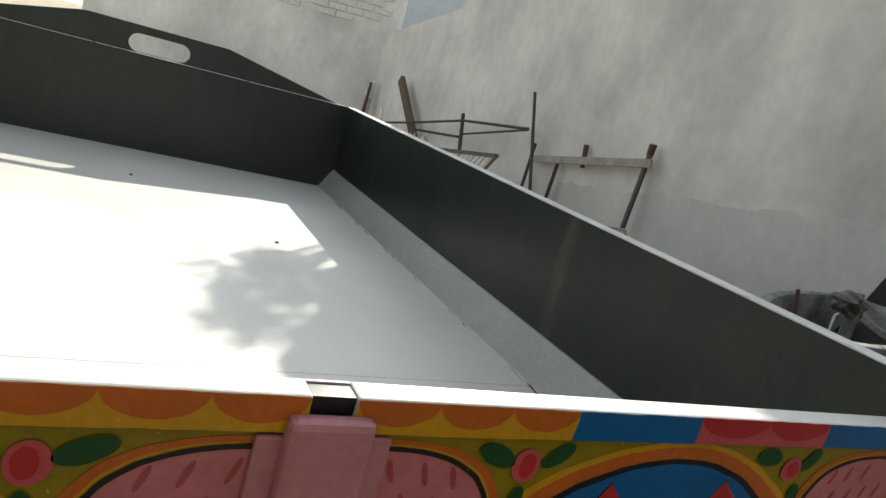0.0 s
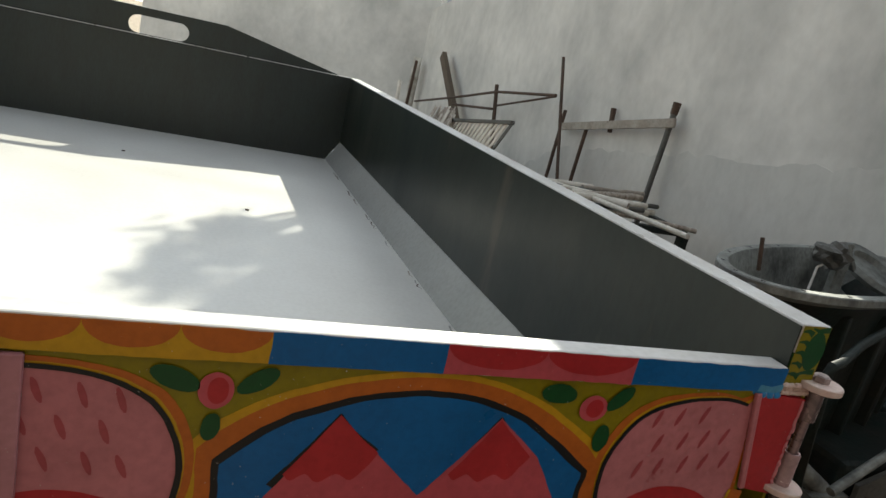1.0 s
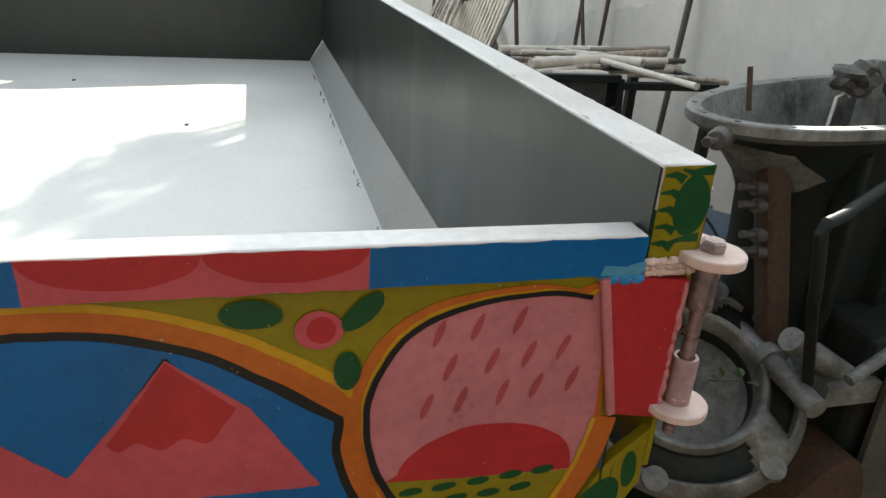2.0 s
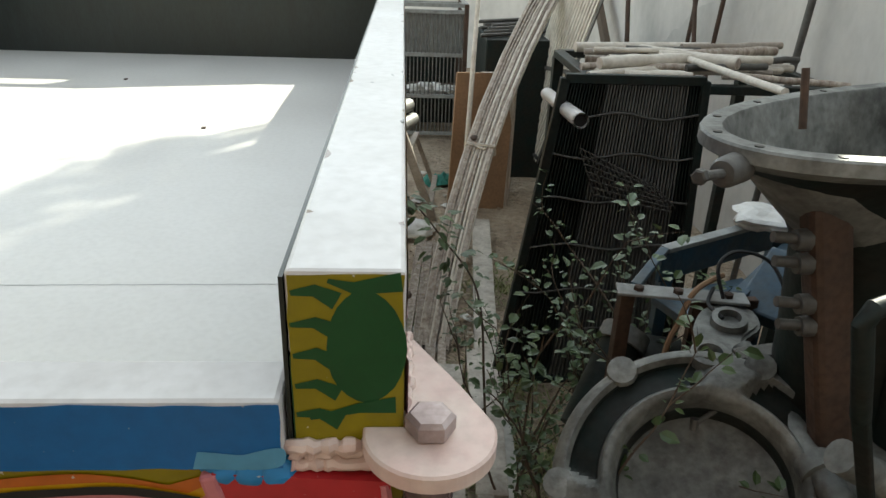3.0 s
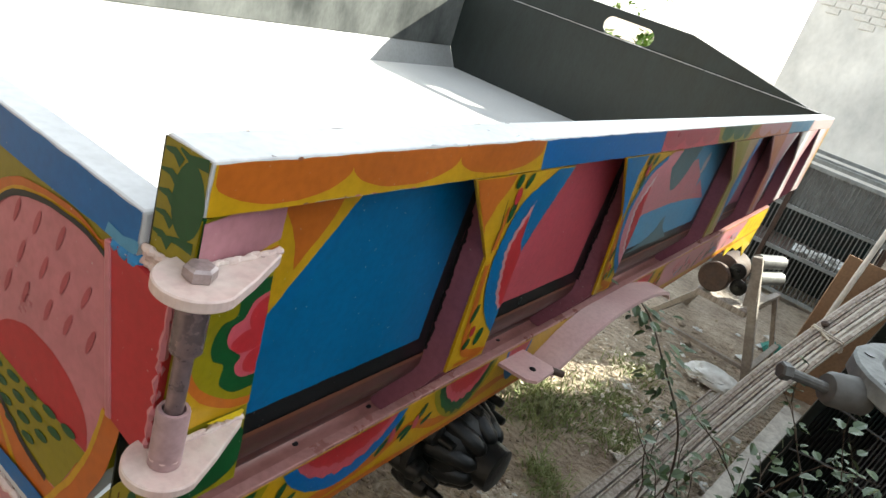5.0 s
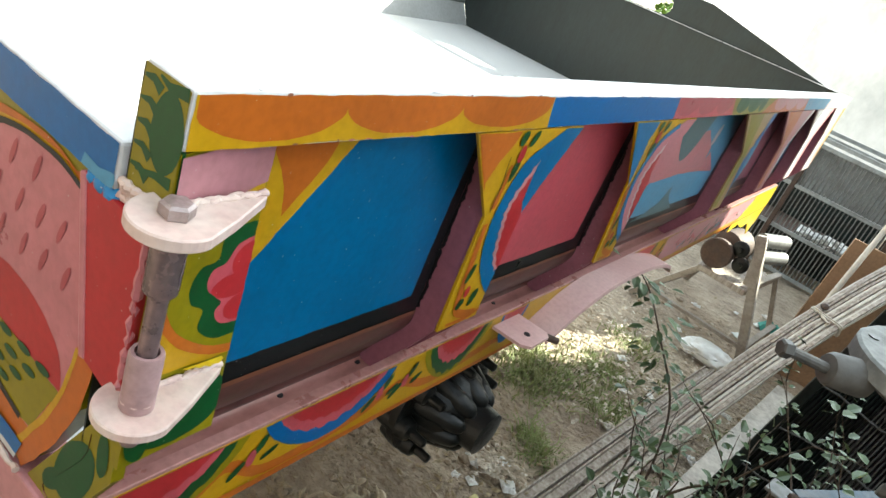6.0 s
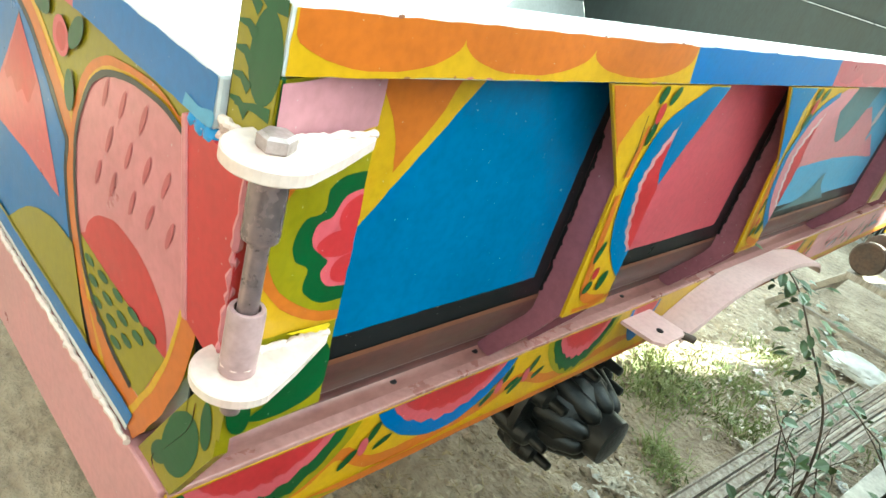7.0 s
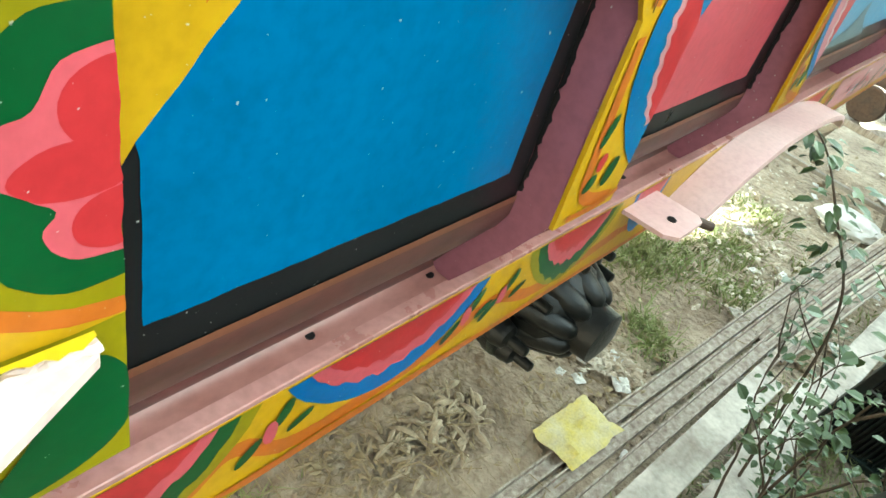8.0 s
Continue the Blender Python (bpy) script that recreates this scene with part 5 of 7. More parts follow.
def engine():
    e = thing("engine_block", (1.05, 1.0, 0.0), "dark oily tractor engine and gearbox castings on the ground", "engine")
    bm = bmesh.new()
    box(bm, 0.66, 1.5, 0.74, 1.1, -0.02, 0.74, 0.02)
    part("crankcase", bm, IRON, e, "dark oily crankcase")
    bm = bmesh.new()
    box(bm, 0.80, 1.45, 0.44, 0.74, -0.02, 0.98, 0.02)
    part("gear_case", bm, IRON, e, "dark green-grey gear case")
    bm = bmesh.new()
    slab(bm, [(0.84, 0.42), (1.22, 0.36), (1.16, 0.86), (1.06, 0.955), (0.92, 0.985), (0.82, 0.94)], (0, 0.405, 0), (1, 0, 0), (0, 0, 1), 0.014)
    plate = part("cover_plate", bm, GREY_STEEL, e, "dusty side cover plate")
    for x, z in ((0.87, 0.5), (0.86, 0.9), (1.04, 0.92), (1.12, 0.8), (1.17, 0.45)):
        bm = lathe(bmesh.new(), [(0.012, 0), (0.012, 0.01)], (x, 0.405, z), (0, -1, 0), 6)
        part("cap_screw", bm, RUST, plate)
    # rust-stained edge with studs under the housing
    top, low = Vector((0.572, 0.60, 1.315)), Vector((0.70, 0.595, 0.86))
    bm = bmesh.new()
    bar(bm, top, low, 0.058, 0.05, up=(0, 1, 0), bevel=0.012)
    rib = part("casting_rib", bm, RUST, e, "rust-stained casting rib")
    for f in (0.12, 0.20, 0.34, 0.42):
        m = top.lerp(low, f) + Vector((-0.03, -0.01, 0))
        bm = tube(bmesh.new(), m, m + Vector((-0.052, 0.0, 0.004)), 0.008)
        lathe(bm, [(0.016, 0), (0.015, 0.02)], m, (-1, 0, 0), 10)
        part("stud", bm, GREY_STEEL, rib, "rusty stud", True)
    # big ribbed cover
    c, ax = Vector((0.50, 0.60, 0.80)), Vector((-0.30, -0.50, 0.82)).normalized()
    q = ax.to_track_quat("Z", "Y").to_matrix()
    dome = curve([(0.03, -0.16), (0.09, -0.155), (0.128, -0.13), (0.140, 0.03), (0.156, 0.062), (0.182, 0.058), (0.21, 0.047), (0.232, 0.034), (0.248, 0.010), (0.248, -0.03)], 7)
    na = 180
    def groove(r, a):
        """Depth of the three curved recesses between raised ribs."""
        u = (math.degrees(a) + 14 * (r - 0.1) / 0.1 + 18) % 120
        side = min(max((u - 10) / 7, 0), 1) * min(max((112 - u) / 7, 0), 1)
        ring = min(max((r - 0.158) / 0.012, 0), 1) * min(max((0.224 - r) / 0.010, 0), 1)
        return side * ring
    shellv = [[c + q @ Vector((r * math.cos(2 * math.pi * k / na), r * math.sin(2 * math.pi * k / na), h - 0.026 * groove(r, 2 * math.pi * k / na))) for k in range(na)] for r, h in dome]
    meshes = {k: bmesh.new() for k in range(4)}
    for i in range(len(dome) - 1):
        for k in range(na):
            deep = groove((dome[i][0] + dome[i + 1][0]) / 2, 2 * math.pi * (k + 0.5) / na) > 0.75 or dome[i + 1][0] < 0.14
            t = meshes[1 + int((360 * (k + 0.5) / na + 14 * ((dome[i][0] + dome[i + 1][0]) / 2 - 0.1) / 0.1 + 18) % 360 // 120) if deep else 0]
            t.faces.new([t.verts.new(p) for p in (shellv[i][k], shellv[i + 1][k], shellv[i + 1][(k + 1) % na], shellv[i][(k + 1) % na])])
    t = meshes[0]
    t.faces.new([t.verts.new(p) for p in shellv[0]])
    t.faces.new([t.verts.new(p) for p in shellv[-1]][::-1])
    for t in meshes.values():
        bmesh.ops.remove_doubles(t, verts=t.verts[:], dist=0.0001)
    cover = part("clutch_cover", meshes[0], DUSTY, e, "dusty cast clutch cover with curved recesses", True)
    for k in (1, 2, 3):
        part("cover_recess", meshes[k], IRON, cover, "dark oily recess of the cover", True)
    for k in range(6):
        a = radians(60 * k + 20)
        m = c + q @ Vector((0.232 * math.cos(a), 0.232 * math.sin(a), 0.028))
        bm = lathe(bmesh.new(), [(0.028, 0), (0.026, 0.014), (0.012, 0.016)], m, ax, 14)
        part("bolt_boss", bm, DUSTY, cover)
    # linkage
    bm = tube(bmesh.new(), (0.635, 0.82, 0.94), (0.65, 0.72, 0.905), 0.018)
    tube(bm, (0.65, 0.72, 0.905), (0.655, 0.40, 0.865), 0.0235, n=16)
    lathe(bm, [(0.033, 0), (0.033, 0.035)], (0.65, 0.735, 0.91), (0.03, -1, -0.15), 16)
    lathe(bm, [(0.034, 0), (0.034, 0.03)], (0.652, 0.57, 0.887), (0.03, -1, -0.15), 16)
    part("cross_shaft", bm, DUSTY, e, "dusty round cross shaft", True)
    bm = tube(bmesh.new(), (0.64, 0.735, 0.925), (0.505, 0.685, 0.868), 0.0045)
    lathe(bm, [(0.008, -0.01), (0.008, 0.01)], (0.507, 0.686, 0.869), (0, 0.2, 1), 8)
    part("lever", bm, GREY_STEEL, e, "thin steel lever")
    bm = bmesh.new()
    bar(bm, (0.60, 0.77, 0.955), (0.71, 0.78, 0.965), 0.035, 0.008, bevel=0.002)
    bar(bm, (0.66, 0.80, 0.94), (0.78, 0.84, 0.95), 0.022, 0.008, bevel=0.002)
    part("lever", bm, GREY_STEEL, e, "forked steel lever")
    # cast arm of the cover with two round lugs
    bm = bmesh.new()
    slab(bm, curve([(0.50, 0.72), (0.55, 0.80), (0.575, 0.90), (0.64, 0.985), (0.72, 0.97), (0.71, 0.90), (0.65, 0.84), (0.64, 0.74), (0.58, 0.68), (0.50, 0.72)], 4)[:-1], (0, 0, 0.94), (1, 0, 0), (0, 1, 0), 0.03)
    bmesh.ops.bevel(bm, geom=[k for k in bm.edges if len(k.link_faces) == 2 and k.calc_face_angle(0) > 1.0], offset=0.006, segments=2, affect="EDGES")
    part("bracket", bm, DUSTY, e, "cast dusty bracket", True)
    for x, y in ((0.555, 0.775), (0.645, 0.90)):
        bm = lathe(bmesh.new(), [(0.036, 0), (0.034, 0.022), (0.022, 0.024), (0.02, 0.008)], (x, y, 0.938), (-0.15, -0.15, 1), 18)
        part("lug", bm, DUSTY, e, "", True)
    # base casting right of the shaft with bolts
    bm = bmesh.new()
    slab(bm, [(0.69, 0.42), (0.82, 0.42), (0.84, 0.80), (0.72, 0.82)], (0, 0, 0.90), (1, 0, 0), (0, 1, 0), 0.05)
    base = part("base_casting", bm, DUSTY, e, "flat dusty base casting")
    for y in (0.52, 0.62, 0.72):
        bm = lathe(bmesh.new(), [(0.016, 0), (0.016, 0.014), (0.01, 0.018)], (0.755, y, 0.90), (0, 0, 1), 6)
        part("cap_screw", bm, GREY_STEEL, base)
    bm = sweep(bmesh.new(), [(0.535, 0.37, 1.13), (0.50, 0.352, 1.22), (0.482, 0.346, 1.27), (0.492, 0.35, 1.286), (0.53, 0.362, 1.292), (0.68, 0.44, 1.31), (0.88, 0.52, 1.335)], 0.0115, 10)
    part("pedal_arm", bm, IRON, e, "dark bent pedal arm", True)
    bm = bmesh.new()
    bar(bm, (0.533, 0.372, 1.14), (0.655, 0.44, 0.90), 0.022, 0.010, bevel=0.003)
    part("pedal_link", bm, IRON, e)
    bm = tube(bmesh.new(), (0.66, 0.36, 0.96), (0.96, 0.42, 1.08), 0.012)
    bar(bm, (0.95, 0.40, 1.078), (1.06, 0.44, 1.06), 0.10, 0.012, bevel=0.004)
    part("pedal", bm, DUSTY, e, "dusty foot pedal")
    bm = tube(bmesh.new(), (0.60, 0.46, 0.995), (0.78, 0.46, 0.885), 0.025, n=18)
    tube(bm, (0.78, 0.46, 0.885), (0.788, 0.46, 0.880), 0.020, n=18)
    part("cylinder", bm, DUSTY, e, "dusty hydraulic cylinder", True)
    bm = bmesh.new()
    slab(bm, curve([(0.60, 0.30), (0.62, 0.52), (0.70, 0.66), (0.80, 0.72), (0.86, 0.6), (0.88, 0.3)], 4), (0, 0.40, 0), (1, 0, 0), (0, 0, 1), 0.12)
    part("torn_cover", bm, RUST, e, "rusty torn cover with pale flaking paint")
    bm = bmesh.new()
    box(bm, 1.22, 1.6, 0.2, 0.42, 0.35, 0.52, 0.03)
    part("blue_tank", bm, TEAL, e, "blue painted tank")


def machine_frame():
    e = thing("machine_frame", (0.6, 1.2, 0), "faded blue steel machine frame with loose cables", "machine frame")
    z = 0.95
    segs = [((0.455, 1.03, z), (0.72, 0.985, z), 0.05, 0.007, FADED_GREY), ((0.50, 1.045, z), (0.63, 1.235, z), 0.022, 0.012, TEAL), ((0.63, 1.235, z), (1.05, 1.46, z), 0.03, 0.012, FADED_GREY), ((0.62, 1.225, z - 0.045), (1.04, 1.45, z - 0.045), 0.012, 0.075, TEAL), ((0.70, 1.0, z - 0.012), (0.98, 1.30, z - 0.012), 0.03, 0.02, TEAL), ((0.60, 1.10, z - 0.09), (0.86, 1.20, z - 0.09), 0.10, 0.02, TEAL),
            ((0.48, 1.035, -0.02), (0.48, 1.035, z - 0.005), 0.03, 0.03, RUST), ((0.68, 1.0, -0.02), (0.68, 1.0, z - 0.005), 0.14, 0.02, RUST), ((0.65, 1.25, -0.02), (0.65, 1.25, z - 0.01), 0.03, 0.03, TEAL), ((1.02, 1.44, -0.02), (1.02, 1.44, z - 0.01), 0.03, 0.03, TEAL), ((0.56, 1.06, 0.70), (0.60, 1.22, 0.72), 0.2, 0.01, IRON)]
    for a, b, w, h, m in segs:
        bm = bmesh.new()
        bar(bm, a, b, w, h, up=(0.02, -1, 0.1) if abs(a[2] - b[2]) > 0.5 else (0, 0, 1), bevel=0.002)
        part("bar", bm, m, e)
    bm = bmesh.new()
    bar(bm, (0.755, 0.99, 0.90), (0.86, 1.08, 1.0), 0.10, 0.05, bevel=0.006)
    part("blue_box", bm, TEAL, e, "blue painted sheet-metal box")
    for x in (0.50, 0.58, 0.68):
        bm = lathe(bmesh.new(), [(0.011, 0), (0.011, 0.008), (0.006, 0.01)], (x, 1.021 - 0.17 * (x - 0.5), z + 0.0035), (0, 0, 1), 6)
        part("nut", bm, RUST, e)
    def cable(name, pts, m, r=0.005):
        c = bmesh.new()
        P = [Vector(p) for p in pts]
        line = []
        for i in range(len(P) - 1):
            a, b, d, f = P[max(0, i - 1)], P[i], P[i + 1], P[min(len(P) - 1, i + 2)]
            for k in range(6):
                s = k / 6
                line.append(0.5 * (2 * b + (d - a) * s + (2 * a - 5 * b + 4 * d - f) * s * s + (3 * b - a - 3 * d + f) * s ** 3))
        line.append(P[-1])
        sweep(c, line, r, 6)
        part(name, c, m, e, "", True)
    cable("cable", [(0.68, 1.03, 0.985), (0.61, 0.995, 0.965), (0.575, 0.97, 0.90), (0.55, 0.955, 0.8), (0.53, 0.95, 0.3), (0.52, 0.94, 0.02)], PLY, 0.006)
    cable("cable", [(0.66, 0.97, 0.96), (0.65, 1.0, 1.02), (0.70, 1.03, 1.04), (0.77, 1.02, 1.02), (0.79, 0.96, 0.97)], RUBBER, 0.004)
    cable("cable", [(0.65, 1.0, 0.97), (0.625, 0.96, 0.955), (0.63, 0.90, 0.955)], RUBBER, 0.004)
    bm = bmesh.new()
    t = bmesh.new()
    bmesh.ops.create_icosphere(t, subdivisions=3, radius=0.075)
    for v in t.verts:
        v.co *= 1 + 0.5 * noise.noise(v.co * 22 + Vector((3, 1, 2)))
        v.co.z *= 0.38
    merge(bm, t, Matrix.Translation((0.93, 1.36, 0.985)))
    tagged(mesh_object("plastic_bag", bm, PLASTIC), "crumpled white plastic lying on a blue frame", "plastic bag")
    # cast pipe lying behind the shrub
    c = thing("cast_pipe", (0.45, 1.2, 0), "dark grey cast pipe lying on scrap", "pipe")
    bm = tube(bmesh.new(), (0.42, 1.03, 0.58), (0.54, 1.17, 0.74), 0.05, n=20)
    part("barrel", bm, IRON, c, "", True)
    bm = tube(bmesh.new(), (0.53, 1.158, 0.727), (0.55, 1.182, 0.754), 0.06, n=20)
    part("collar", bm, DUSTY, c, "dusty collar", True)
    bm = bmesh.new()
    box(bm, 0.43, 0.53, 1.06, 1.16, -0.03, 0.62, 0.01)
    part("stand", bm, IRON, c)


def radiator_grille():
    e = thing("radiator_screen", (0.7, 2.05, 0), "large dark slatted radiator screen standing on edge", "screen")
    y, z1 = 2.03, 1.20
    left, right = lambda z: 0.37 + 0.16 * z / z1, lambda z: 1.07 - 0.07 * z / z1
    X = lambda f, z: left(z) + (right(z) - left(z)) * f
    bm = bmesh.new()
    slab(bm, [(X(0, -0.03), -0.03), (X(1, -0.03), -0.03), (X(1, z1 - 0.01), z1 - 0.01), (X(0, z1 - 0.01), z1 - 0.01)], (0, y + 0.02, 0), (1, 0, 0), (0, 0, 1), 0.03)
    part("backing", bm, IRON, e, "dark back plate")
    for a, b in (((0, -0.03), (0, z1)), ((1, -0.03), (1, z1)), ((0, z1), (1, z1)), ((0, 0.02), (1, 0.02))):
        bm = bmesh.new()
        bar(bm, (X(*a), y, a[1]), (X(*b), y, b[1]), 0.03, 0.03, up=(0, 1, 0), bevel=0.003)
        part("frame_bar", bm, IRON, e)
    n = 44
    for k in range(n):
        f = 0.035 + 0.93 * k / (n - 1)
        bm = bmesh.new()
        bar(bm, (X(f, 0.03), y + 0.008, 0.03), (X(f, z1 - 0.015), y + 0.008, z1 - 0.015), 0.004, 0.024, up=(0, 1, 0))
        # Middle slats get a paler grey for the light they catch.
        part("slat", bm, SLAT if 12 < k < 40 else IRON, e)
    for z in (0.25, 0.42, 0.60, 0.78, 0.94, 1.08):
        bm = bmesh.new()
        pts = [(X(i / 8, z), y - 0.01, z + 0.012 * math.sin(i * 1.3 + z * 9)) for i in range(9)]
        sweep(bm, pts, 0.004, 6)
        part("tie_wire", bm, GREY_STEEL, e)
    # loose net hanging on the screen
    bm = bmesh.new()
    rng = random.Random(2)
    for k in range(16):
        a = (0.60 + 0.018 * k, y - 0.016, 0.97 - 0.008 * k)
        b = (0.67 + 0.020 * k, y - 0.016, 0.80 - 0.003 * k)
        tube(bm, a, b, 0.0022, n=5)
    for k in range(7):
        tube(bm, (0.60 + 0.012 * k, y - 0.018, 0.97 - 0.028 * k), (0.85 + 0.018 * k, y - 0.018, 0.85 - 0.018 * k), 0.0022, n=5)
    part("net", bm, GREY_STEEL, e, "grey torn netting")


def pole_stack():
    e = thing("steel_stand", (1.1, 2.5, 0), "dark steel stand carrying a stack of poles", "stand")
    for x in (0.68, 1.52):
        for y in (2.15, 2.85):
            bm = bmesh.new()
            bar(bm, (x, y, -0.03), (x, y, 1.135), 0.045, 0.045, up=(0, 1, 0), bevel=0.003)
            part("leg", bm, IRON, e)
    for a, b in (((0.68, 2.15), (1.52, 2.15)), ((0.68, 2.85), (1.52, 2.85)), ((0.68, 2.15), (0.68, 2.85)), ((1.52, 2.15), (1.52, 2.85)), ((1.0, 2.15), (1.0, 2.85))):
        bm = bmesh.new()
        bar(bm, (*a, 1.15), (*b, 1.15), 0.045, 0.03, bevel=0.003)
        part("rail", bm, IRON, e)
    rng = random.Random(12)
    spec = [(0.44, 2.10, 1.275, 1.24, 2.36, 1.30, 0.024), (0.5, 2.2, 1.27, 1.36, 2.30, 1.275, 0.022), (0.46, 2.28, 1.272, 1.42, 2.42, 1.285, 0.02), (0.62, 2.38, 1.275, 1.40, 2.52, 1.285, 0.026), (0.55, 2.5, 1.272, 1.35, 2.56, 1.275, 0.023), (0.50, 2.16, 1.318, 0.98, 2.28, 1.325, 0.032), (0.78, 2.46, 1.318, 1.06, 2.12, 1.335, 0.034), (0.86, 2.3, 1.33, 1.40, 2.44, 1.338, 0.026), (0.95, 2.42, 1.345, 1.46, 2.5, 1.35, 0.022), (1.0, 2.22, 1.322, 1.45, 2.34, 1.318, 0.018), (0.52, 2.6, 1.30, 1.2, 2.66, 1.305, 0.03), (0.6, 2.14, 1.276, 0.86, 2.09, 1.282, 0.026), (1.02, 2.16, 1.276, 1.5, 2.06, 1.268, 0.018)]
    for k in range(12):
        x, y, L, w = rng.uniform(0.5, 1.0), rng.uniform(2.1, 2.5), rng.uniform(0.3, 0.7), rng.uniform(-0.25, 0.25)
        z = 1.272 + 0.02 * (k % 4)
        spec.append((x, y, z, x + L * math.cos(w), y + L * math.sin(w), z + rng.uniform(-0.005, 0.012), rng.uniform(0.014, 0.024)))
    for k, (x0, y0, z0, x1, y1, z1, r) in enumerate(spec):
        x0, y0, z0, x1, y1, z1, r = 0.63 + (x0 - 0.44) * 0.85, y0 + 0.03, 1.1675 + (z0 - 1.247) * 0.8, 0.63 + (x1 - 0.44) * 0.85, y1 + 0.03, 1.1675 + (z1 - 1.247) * 0.8, r * 0.68
        bm = bmesh.new()
        pts = [Vector((x0 + (x1 - x0) * i / 6, y0 + (y1 - y0) * i / 6 + rng.uniform(-0.006, 0.006), z0 + (z1 - z0) * i / 6 + rng.uniform(-0.002, 0.003))) for i in range(7)]
        sweep(bm, pts, [r * rng.uniform(0.92, 1.04) for _ in pts], 10)
        p = thing("wooden_pole", (x0, y0, z0), "pale peeled wooden pole stacked on a steel stand", "pole", "poles stacked on the stand")
        part("stick", bm, (BARK, BARK, RODS, FRAME_WOOD, GREY_STEEL)[k % 5], p, "", True)
        d = (pts[-1] - pts[-2]).normalized()
        bm = lathe(bmesh.new(), [(r * 0.75, 0), (r * 0.75, 0.0015)], pts[-1] + d * 0.0005, d, 10)
        part("cut_end", bm, RODS, p, "darker cut end")
    # one long pole sloping down to the housing
    p = thing("wooden_pole", (1.1, 2.1, 1.25), "long thin pole sloping down to an engine housing", "pole", "poles stacked on the stand")
    bm = tube(bmesh.new(), (1.05, 2.5, 1.215), (0.96, 1.46, 1.285), 0.014, 0.011, n=10)
    part("stick", bm, BARK, p, "", True)
    # white pipe that juts out beside the screen
    p = thing("white_pipe", (0.5, 1.95, 1.1), "white plastic pipe end jutting out beside a dark screen", "pipe")
    b = Vector((0.527, 1.76, 1.126))
    a = b + Vector((0.046, 0.773, -0.082)) * 0.95
    d = (b - a).normalized()
    bm = tube(bmesh.new(), a, b, 0.024, n=20, caps=False)
    tube(bm, a, b, 0.020, n=20, caps=False)
    part("tube", bm, WHITE, p, "", True)
    # Black disc stands in for the shade inside the pipe mouth.
    bm = lathe(bmesh.new(), [(0.0199, 0), (0.0199, 0.002)], b - d * 0.012, d, 18)
    part("bore", bm, BLACK, p, "black disc for the shade inside the pipe")


def timber_bundle():
    e = thing("timber_bundle", (0.0, 2.4, 0), "bundle of thin weathered timber strips leaning, tied with wire", "timber bundle")
    base, top = Vector((0.14, 2.25, 0.0)), Vector((0.955, 4.47, 1.30))
    sag = Vector((0.415, 3.33, 0.545)) - base.lerp(top, 0.44)
    d = (top - base).normalized()
    side_ = d.cross(Vector((0, 0, 1))).normalized()
    up = side_.cross(d).normalized()
    rng = random.Random(5)
    k = 0
    for layer in range(3):
        for i in range(13):
            o = side_ * (-0.080 + 0.0130 * i + rng.uniform(-0.003, 0.003) + (0.008 if i > 7 else 0)) + up * (0.017 * layer + rng.uniform(-0.006, 0.006) + 0.02)
            s = rng.uniform(-0.10, 0.06) if layer else rng.uniform(-0.02, 0.08)
            L = (top - base).length + rng.uniform(-0.12, 0.05)
            a, b = base + d * max(0.0, s) + o, base + d * L + o + side_ * rng.uniform(-0.012, 0.012) + up * rng.uniform(-0.008, 0.01)
            if a.z < 0:
                a.z = 0.0
            bm = bmesh.new()
            line = [a.lerp(b, f) + sag * math.sin(math.pi * f) ** 0.8 - o * 0.22 * (1 - f) for f in (0.0, 0.14, 0.28, 0.42, 0.58, 0.75, 0.9, 1.0)]
            rings = [[bm.verts.new(p + side_ * u * 0.0052 + up * v * 0.0048) for u, v in ((-1, -1), (1, -1), (1, 1), (-1, 1))] for p in line]
            for p, q in zip(rings, rings[1:]):
                for j in range(4):
                    bm.faces.new((p[j], p[(j + 1) % 4], q[(j + 1) % 4], q[j]))
            bm.faces.new(rings[0][::-1])
            bm.faces.new(rings[-1])
            part("strip", bm, RODS if rng.random() < 0.8 else BARK, e)
    m = base.lerp(top, 0.44) + sag
    bm = bmesh.new()
    for q in (0.0, 0.012):
        c = m + d * q
        loop = [c - side_ * 0.072 + up * 0.0, c - side_ * 0.070 + up * 0.060, c + side_ * 0.082 + up * 0.060, c + side_ * 0.084 + up * 0.0, c - side_ * 0.072]
        for a, b in zip(loop, loop[1:]):
            tube(bm, a, b, 0.004, n=6)
    tube(bm, m - side_ * 0.02 + up * 0.055, m + side_ * 0.04 + up * 0.066 - d * 0.03, 0.006, n=6)
    part("binding", bm, BARK, e, "pale wire binding")
    bm = lathe(bmesh.new(), [(0.018, 0), (0.02, 0.006), (0.01, 0.012)], m - side_ * 0.04 + up * 0.058 + d * 0.05, up, 12)
    part("knot", bm, RUST, e, "dark knot")


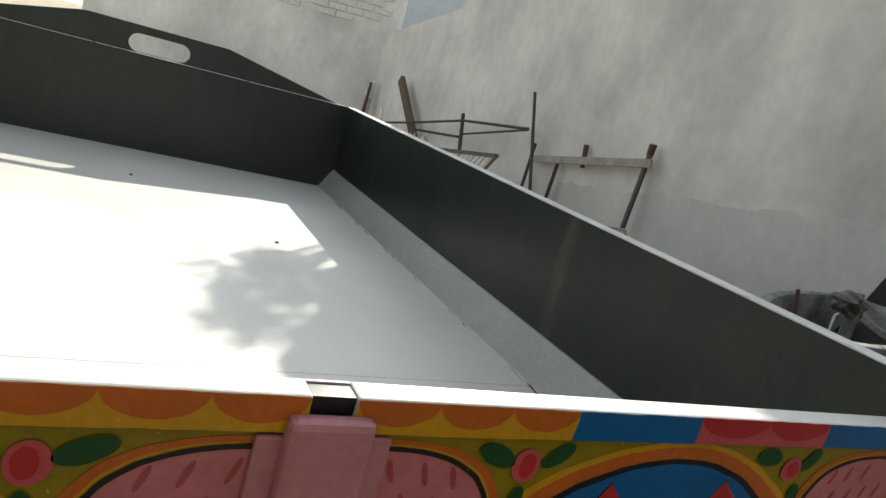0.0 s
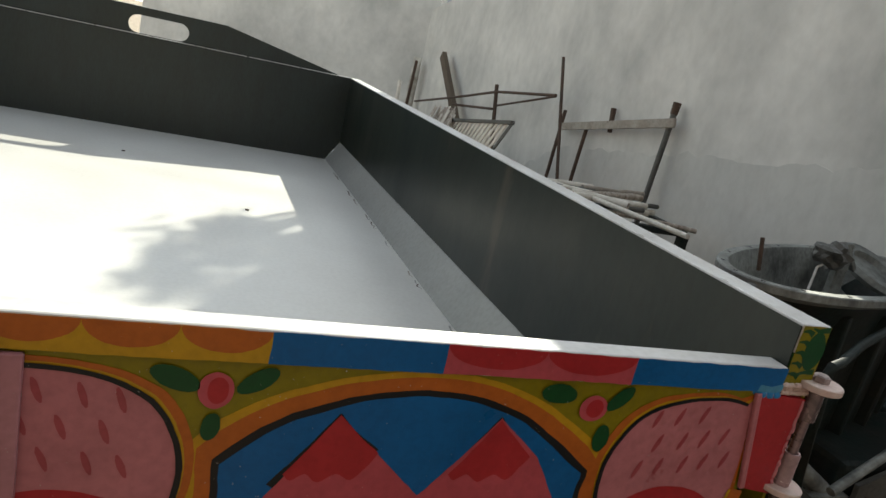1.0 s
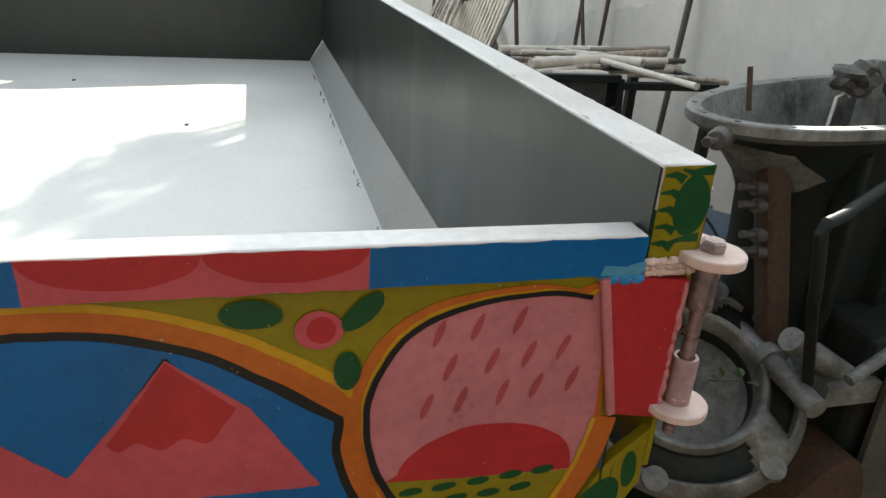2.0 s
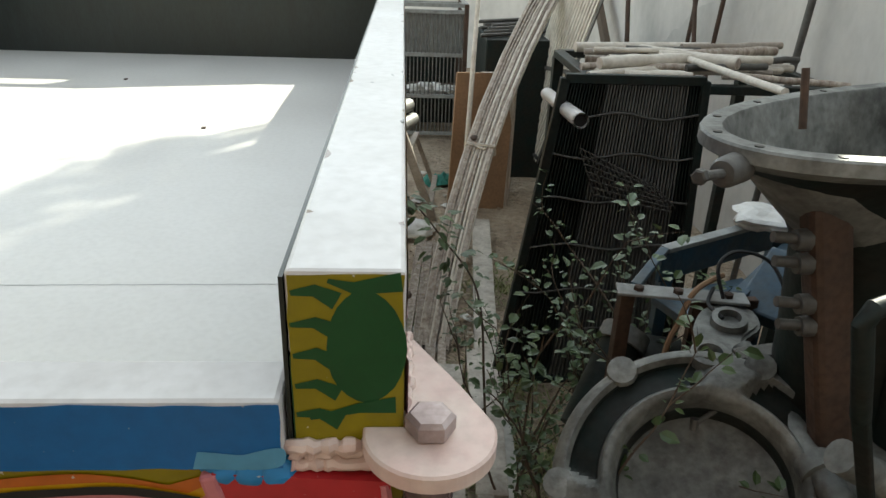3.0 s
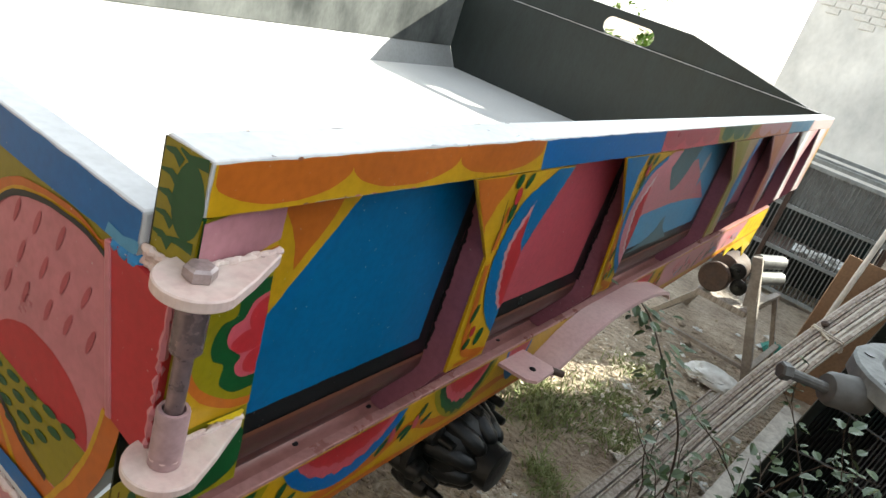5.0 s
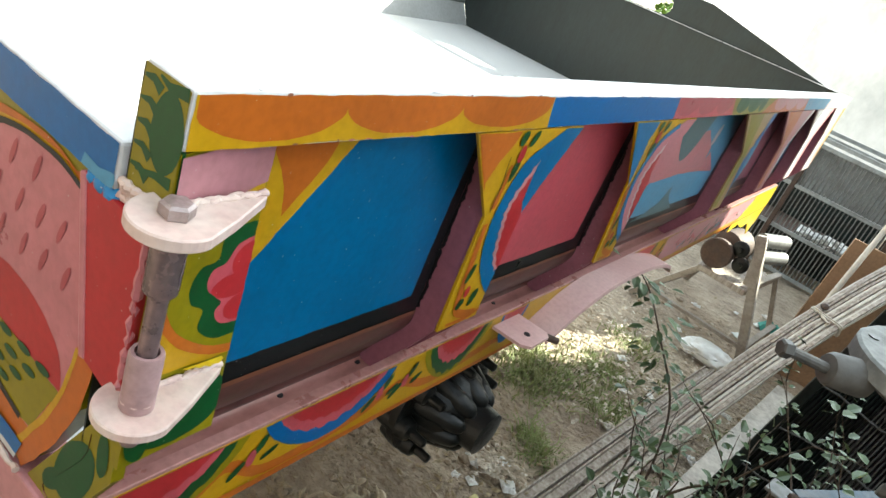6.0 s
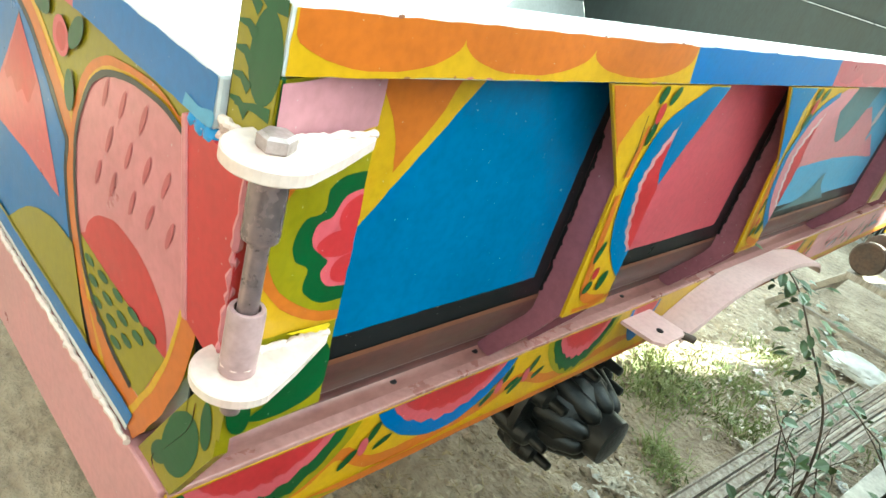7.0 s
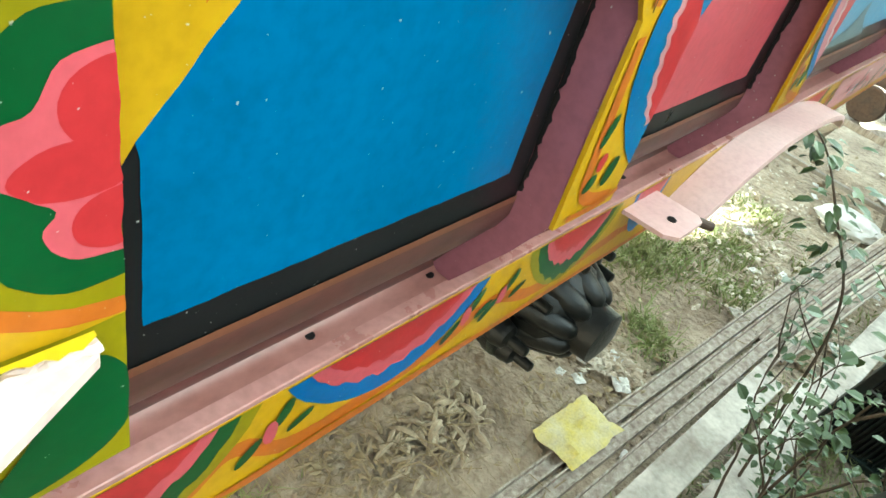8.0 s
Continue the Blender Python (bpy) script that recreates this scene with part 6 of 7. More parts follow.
def boards():
    # plywood sheet and a thin pole behind the bundle
    e = thing("plywood_sheet", (0.4, 3.7, 0), "brown plywood sheet leaning behind a timber bundle", "plywood")
    bm = bmesh.new()
    slab(bm, [(0, 0), (0.40, 0), (0.40, 0.86), (0, 0.885)], (0.285, 3.80, -0.02), Vector((0.93, 0.36, 0)), Vector((0.04, 0.10, 1)), 0.014)
    part("board", bm, PLY, e)
    bm = bmesh.new()
    box(bm, 0.50, 0.70, 4.0, 4.3, -0.03, 0.80, 0.01)
    tagged(mesh_object("wooden_crate", bm, RODS), "old wooden crate behind leaning boards", "crate")
    bm = tube(bmesh.new(), (0.34, 3.45, -0.01), (0.44, 4.02, 1.50), 0.016, 0.013, n=10)
    tagged(mesh_object("thin_pole", bm, BARK, True), "thin pale pole leaning on plywood", "pole")
    spec = [((0.130, 0.95), (0.198, 2.06), 0.05, 0.098, 0.02, BOARD), ((0.262, 1.25), (0.292, 2.15), 0.055, 0.05, 0.03, BOARD), ((0.285, 1.35), (0.47, 3.55), 0.06, 0.10, 0.025, BOARD), ((0.30, 0.95), (0.335, 1.75), 0.035, 0.12, 0.02, PLASTIC_BOARD), ((0.155, 1.9), (0.235, 3.2), 0.04, 0.035, 0.02, RODS)]
    for (x0, y0), (x1, y1), z, w, h, m in spec:
        bm = bmesh.new()
        bar(bm, (x0, y0, z), (x1, y1, z + 0.01), w, h, bevel=0.003)
        tagged(mesh_object("plank", bm, m), "weathered grey plank lying on the ground", "plank", "planks on the ground")
    for x0, x1, z in ((-0.098, 0.112, 0.03), (-0.040, 0.158, 0.032), (0.030, 0.205, 0.03)):
        bm = bmesh.new()
        a, b = Vector((x0, 0.85, z)), Vector((x1, 3.3, z + 0.01))
        section = [(-0.021, -0.0025), (0.021, -0.0025), (0.021, 0.024), (0.016, 0.024), (0.016, 0.0025), (-0.016, 0.0025), (-0.016, 0.024), (-0.021, 0.024)]
        rings = [[bm.verts.new(q + Vector((u, 0, w))) for u, w in section] for q in (a, b)]
        for k in range(8):
            bm.faces.new((rings[0][k], rings[0][(k + 1) % 8], rings[1][(k + 1) % 8], rings[1][k]))
        bm.faces.new(rings[0])
        bm.faces.new(rings[1])
        bmesh.ops.recalc_face_normals(bm, faces=bm.faces[:])
        tagged(mesh_object("steel_channel", bm, RODS), "weathered grey channel lying on the ground", "steel channel", "channels on the ground")


PLASTIC_BOARD = surface("dusty pale board", (0.55, 0.53, 0.48), 0.7, vary=0.25, scale=9, fine=60, bump=0.2)


def trestle():
    e = thing("motor_trestle", (-0.05, 3.8, 0), "grey angle-iron trestle carrying an old motor", "trestle")
    legs = [((0.205, 3.72, -0.02), (-0.05, 3.70, 0.69), 0.050), ((-0.52, 3.72, 0.0), (-0.235, 3.70, 0.375), 0.034), ((0.245, 4.25, -0.02), (0.085, 4.15, 0.42), 0.028), ((-0.40, 4.45, -0.02), (-0.26, 4.2, 0.38), 0.034)]
    for a, b, w in legs:
        bm = bmesh.new()
        bar(bm, a, b, w, w * 0.8, up=(0, 1, 0.1), bevel=0.003)
        part("leg", bm, FRAME_WOOD, e)
    rails = [((0.035, 3.70, 0.425), (0.095, 4.16, 0.42), 0.036), ((0.175, 3.71, 0.09), (0.225, 4.2, 0.12), 0.034), ((-0.42, 3.72, 0.085), (0.17, 3.71, 0.083), 0.028), ((-0.26, 4.2, 0.36), (0.09, 4.15, 0.38), 0.028), ((-0.47, 3.74, 0.06), (-0.39, 4.4, 0.06), 0.028)]
    for a, b, w in rails:
        bm = bmesh.new()
        bar(bm, a, b, w, 0.022, bevel=0.003)
        part("rail", bm, FRAME_WOOD, e)
    bm = bmesh.new()
    slab(bm, [(-0.26, 3.685), (0.03, 3.685), (0.09, 4.18), (-0.28, 4.22)], (0, 0, 0.385), (1, 0, 0), (0, 1, 0), 0.035)
    bmesh.ops.bevel(bm, geom=[k for k in bm.edges if len(k.link_faces) == 2 and k.calc_face_angle(0) > 1.0], offset=0.004, segments=1, affect="EDGES")
    part("top_plate", bm, RODS, e, "dusty top plate")
    m = thing("electric_motor", (-0.2, 3.95, 0.42), "rusty old motor with a pulley on a trestle", "motor")
    bm = lathe(bmesh.new(), [(0.05, 0), (0.085, 0.02), (0.09, 0.2), (0.06, 0.22)], (-0.20, 3.80, 0.512), (0.15, 1, 0), 20)
    part("casing", bm, RUST, m, "", True)
    bm = lathe(bmesh.new(), [(0.02, 0), (0.075, 0.004), (0.086, 0.010), (0.086, 0.05), (0.078, 0.056), (0.05, 0.05), (0.02, 0.054)], (-0.205, 3.75, 0.475), (-0.1, -1, 0.1), 24)
    part("pulley", bm, RUST, m, "rusty pulley", True)
    for x, z in ((-0.112, 0.555), (-0.072, 0.475)):
        bm = lathe(bmesh.new(), [(0.012, 0), (0.042, 0.003), (0.046, 0.008), (0.046, 0.024), (0.036, 0.03), (0.014, 0.03), (0.012, 0.05)], (x, 3.76, z), (-0.05, -1, 0.05), 18)
        part("small_wheel", bm, GREASE, m, "small black wheel", True)
    for k, z in enumerate((0.565, 0.652)):
        p = thing("roller_pipe", (0.05, 3.95, z), "grey pipe roller resting on a trestle", "pipe", "pipes on the trestle")
        bm = tube(bmesh.new(), (-0.02 - 0.03 * k, 3.76, z), (0.07 - 0.03 * k, 3.98, z - 0.006), 0.040, n=20)
        part("tube", bm, SLAT, p, "", True)
    bm = bmesh.new()
    slab(bm, [(-0.005, 0.415), (0.062, 0.42), (0.005, 0.62), (-0.022, 0.69), (-0.058, 0.69)], (0, 3.675, 0), (1, 0, 0), (0, 0, 1), 0.012)
    part("gusset", bm, FRAME_WOOD, e)


def cage():
    e = thing("iron_cage", (0.1, 5.6, 0), "rusty iron cage of thin upright bars", "cage")
    x0, x1, y0, y1, z1 = -0.95, 0.50, 5.5, 6.2, 1.09
    for a, b in (((x0, y0), (x0, y0)), ((x1, y0), (x1, y0)), ((x0, y1), (x0, y1)), ((x1, y1), (x1, y1)), ((-0.25, y0), (-0.25, y0))):
        bm = bmesh.new()
        bar(bm, (*a, -0.03), (*b, z1), 0.035, 0.035, up=(0, 1, 0), bevel=0.003)
        part("post", bm, RUST, e)
    for z in (0.06, 0.37, 0.70, z1 - 0.01, z1 - 0.06):
        for a, b in (((x0, y0), (x1, y0)), ((x1, y0), (x1, y1)), ((x0, y1), (x1, y1))):
            bm = bmesh.new()
            bar(bm, (*a, z), (*b, z), 0.02, 0.03, bevel=0.002)
            part("rail", bm, FADED_GREY, e)
    n = 48
    for k in range(n):
        x = x0 + (x1 - x0) * (k + 0.5) / n
        bm = tube(bmesh.new(), (x, y0, 0.05), (x, y0, z1 - 0.06), 0.0055, n=6)
        part("bar", bm, SLAT, e)
    for k in range(20):
        y = y0 + (y1 - y0) * (k + 0.5) / 20
        bm = tube(bmesh.new(), (x1, y, 0.05), (x1, y, z1 - 0.06), 0.005, n=6)
        part("bar", bm, RUST, e)
    bm = bmesh.new()
    box(bm, x0 + 0.02, x1 - 0.02, y0 + 0.04, y1 - 0.04, 0.36, 0.365)
    part("shelf", bm, RUST, e)
    bm = bmesh.new()
    box(bm, x0 + 0.05, x1 - 0.03, y1 - 0.12, y1 - 0.09, 0.0, 0.70)
    part("back_sheet", bm, IRON, e, "dark sheet inside the cage")
    bm = bmesh.new()
    box(bm, x0 + 0.02, x1 - 0.02, y0 + 0.030, y0 + 0.034, 0.71, z1 - 0.07)
    part("upper_sheet", bm, FADED_GREY, e, "weathered grey sheet behind the upper bars")
    for k in range(5):
        t = bmesh.new()
        bmesh.ops.create_icosphere(t, subdivisions=3, radius=0.055 + 0.012 * (k % 3))
        for v in t.verts:
            v.co *= 1 + 0.75 * noise.noise(v.co * 26 + Vector((k * 3.1, 0, 1))) + 0.3 * noise.noise(v.co * 70)
            v.co.z *= 0.6
        t.transform(Matrix.Translation((x1 - 0.10 - 0.10 * k, y0 + 0.10, 0.405)))
        tagged(mesh_object("plastic_bag", t, PLASTIC), "crumpled pale plastic bag on a cage shelf", "plastic bag", "bags on the cage shelf")
    rng = random.Random(21)
    for k in range(10):
        bm = tube(bmesh.new(), (0.52 + 0.03 * k % 0.2, 4.6 + 0.05 * k, 0.98 + 0.016 * (k % 4)), (1.1, 4.8 + 0.05 * k, 1.0 + 0.016 * (k % 4)), 0.013, n=8)
        tagged(mesh_object("grey_pipe", bm, GREY_STEEL, True), "thin grey pipe stacked on scrap", "pipe", "thin pipes stacked on scrap")
    bm = bmesh.new()
    box(bm, 0.56, 1.08, 4.55, 5.2, -0.03, 0.965, 0.01)
    tagged(mesh_object("scrap_chest", bm, IRON), "dark steel chest under a stack of pipes", "chest")


def wall_rack():
    e = thing("post_rack", (1.76, 3.4, 0), "rusty posts and a plank leaning on a plastered wall", "rack")
    P = [((1.66, 2.80, -0.03), (1.785, 2.862, 1.765), 0.018, GREY_STEEL, 0.9), ((1.80, 3.50, 1.48), (1.80, 3.53, 1.64), 0.020, RUST, 1), ((1.66, 3.67, -0.03), (1.785, 3.775, 1.50), 0.014, RUST, 1), ((1.62, 3.93, -0.03), (1.78, 4.137, 1.535), 0.014, RUST, 1)]
    for a, b, r, m, _ in P:
        bm = tube(bmesh.new(), a, b, r * 0.8, r, n=10)
        part("pole", bm, m, e, "", True)
    bm = lathe(bmesh.new(), [(0.022, 0), (0.025, 0.07)], (1.780, 2.860, 1.695), (0.07, 0.035, 1), 12)
    part("sleeve", bm, RUST, e, "", True)
    bm = bmesh.new()
    bar(bm, (1.755, 4.09, 1.415), (1.755, 2.79, 1.652), 0.055, 0.016, up=(1, 0, 0), bevel=0.003)
    part("plank", bm, FRAME_WOOD, e, "grey weathered plank")
    e = thing("scrap_stand", (1.6, 5.4, 0), "rusty bent iron frame leaning at a wall", "iron frame")
    Q = [((1.56, 3.10, -0.03), (1.70, 4.23, 1.905), 0.013), ((1.62, 4.55, -0.03), (1.62, 5.16, 1.58), 0.018), ((1.63, 4.06, 1.628), (1.62, 5.12, 1.525), 0.012), ((1.62, 5.12, 1.525), (1.62, 6.15, 1.345), 0.012), ((1.62, 6.15, 1.345), (1.66, 7.6, 1.12), 0.012), ((1.63, 4.06, 1.62), (1.62, 5.12, 1.40), 0.009), ((1.62, 5.14, 1.372), (1.64, 6.2, 1.27), 0.012), ((1.62, 7.9, -0.03), (1.70, 8.0, 1.58), 0.020)]
    for a, b, r in Q:
        bm = tube(bmesh.new(), a, b, r, n=8)
        part("rod", bm, RUST, e, "", True)
    bm = bmesh.new()
    bar(bm, (1.69, 4.55, -0.03), (1.72, 7.09, 1.72), 0.10, 0.05, up=(1, 0, 0), bevel=0.005)
    tagged(mesh_object("timber_post", bm, TWIG), "brown timber post leaning by a wall", "post")
    bm = bmesh.new()
    bar(bm, (1.70, 7.98, -0.03), (1.73, 8.07, 1.62), 0.10, 0.03, up=(0.6, 0.8, 0), bevel=0.004)
    tagged(mesh_object("pale_board", bm, BOARD), "pale board standing in the corner of the walls", "board")
    g = thing("slatted_gate", (0.9, 3.5, 0), "pale slatted iron gate leaning in the yard", "gate")
    a, b = Vector((1.0, 3.32, 1.43)), Vector((1.0, 4.55, 1.255))
    fall = Vector((-0.05, 1.10, -1.27))
    for f in (0.0, 0.42, 0.97):
        bm = bmesh.new()
        bar(bm, a + fall * f, b + fall * f, 0.03, 0.025, bevel=0.003)
        part("rail", bm, GREY_STEEL, g)
    for k in range(18):
        p = a.lerp(b, k / 17)
        bm = bmesh.new()
        bar(bm, p, p + fall, 0.026, 0.006, up=(1, 0, 0))
        part("slat", bm, BARK if 0 < k < 17 else GREY_STEEL, g)
    bm = bmesh.new()
    slab(bm, [(0, 0), (0.6, 0), (0.45, 1.2), (0.15, 1.25)], (1.60, 1.32, 0.92), Vector((0.15, -0.98, 0)), Vector((0.12, -0.15, 1)), 0.01)
    s = thing("steel_sheet", (1.66, 1.1, 0), "dark steel sheet standing against a wall", "steel sheet")
    part("sheet", bm, IRON, s)
    bm = bmesh.new()
    box(bm, 1.55, 1.82, 0.72, 1.36, -0.03, 0.92, 0.02)
    part("base", bm, IRON, s)
    bm = bmesh.new()
    bar(bm, (1.64, 1.02, 1.42), (1.66, 0.85, 1.45), 0.05, 0.08, bevel=0.01)
    part("bracket", bm, DUSTY, s, "pale dusty bracket")


# ---- growth, litter ----
def leaf_mesh(bm, p, d, n, L, w):
    """One leaf: a folded pointed blade."""
    s = d.cross(n).normalized()
    n = s.cross(d).normalized()
    P = lambda f, g, h=0.0: bm.verts.new(p + d * (L * f) + s * (w * g) + n * (w * h))
    b, t, m0, m1 = P(0, 0), P(1, 0, -0.1), P(0.3, 0), P(0.68, 0, -0.02)
    l0, l1, r0, r1 = P(0.24, 0.42, 0.12), P(0.62, 0.44, 0.1), P(0.24, -0.42, 0.12), P(0.62, -0.44, 0.1)
    for f in ((b, m0, l0), (l0, m0, m1, l1), (l1, m1, t), (b, r0, m0), (r0, r1, m1, m0), (r1, t, m1)):
        bm.faces.new(f)


def shrub():
    rng = random.Random(31)
    e = thing("shrub", (0.33, 1.1, 0), "leafy green shrub with thin twigs growing among planks and scrap", "shrub")
    leaves, wood = bmesh.new(), bmesh.new()
    def branch(p, d, L, r, depth, dens):
        n = max(3, int(L / 0.05))
        q = p.copy()
        for i in range(n):
            d = (d + Vector((rng.uniform(-0.22, 0.22), rng.uniform(-0.22, 0.22), rng.uniform(-0.12, 0.14)))).normalized()
            if q.x < 0.14 and d.x < 0:
                d.x *= -0.4
            nq = q + d * L / n
            tube(wood, q, nq, r * (1 - 0.7 * i / n), r * (1 - 0.7 * (i + 1) / n), n=5, caps=False)
            q = nq
            if i >= n * 0.25 or depth:
                for _ in range(dens):
                    a = Vector((rng.uniform(-1, 1), rng.uniform(-1, 1), rng.uniform(-0.25, 0.55))).normalized()
                    nn = (Vector((0, 0, 1)) + Vector((rng.uniform(-0.5, 0.5), rng.uniform(-0.5, 0.5), 0))).normalized()
                    Lf = rng.uniform(0.014, 0.027) if rng.random() < 0.85 else rng.uniform(0.028, 0.038)
                    leaf_mesh(leaves, q + a * 0.01, a, nn, Lf, Lf * rng.uniform(0.6, 0.78))
            if depth < 2 and i > 1 and rng.random() < 0.36:
                nd = (d + Vector((rng.uniform(-0.9, 0.9), rng.uniform(-0.9, 0.9), rng.uniform(-0.1, 0.4)))).normalized()
                branch(q, nd, L * 0.42, r * 0.55, depth + 1, dens)
    stems = [((0.33, 0.98, 0), (-0.05, -0.05, 1), 0.98, 0.006), ((0.36, 1.02, 0), (0.12, -0.10, 1), 0.95, 0.006), ((0.30, 1.12, 0), (-0.12, 0.02, 1), 0.85, 0.006), ((0.40, 1.15, 0), (0.05, 0.1, 1), 0.85, 0.006), ((0.26, 1.25, 0), (-0.1, 0.1, 1), 0.62, 0.005), ((0.34, 0.9, 0), (0.0, -0.2, 1), 0.80, 0.006), ((0.44, 1.0, 0), (0.16, -0.05, 1), 0.95, 0.005), ((0.38, 1.3, 0), (0.05, 0.15, 1), 0.6, 0.005)]
    stems += [((0.42, 0.9, 0), (0.1, -0.1, 1), 0.8, 0.006), ((0.30, 1.0, 0), (0.0, -0.12, 1), 0.85, 0.006), ((0.44, 1.12, 0), (0.1, 0.08, 1), 0.75, 0.006), ((0.36, 1.08, 0), (-0.06, 0.0, 1), 0.95, 0.006), ((0.50, 1.2, 0), (0.05, 0.1, 1), 0.7, 0.005), ((0.42, 1.4, 0), (0.02, 0.1, 1), 0.6, 0.005)]
    for p, d, L, r in stems:
        branch(Vector(p) + Vector((0.06, 0.10, 0)), Vector(d).normalized(), L * 0.86, r, 0, 3)
    # a long bare shoot with larger leaves
    rng = random.Random(8)
    line = [Vector(p) for p in curve([(0.30, 1.60, -0.02), (0.262, 1.54, 0.35), (0.236, 1.49, 0.60), (0.195, 1.445, 0.76), (0.105, 1.405, 0.90), (0.035, 1.375, 1.00), (-0.02, 1.37, 1.04)], 5)]
    sweep(wood, line, [0.0045 - 0.003 * i / len(line) for i in range(len(line))], 6)
    for i, q in enumerate(line):
        if q.z > 0.45:
            for _ in range(1 if q.z < 0.8 else 5):
                a = Vector((rng.uniform(-1, 1), rng.uniform(-1, 1), rng.uniform(-0.7, 0.2))).normalized()
                Lf = rng.uniform(0.022, 0.042)
                leaf_mesh(leaves, q + a * rng.uniform(0.015, 0.07), a, (Vector((0, 0, 1)) + a * 0.3).normalized(), Lf, Lf * 0.64)
    part("stem_wood", wood, TWIG, e, "thin brown twigs")["kind"] = "stuff"
    part("foliage", leaves, LEAF, e, "small dull green leaves")["kind"] = "stuff"


def grass():
    rng = random.Random(17)
    v, f = [], []
    tufts = [(-0.40, 2.24, 0.16), (-0.32, 2.42, 0.20), (-0.52, 2.45, 0.16), (-0.24, 2.72, 0.18), (-0.12, 1.89, 0.09), (-0.20, 1.95, 0.07), (-0.02, 2.45, 0.16), (0.38, 2.0, 0.25), (0.55, 2.8, 0.25), (0.12, 2.9, 0.12), (0.35, 1.3, 0.3), (-0.25, 3.1, 0.14), (0.45, 1.6, 0.25), (-0.45, 0.55, 0.08)]
    for cx, cy, s in tufts:
        for _ in range(int(2200 * s)):
            x, y = rng.gauss(cx, s * 0.5), rng.gauss(cy, s * 0.5)
            if -0.06 < x < 0.1 and y < 1.6:
                continue
            h, w, a = rng.uniform(0.015, 0.06), rng.uniform(0.002, 0.0045), rng.uniform(0, 6.28)
            lx, ly = rng.gauss(0, 0.045), rng.gauss(0, 0.045)
            n = len(v)
            c, s_ = math.cos(a) * w, math.sin(a) * w
            v += [(x - c, y - s_, -0.01), (x + c, y + s_, -0.01), (x + lx * 0.4 + c * 0.7, y + ly * 0.4 + s_ * 0.7, h * 0.6), (x + lx * 0.4 - c * 0.7, y + ly * 0.4 - s_ * 0.7, h * 0.6), (x + lx, y + ly, h)]
            f += [(n, n + 1, n + 2, n + 3), (n + 3, n + 2, n + 4)]
    me = bpy.data.meshes.new("grass")
    me.from_pydata(v, [], f)
    me.materials.append(GRASS)
    tagged(new("grass", me), "short dry green grass in patches on earth", "grass", kind="stuff")


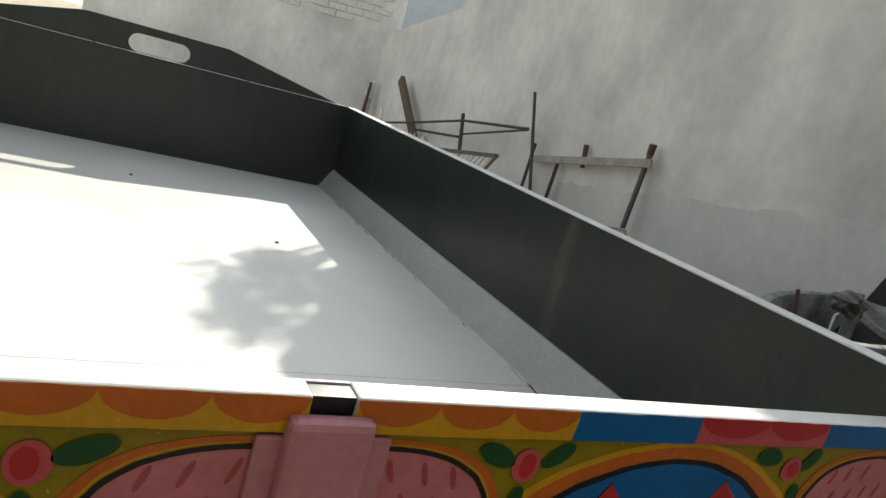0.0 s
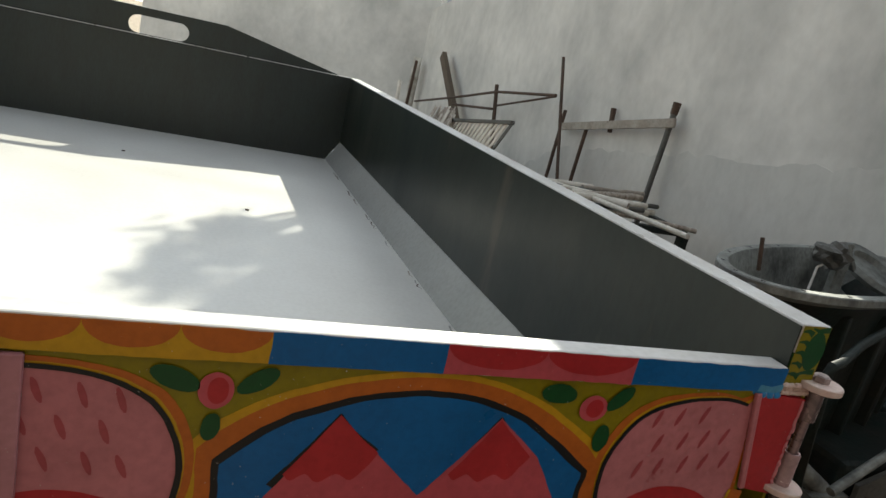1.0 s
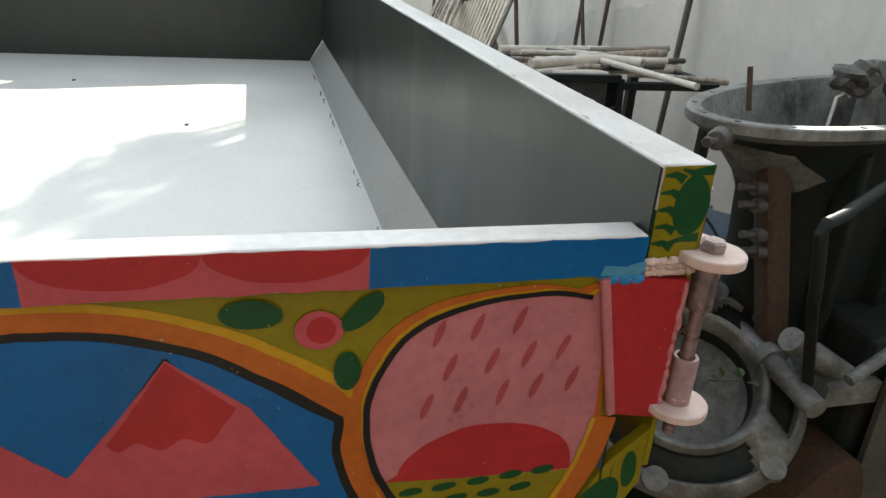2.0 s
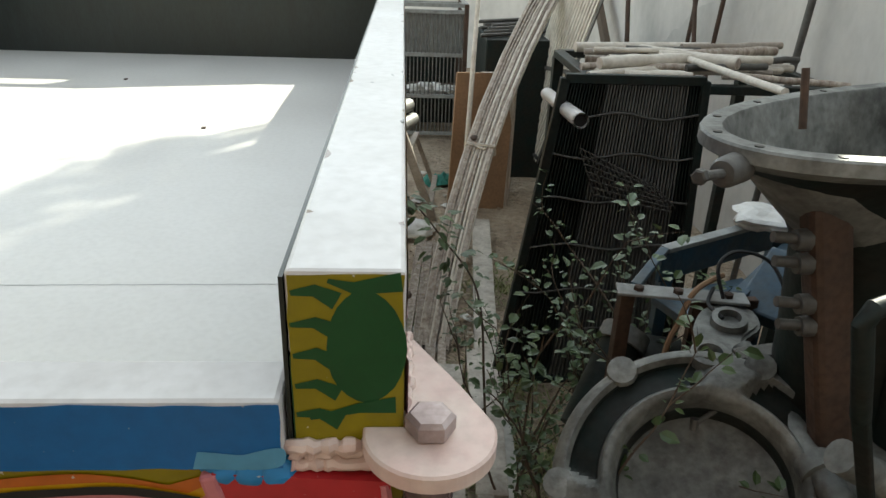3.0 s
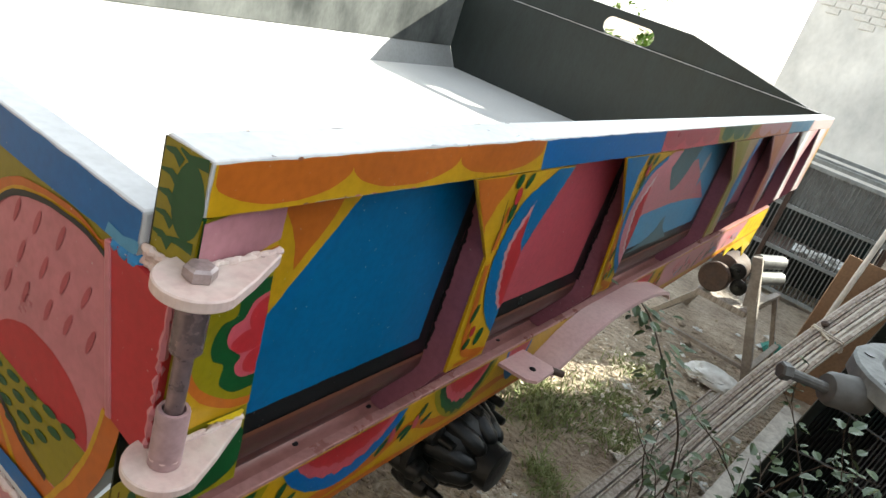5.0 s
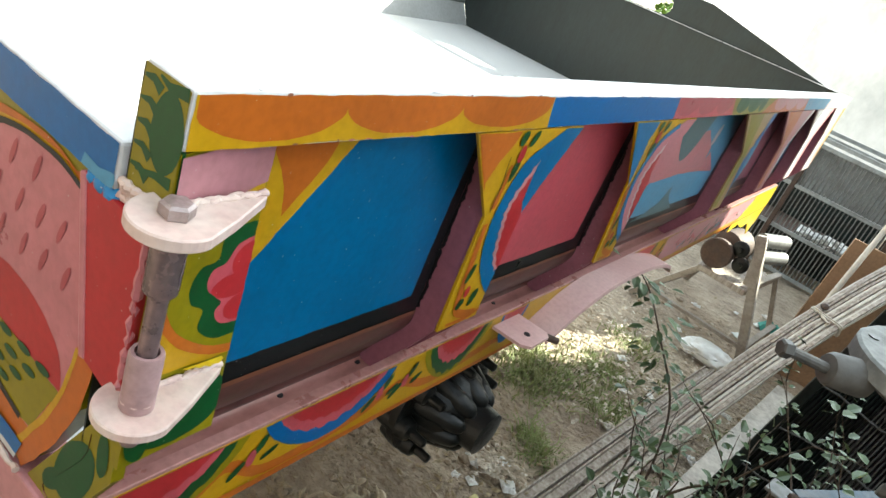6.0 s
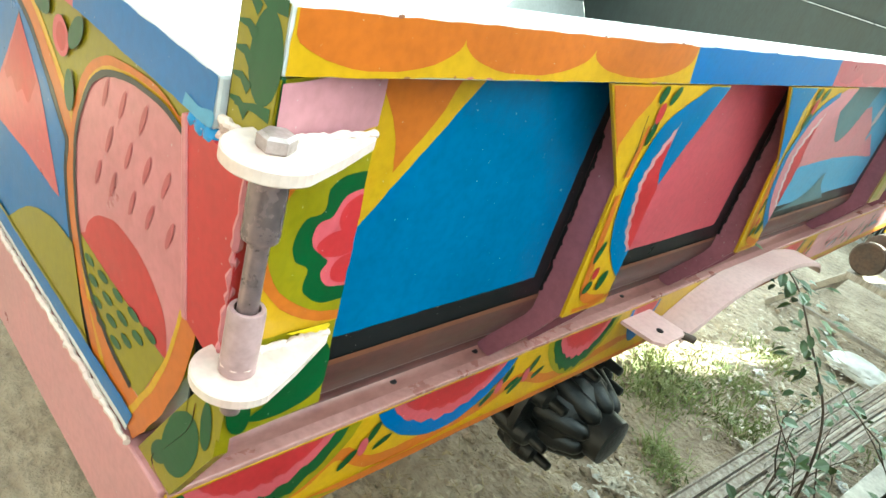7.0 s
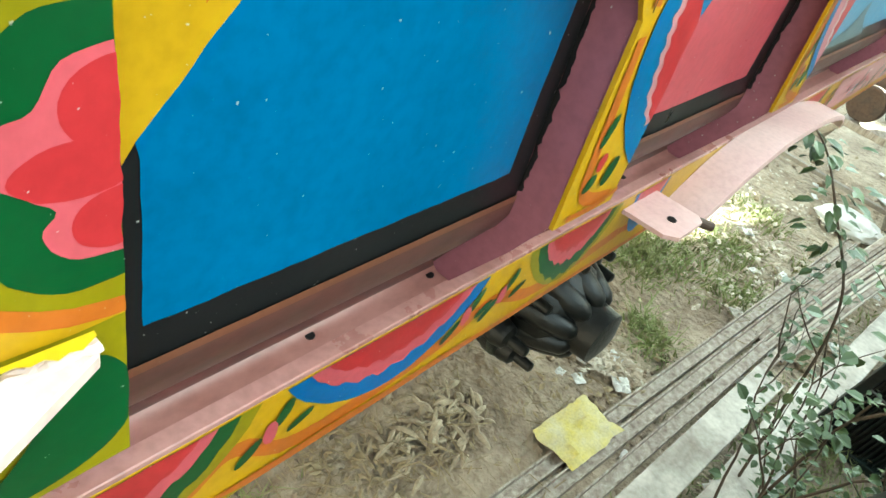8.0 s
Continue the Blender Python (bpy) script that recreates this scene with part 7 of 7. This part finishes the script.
def litter():
    rng = random.Random(23)
    v, f = [], []
    for _ in range(900):
        cx, cy, s = rng.choice([(-0.32, 0.85, 0.12), (-0.38, 0.65, 0.16), (-0.1, 2.8, 0.5), (0.0, 3.2, 0.4), (-0.25, 1.25, 0.2), (0.1, 2.3, 0.4), (-0.5, 0.9, 0.2)])
        x, y = rng.gauss(cx, s), rng.gauss(cy, s)
        L, w, a, z = rng.uniform(0.015, 0.08), rng.uniform(0.0008, 0.0022), rng.uniform(0, 6.28), rng.uniform(0.0, 0.045) + 0.08 * math.exp(-((x + 0.75) ** 2 + (y - 1.1) ** 2) / 0.25)
        dx, dy, dz = math.cos(a) * L, math.sin(a) * L, rng.uniform(-0.02, 0.02)
        nx, ny = -math.sin(a) * w, math.cos(a) * w
        n = len(v)
        v += [(x + nx, y + ny, z), (x - nx, y - ny, z), (x, y, z + w), (x + dx + nx, y + dy + ny, z + dz), (x + dx - nx, y + dy - ny, z + dz), (x + dx, y + dy, z + dz + w)]
        f += [(n, n + 2, n + 5, n + 3), (n + 1, n + 4, n + 5, n + 2), (n, n + 3, n + 4, n + 1)]
    me = bpy.data.meshes.new("straw")
    me.from_pydata(v, [], f)
    me.materials.append(STRAW)
    tagged(new("straw", me), "scattered dry straw and twigs on earth", "straw", kind="stuff")
    # curled dry leaves and husks
    v, f = [], []
    for _ in range(520):
        cx, cy, sp = rng.choice([(-0.36, 0.80, 0.07), (-0.36, 0.80, 0.09), (-0.42, 0.95, 0.12), (-0.50, 0.72, 0.14), (-0.3, 1.35, 0.10), (-0.14, 1.45, 0.08), (-0.2, 1.85, 0.12), (0.0, 2.9, 0.35), (0.05, 3.5, 0.3)])
        x, y = rng.gauss(cx, sp), rng.gauss(cy, sp)
        z = 0.016 + rng.uniform(0, 0.02) + 0.10 * math.exp(-((x + 0.75) ** 2 + (y - 1.1) ** 2) / 0.25)
        L, a, t = rng.uniform(0.012, 0.040), rng.uniform(0, 6.28), rng.uniform(-0.5, 0.5)
        d, s_ = Vector((math.cos(a), math.sin(a), t)).normalized(), Vector((-math.sin(a), math.cos(a), rng.uniform(-0.5, 0.5))).normalized()
        o, w = Vector((x, y, z)), L * rng.uniform(0.12, 0.3)
        n = len(v)
        v += [tuple(o - d * L / 2), tuple(o + s_ * w), tuple(o + d * L / 2), tuple(o - s_ * w), tuple(o + Vector((0, 0, w * 0.5)))]
        f += [(n, n + 4, n + 1), (n + 1, n + 4, n + 2), (n + 2, n + 4, n + 3), (n + 3, n + 4, n)]
    me = bpy.data.meshes.new("dry_leaves")
    me.from_pydata(v, [], f)
    me.materials.append(STRAW)
    tagged(new("dry_leaves", me), "curled dry brown leaves and husks on earth", "leaves", kind="stuff")
    # pale chips and husks, thick between the mudguard and the trestle
    v, f = [], []
    for _ in range(1500):
        cx, cy, sp = rng.choice([(-0.28, 2.75, 0.28), (-0.10, 2.9, 0.30), (0.0, 3.3, 0.28), (0.02, 2.6, 0.22), (-0.19, 1.66, 0.04), (-0.45, 3.1, 0.25)])
        x, y = rng.gauss(cx, sp), rng.gauss(cy, sp)
        L, a, t = 0.006 + 0.036 * rng.random() ** 2.5, rng.uniform(0, 6.28), rng.uniform(-0.35, 0.35)
        d, s_ = Vector((math.cos(a), math.sin(a), t)).normalized(), Vector((-math.sin(a), math.cos(a), rng.uniform(-0.4, 0.4))).normalized()
        o, w = Vector((x, y, 0.028 + rng.uniform(0, 0.02))), L * rng.uniform(0.18, 0.45)
        n = len(v)
        v += [tuple(o - d * L / 2), tuple(o + s_ * w), tuple(o + d * L / 2), tuple(o - s_ * w), tuple(o + Vector((0, 0, w * 0.4)))]
        f += [(n, n + 4, n + 1), (n + 1, n + 4, n + 2), (n + 2, n + 4, n + 3), (n + 3, n + 4, n)]
    me = bpy.data.meshes.new("pale_chips")
    me.from_pydata(v, [], f)
    me.materials.append(CHIP)
    tagged(new("pale_chips", me), "scattered pale wood chips and paper bits on earth", "litter", kind="stuff")
    # clods and stones
    t = bmesh.new()
    bmesh.ops.create_icosphere(t, subdivisions=1, radius=1.0)
    ball, faces = [v.co.copy() for v in t.verts], [[v.index for v in f.verts] for f in t.faces]
    t.free()
    v, f = [], []
    for k in range(1500):
        x, y = (rng.uniform(-0.75, 0.05), rng.uniform(0.5, 1.9)) if k < 1000 else (rng.uniform(-0.6, 0.7), rng.uniform(1.5, 4.2))
        r = rng.uniform(0.0025, 0.010) if rng.random() < 0.9 else rng.uniform(0.010, 0.03)
        z = 0.004 + 0.10 * math.exp(-((x + 0.75) ** 2 + (y - 1.1) ** 2) / 0.25)
        n = len(v)
        v += [(x + c.x * r * rng.uniform(0.7, 1.2), y + c.y * r * rng.uniform(0.7, 1.2), z + c.z * r * 0.7) for c in ball]
        f += [[n + i for i in q] for q in faces]
    me = bpy.data.meshes.new("clods")
    me.from_pydata(v, [], f)
    me.materials.append(DIRT)
    tagged(new("clods", me), "loose earth clods and small stones", "stones", kind="stuff")
    # a small heap of torn husks and stalks under the lower rail
    mound = lambda p: 0.10 * math.exp(-((p.x + 0.75) ** 2 + (p.y - 1.1) ** 2) / 0.25)
    heap = thing("husk_heap", (-0.30, 1.04, 0), "small heap of torn dry husks and broken stalks", "litter")
    husks = bmesh.new()
    for _ in range(70):
        cx, cy, sp = rng.choice([(-0.31, 1.07, 0.035), (-0.31, 1.07, 0.045), (-0.28, 1.12, 0.04), (-0.36, 0.98, 0.06), (-0.29, 0.88, 0.05)])
        o = Vector((rng.gauss(cx, sp), rng.gauss(cy, sp), 0))
        o.z = 0.028 + mound(o)
        a, L, w, lean = rng.uniform(0, 6.28), rng.uniform(0.03, 0.085), rng.uniform(0.004, 0.011), rng.uniform(0.0, 0.75)
        d, t = Vector((math.cos(a), math.sin(a), lean)), Vector((-math.sin(a), math.cos(a), 0))
        prev = None
        for i in range(6):
            k = i / 5
            c = o + d * (L * k) - Vector((0, 0, L * (0.2 + lean) * k * k * 0.9)) + Vector((0, 0, 0.006))
            ww = w * math.sin(0.35 + 2.5 * k)
            row = [husks.verts.new(c + t * ww), husks.verts.new(c + Vector((0, 0, ww * 0.6))), husks.verts.new(c - t * ww)]
            if prev:
                for j in (0, 1):
                    husks.faces.new((prev[j], prev[j + 1], row[j + 1], row[j]))
            prev = row
    part("chaff", husks, HUSK, heap, "torn curling husks", True)["kind"] = "stuff"
    stalks = bmesh.new()
    for _ in range(26):
        o, a, L = Vector((rng.gauss(-0.29, 0.06), rng.gauss(0.98, 0.10), rng.uniform(0.025, 0.05))), rng.uniform(0, 6.28), rng.uniform(0.05, 0.13)
        o.z += mound(o)
        m = o + Vector((math.cos(a) * L * 0.5, math.sin(a) * L * 0.5, rng.uniform(-0.002, 0.025)))
        q = o + Vector((math.cos(a + 0.2) * L, math.sin(a + 0.2) * L, rng.uniform(-0.012, 0.012)))
        r = rng.uniform(0.0012, 0.0028)
        sweep(stalks, [o, m, q], [r, r, r * 0.7], 5)
    part("stubble", stalks, STRAW, heap, "thin broken stalks")["kind"] = "stuff"
    # crumpled papers and scraps
    def scrap(name, x, y, w, l, h, m, label, cat, turn=0.0, seed=0, group="", lift=0.012):
        t = bmesh.new()
        bmesh.ops.create_grid(t, x_segments=14, y_segments=14, size=0.5)
        for q in t.verts:
            k = noise.noise(Vector((q.co.x * 3 + seed, q.co.y * 3, seed * 1.7))) + 0.6 * noise.noise(Vector((q.co.x * 9, q.co.y * 9 + seed, 2.0)))
            edge = max(abs(q.co.x), abs(q.co.y)) * 2
            q.co = Vector((q.co.x * w * (1 + 0.12 * k), q.co.y * l * (1 + 0.12 * k), h * (0.55 + 0.7 * k) * (1 - edge ** 3 * 0.8) + 0.012))
        ex = bmesh.ops.solidify(t, geom=t.faces[:], thickness=0.0015)
        t.transform(Matrix.Translation((x, y, lift)) @ Matrix.Rotation(radians(turn), 4, "Z"))
        tagged(mesh_object(name, t, m, True), label, cat, group)
    scrap("yellow_sack", -0.078, 1.335, 0.142, 0.225, 0.028, SACK, "flattened yellow woven sack on the earth", "sack", -4, 3, lift=0.046)
    t = bmesh.new()
    bmesh.ops.create_icosphere(t, subdivisions=4, radius=1.0)
    for q in t.verts:
        k = 1 + 0.22 * noise.noise(q.co * 1.6 + Vector((5, 0, 0))) + 0.12 * noise.noise(q.co * 5.0) + 0.05 * noise.noise(q.co * 13)
        q.co = Vector((q.co.x * 0.145 * k, q.co.y * 0.095 * k, max(-0.02, q.co.z * 0.055 * k)))
    t.transform(Matrix.Translation((0.055, 3.50, 0.03)) @ Matrix.Rotation(radians(6), 4, "Z"))
    tagged(mesh_object("white_bag", t, PLASTIC, True), "crumpled white plastic bag on the ground", "plastic bag")
    scrap("green_rag", 0.26, 4.35, 0.22, 0.16, 0.08, TEAL_CLOTH, "green cloth rag beside a trestle", "rag", 20, 8)
    for k in range(40):
        x, y = rng.uniform(-0.25, 0.35), rng.uniform(1.2, 4.6)
        if k < 7:
            x, y = rng.gauss(-0.19, 0.05), rng.gauss(1.62, 0.12)
        s = rng.uniform(0.03, 0.075)
        scrap("litter_scrap", x, y, s, s * rng.uniform(0.5, 1.0), s * 0.22, PLASTIC if rng.random() < 0.75 else BOARD, "crumpled pale paper scrap on the earth", "litter", rng.uniform(0, 180), k + 20, "litter on the ground")


def leafy_crown(name, at, centre, radius, count, size, material, seed, label, trunk_r):
    """A tree: tapered trunk, limbs and a crown of many separate leaves."""
    rng = random.Random(seed)
    e = thing(name, at, label, "tree")
    wood = bmesh.new()
    base, c = Vector(at), Vector(centre)
    tube(wood, base, base.lerp(c, 0.75), trunk_r, trunk_r * 0.55, n=10)
    leaves_v, leaves_f = [], []
    clumps = []
    for k in range(26):
        d = Vector((rng.gauss(0, 1), rng.gauss(0, 1), rng.gauss(0, 0.8))).normalized()
        p = c + Vector((d.x * radius[0], d.y * radius[1], d.z * radius[2])) * rng.uniform(0.35, 1.0)
        clumps.append((p, rng.uniform(0.22, 0.42) * min(radius)))
        tube(wood, base.lerp(c, rng.uniform(0.5, 0.75)), p, trunk_r * 0.25, trunk_r * 0.05, n=6)
    for _ in range(count):
        p, r = rng.choice(clumps)
        g = [max(-1.5, min(1.5, rng.gauss(0, 1))) * r for _ in range(3)]
        q = p + Vector((g[0], g[1], g[2] * 0.8))
        a = Vector((rng.uniform(-1, 1), rng.uniform(-1, 1), rng.uniform(-0.8, 0.4))).normalized()
        s = a.cross(Vector((rng.uniform(-0.6, 0.6), rng.uniform(-0.6, 0.6), 1))).normalized()
        L = size * rng.uniform(0.6, 1.3)
        n = len(leaves_v)
        leaves_v += [tuple(q), tuple(q + a * L * 0.45 + s * L * 0.26), tuple(q + a * L), tuple(q + a * L * 0.45 - s * L * 0.26)]
        leaves_f.append((n, n + 1, n + 2, n + 3))
    part("trunk", wood, TWIG, e, "brown trunk and limbs")
    me = bpy.data.meshes.new("crown")
    me.from_pydata(leaves_v, [], leaves_f)
    me.materials.append(material)
    crown = new("crown", me)
    crown.parent = e
    crown.matrix_parent_inverse = Matrix.Translation(-base)
    crown["label"], crown["kind"] = "loose crown of small green leaves", "stuff"


gear_housing()
engine()
machine_frame()
radiator_grille()
pole_stack()
timber_bundle()
boards()
trestle()
cage()
wall_rack()
shrub()
grass()
litter()
leafy_crown("tree", (2.9, 5.6, 0), (1.92, 5.76, 4.30), (0.16, 0.30, 0.20), 1500, 0.05, BRIGHT_LEAF, 5, "leafy tree beyond the yard wall that dapples the light", 0.09)
leafy_crown("tree", (-9.0, 17.0, 0), (-9.0, 17.0, 2.7), (2.3, 1.8, 2.4), 17000, 0.22, BRIGHT_LEAF, 6, "sunlit leafy green tree beyond the yard", 0.16)
leafy_crown("bush", (-6.0, 16.6, 0), (-6.0, 16.6, 0.6), (1.7, 1.2, 0.65), 5000, 0.2, BRIGHT_LEAF, 8, "low leafy green bush beyond the yard", 0.06)


# ---- bare bricks of the far wall ----
def wall_bricks():
    rng = random.Random(41)
    n = -WU.cross(Vector((0, 0, 1)))
    kinds = []
    for k in range(6):
        t = bmesh.new()
        box(t, 0, 0.222, -0.03, 0.012, 0, 0.072, 0.006)
        for q in t.verts:
            q.co += Vector((rng.uniform(-0.004, 0.004), rng.uniform(-0.004, 0.004), rng.uniform(-0.003, 0.003)))
        me = bpy.data.meshes.new("brick")
        t.to_mesh(me)
        t.free()
        me.materials.append(BRICK)
        kinds.append(me)
    rows = 13
    for r in range(rows):
        z = 2.24 + r * 0.088
        u = (0.117 if r % 2 else 0.0) + 0.01
        while u < WL - 0.36:
            if r > 1 or rng.random() < 0.55 + 0.3 * r:
                b = new("brick", kinds[rng.randrange(6)])
                b.parent = wall_north
                p = WA + WU * u
                ang = math.atan2(WU.y, WU.x)
                b.matrix_basis = Matrix.Translation((p.x, p.y, z)) @ Matrix.Rotation(ang, 4, "Z")
            u += 0.238


wall_bricks()
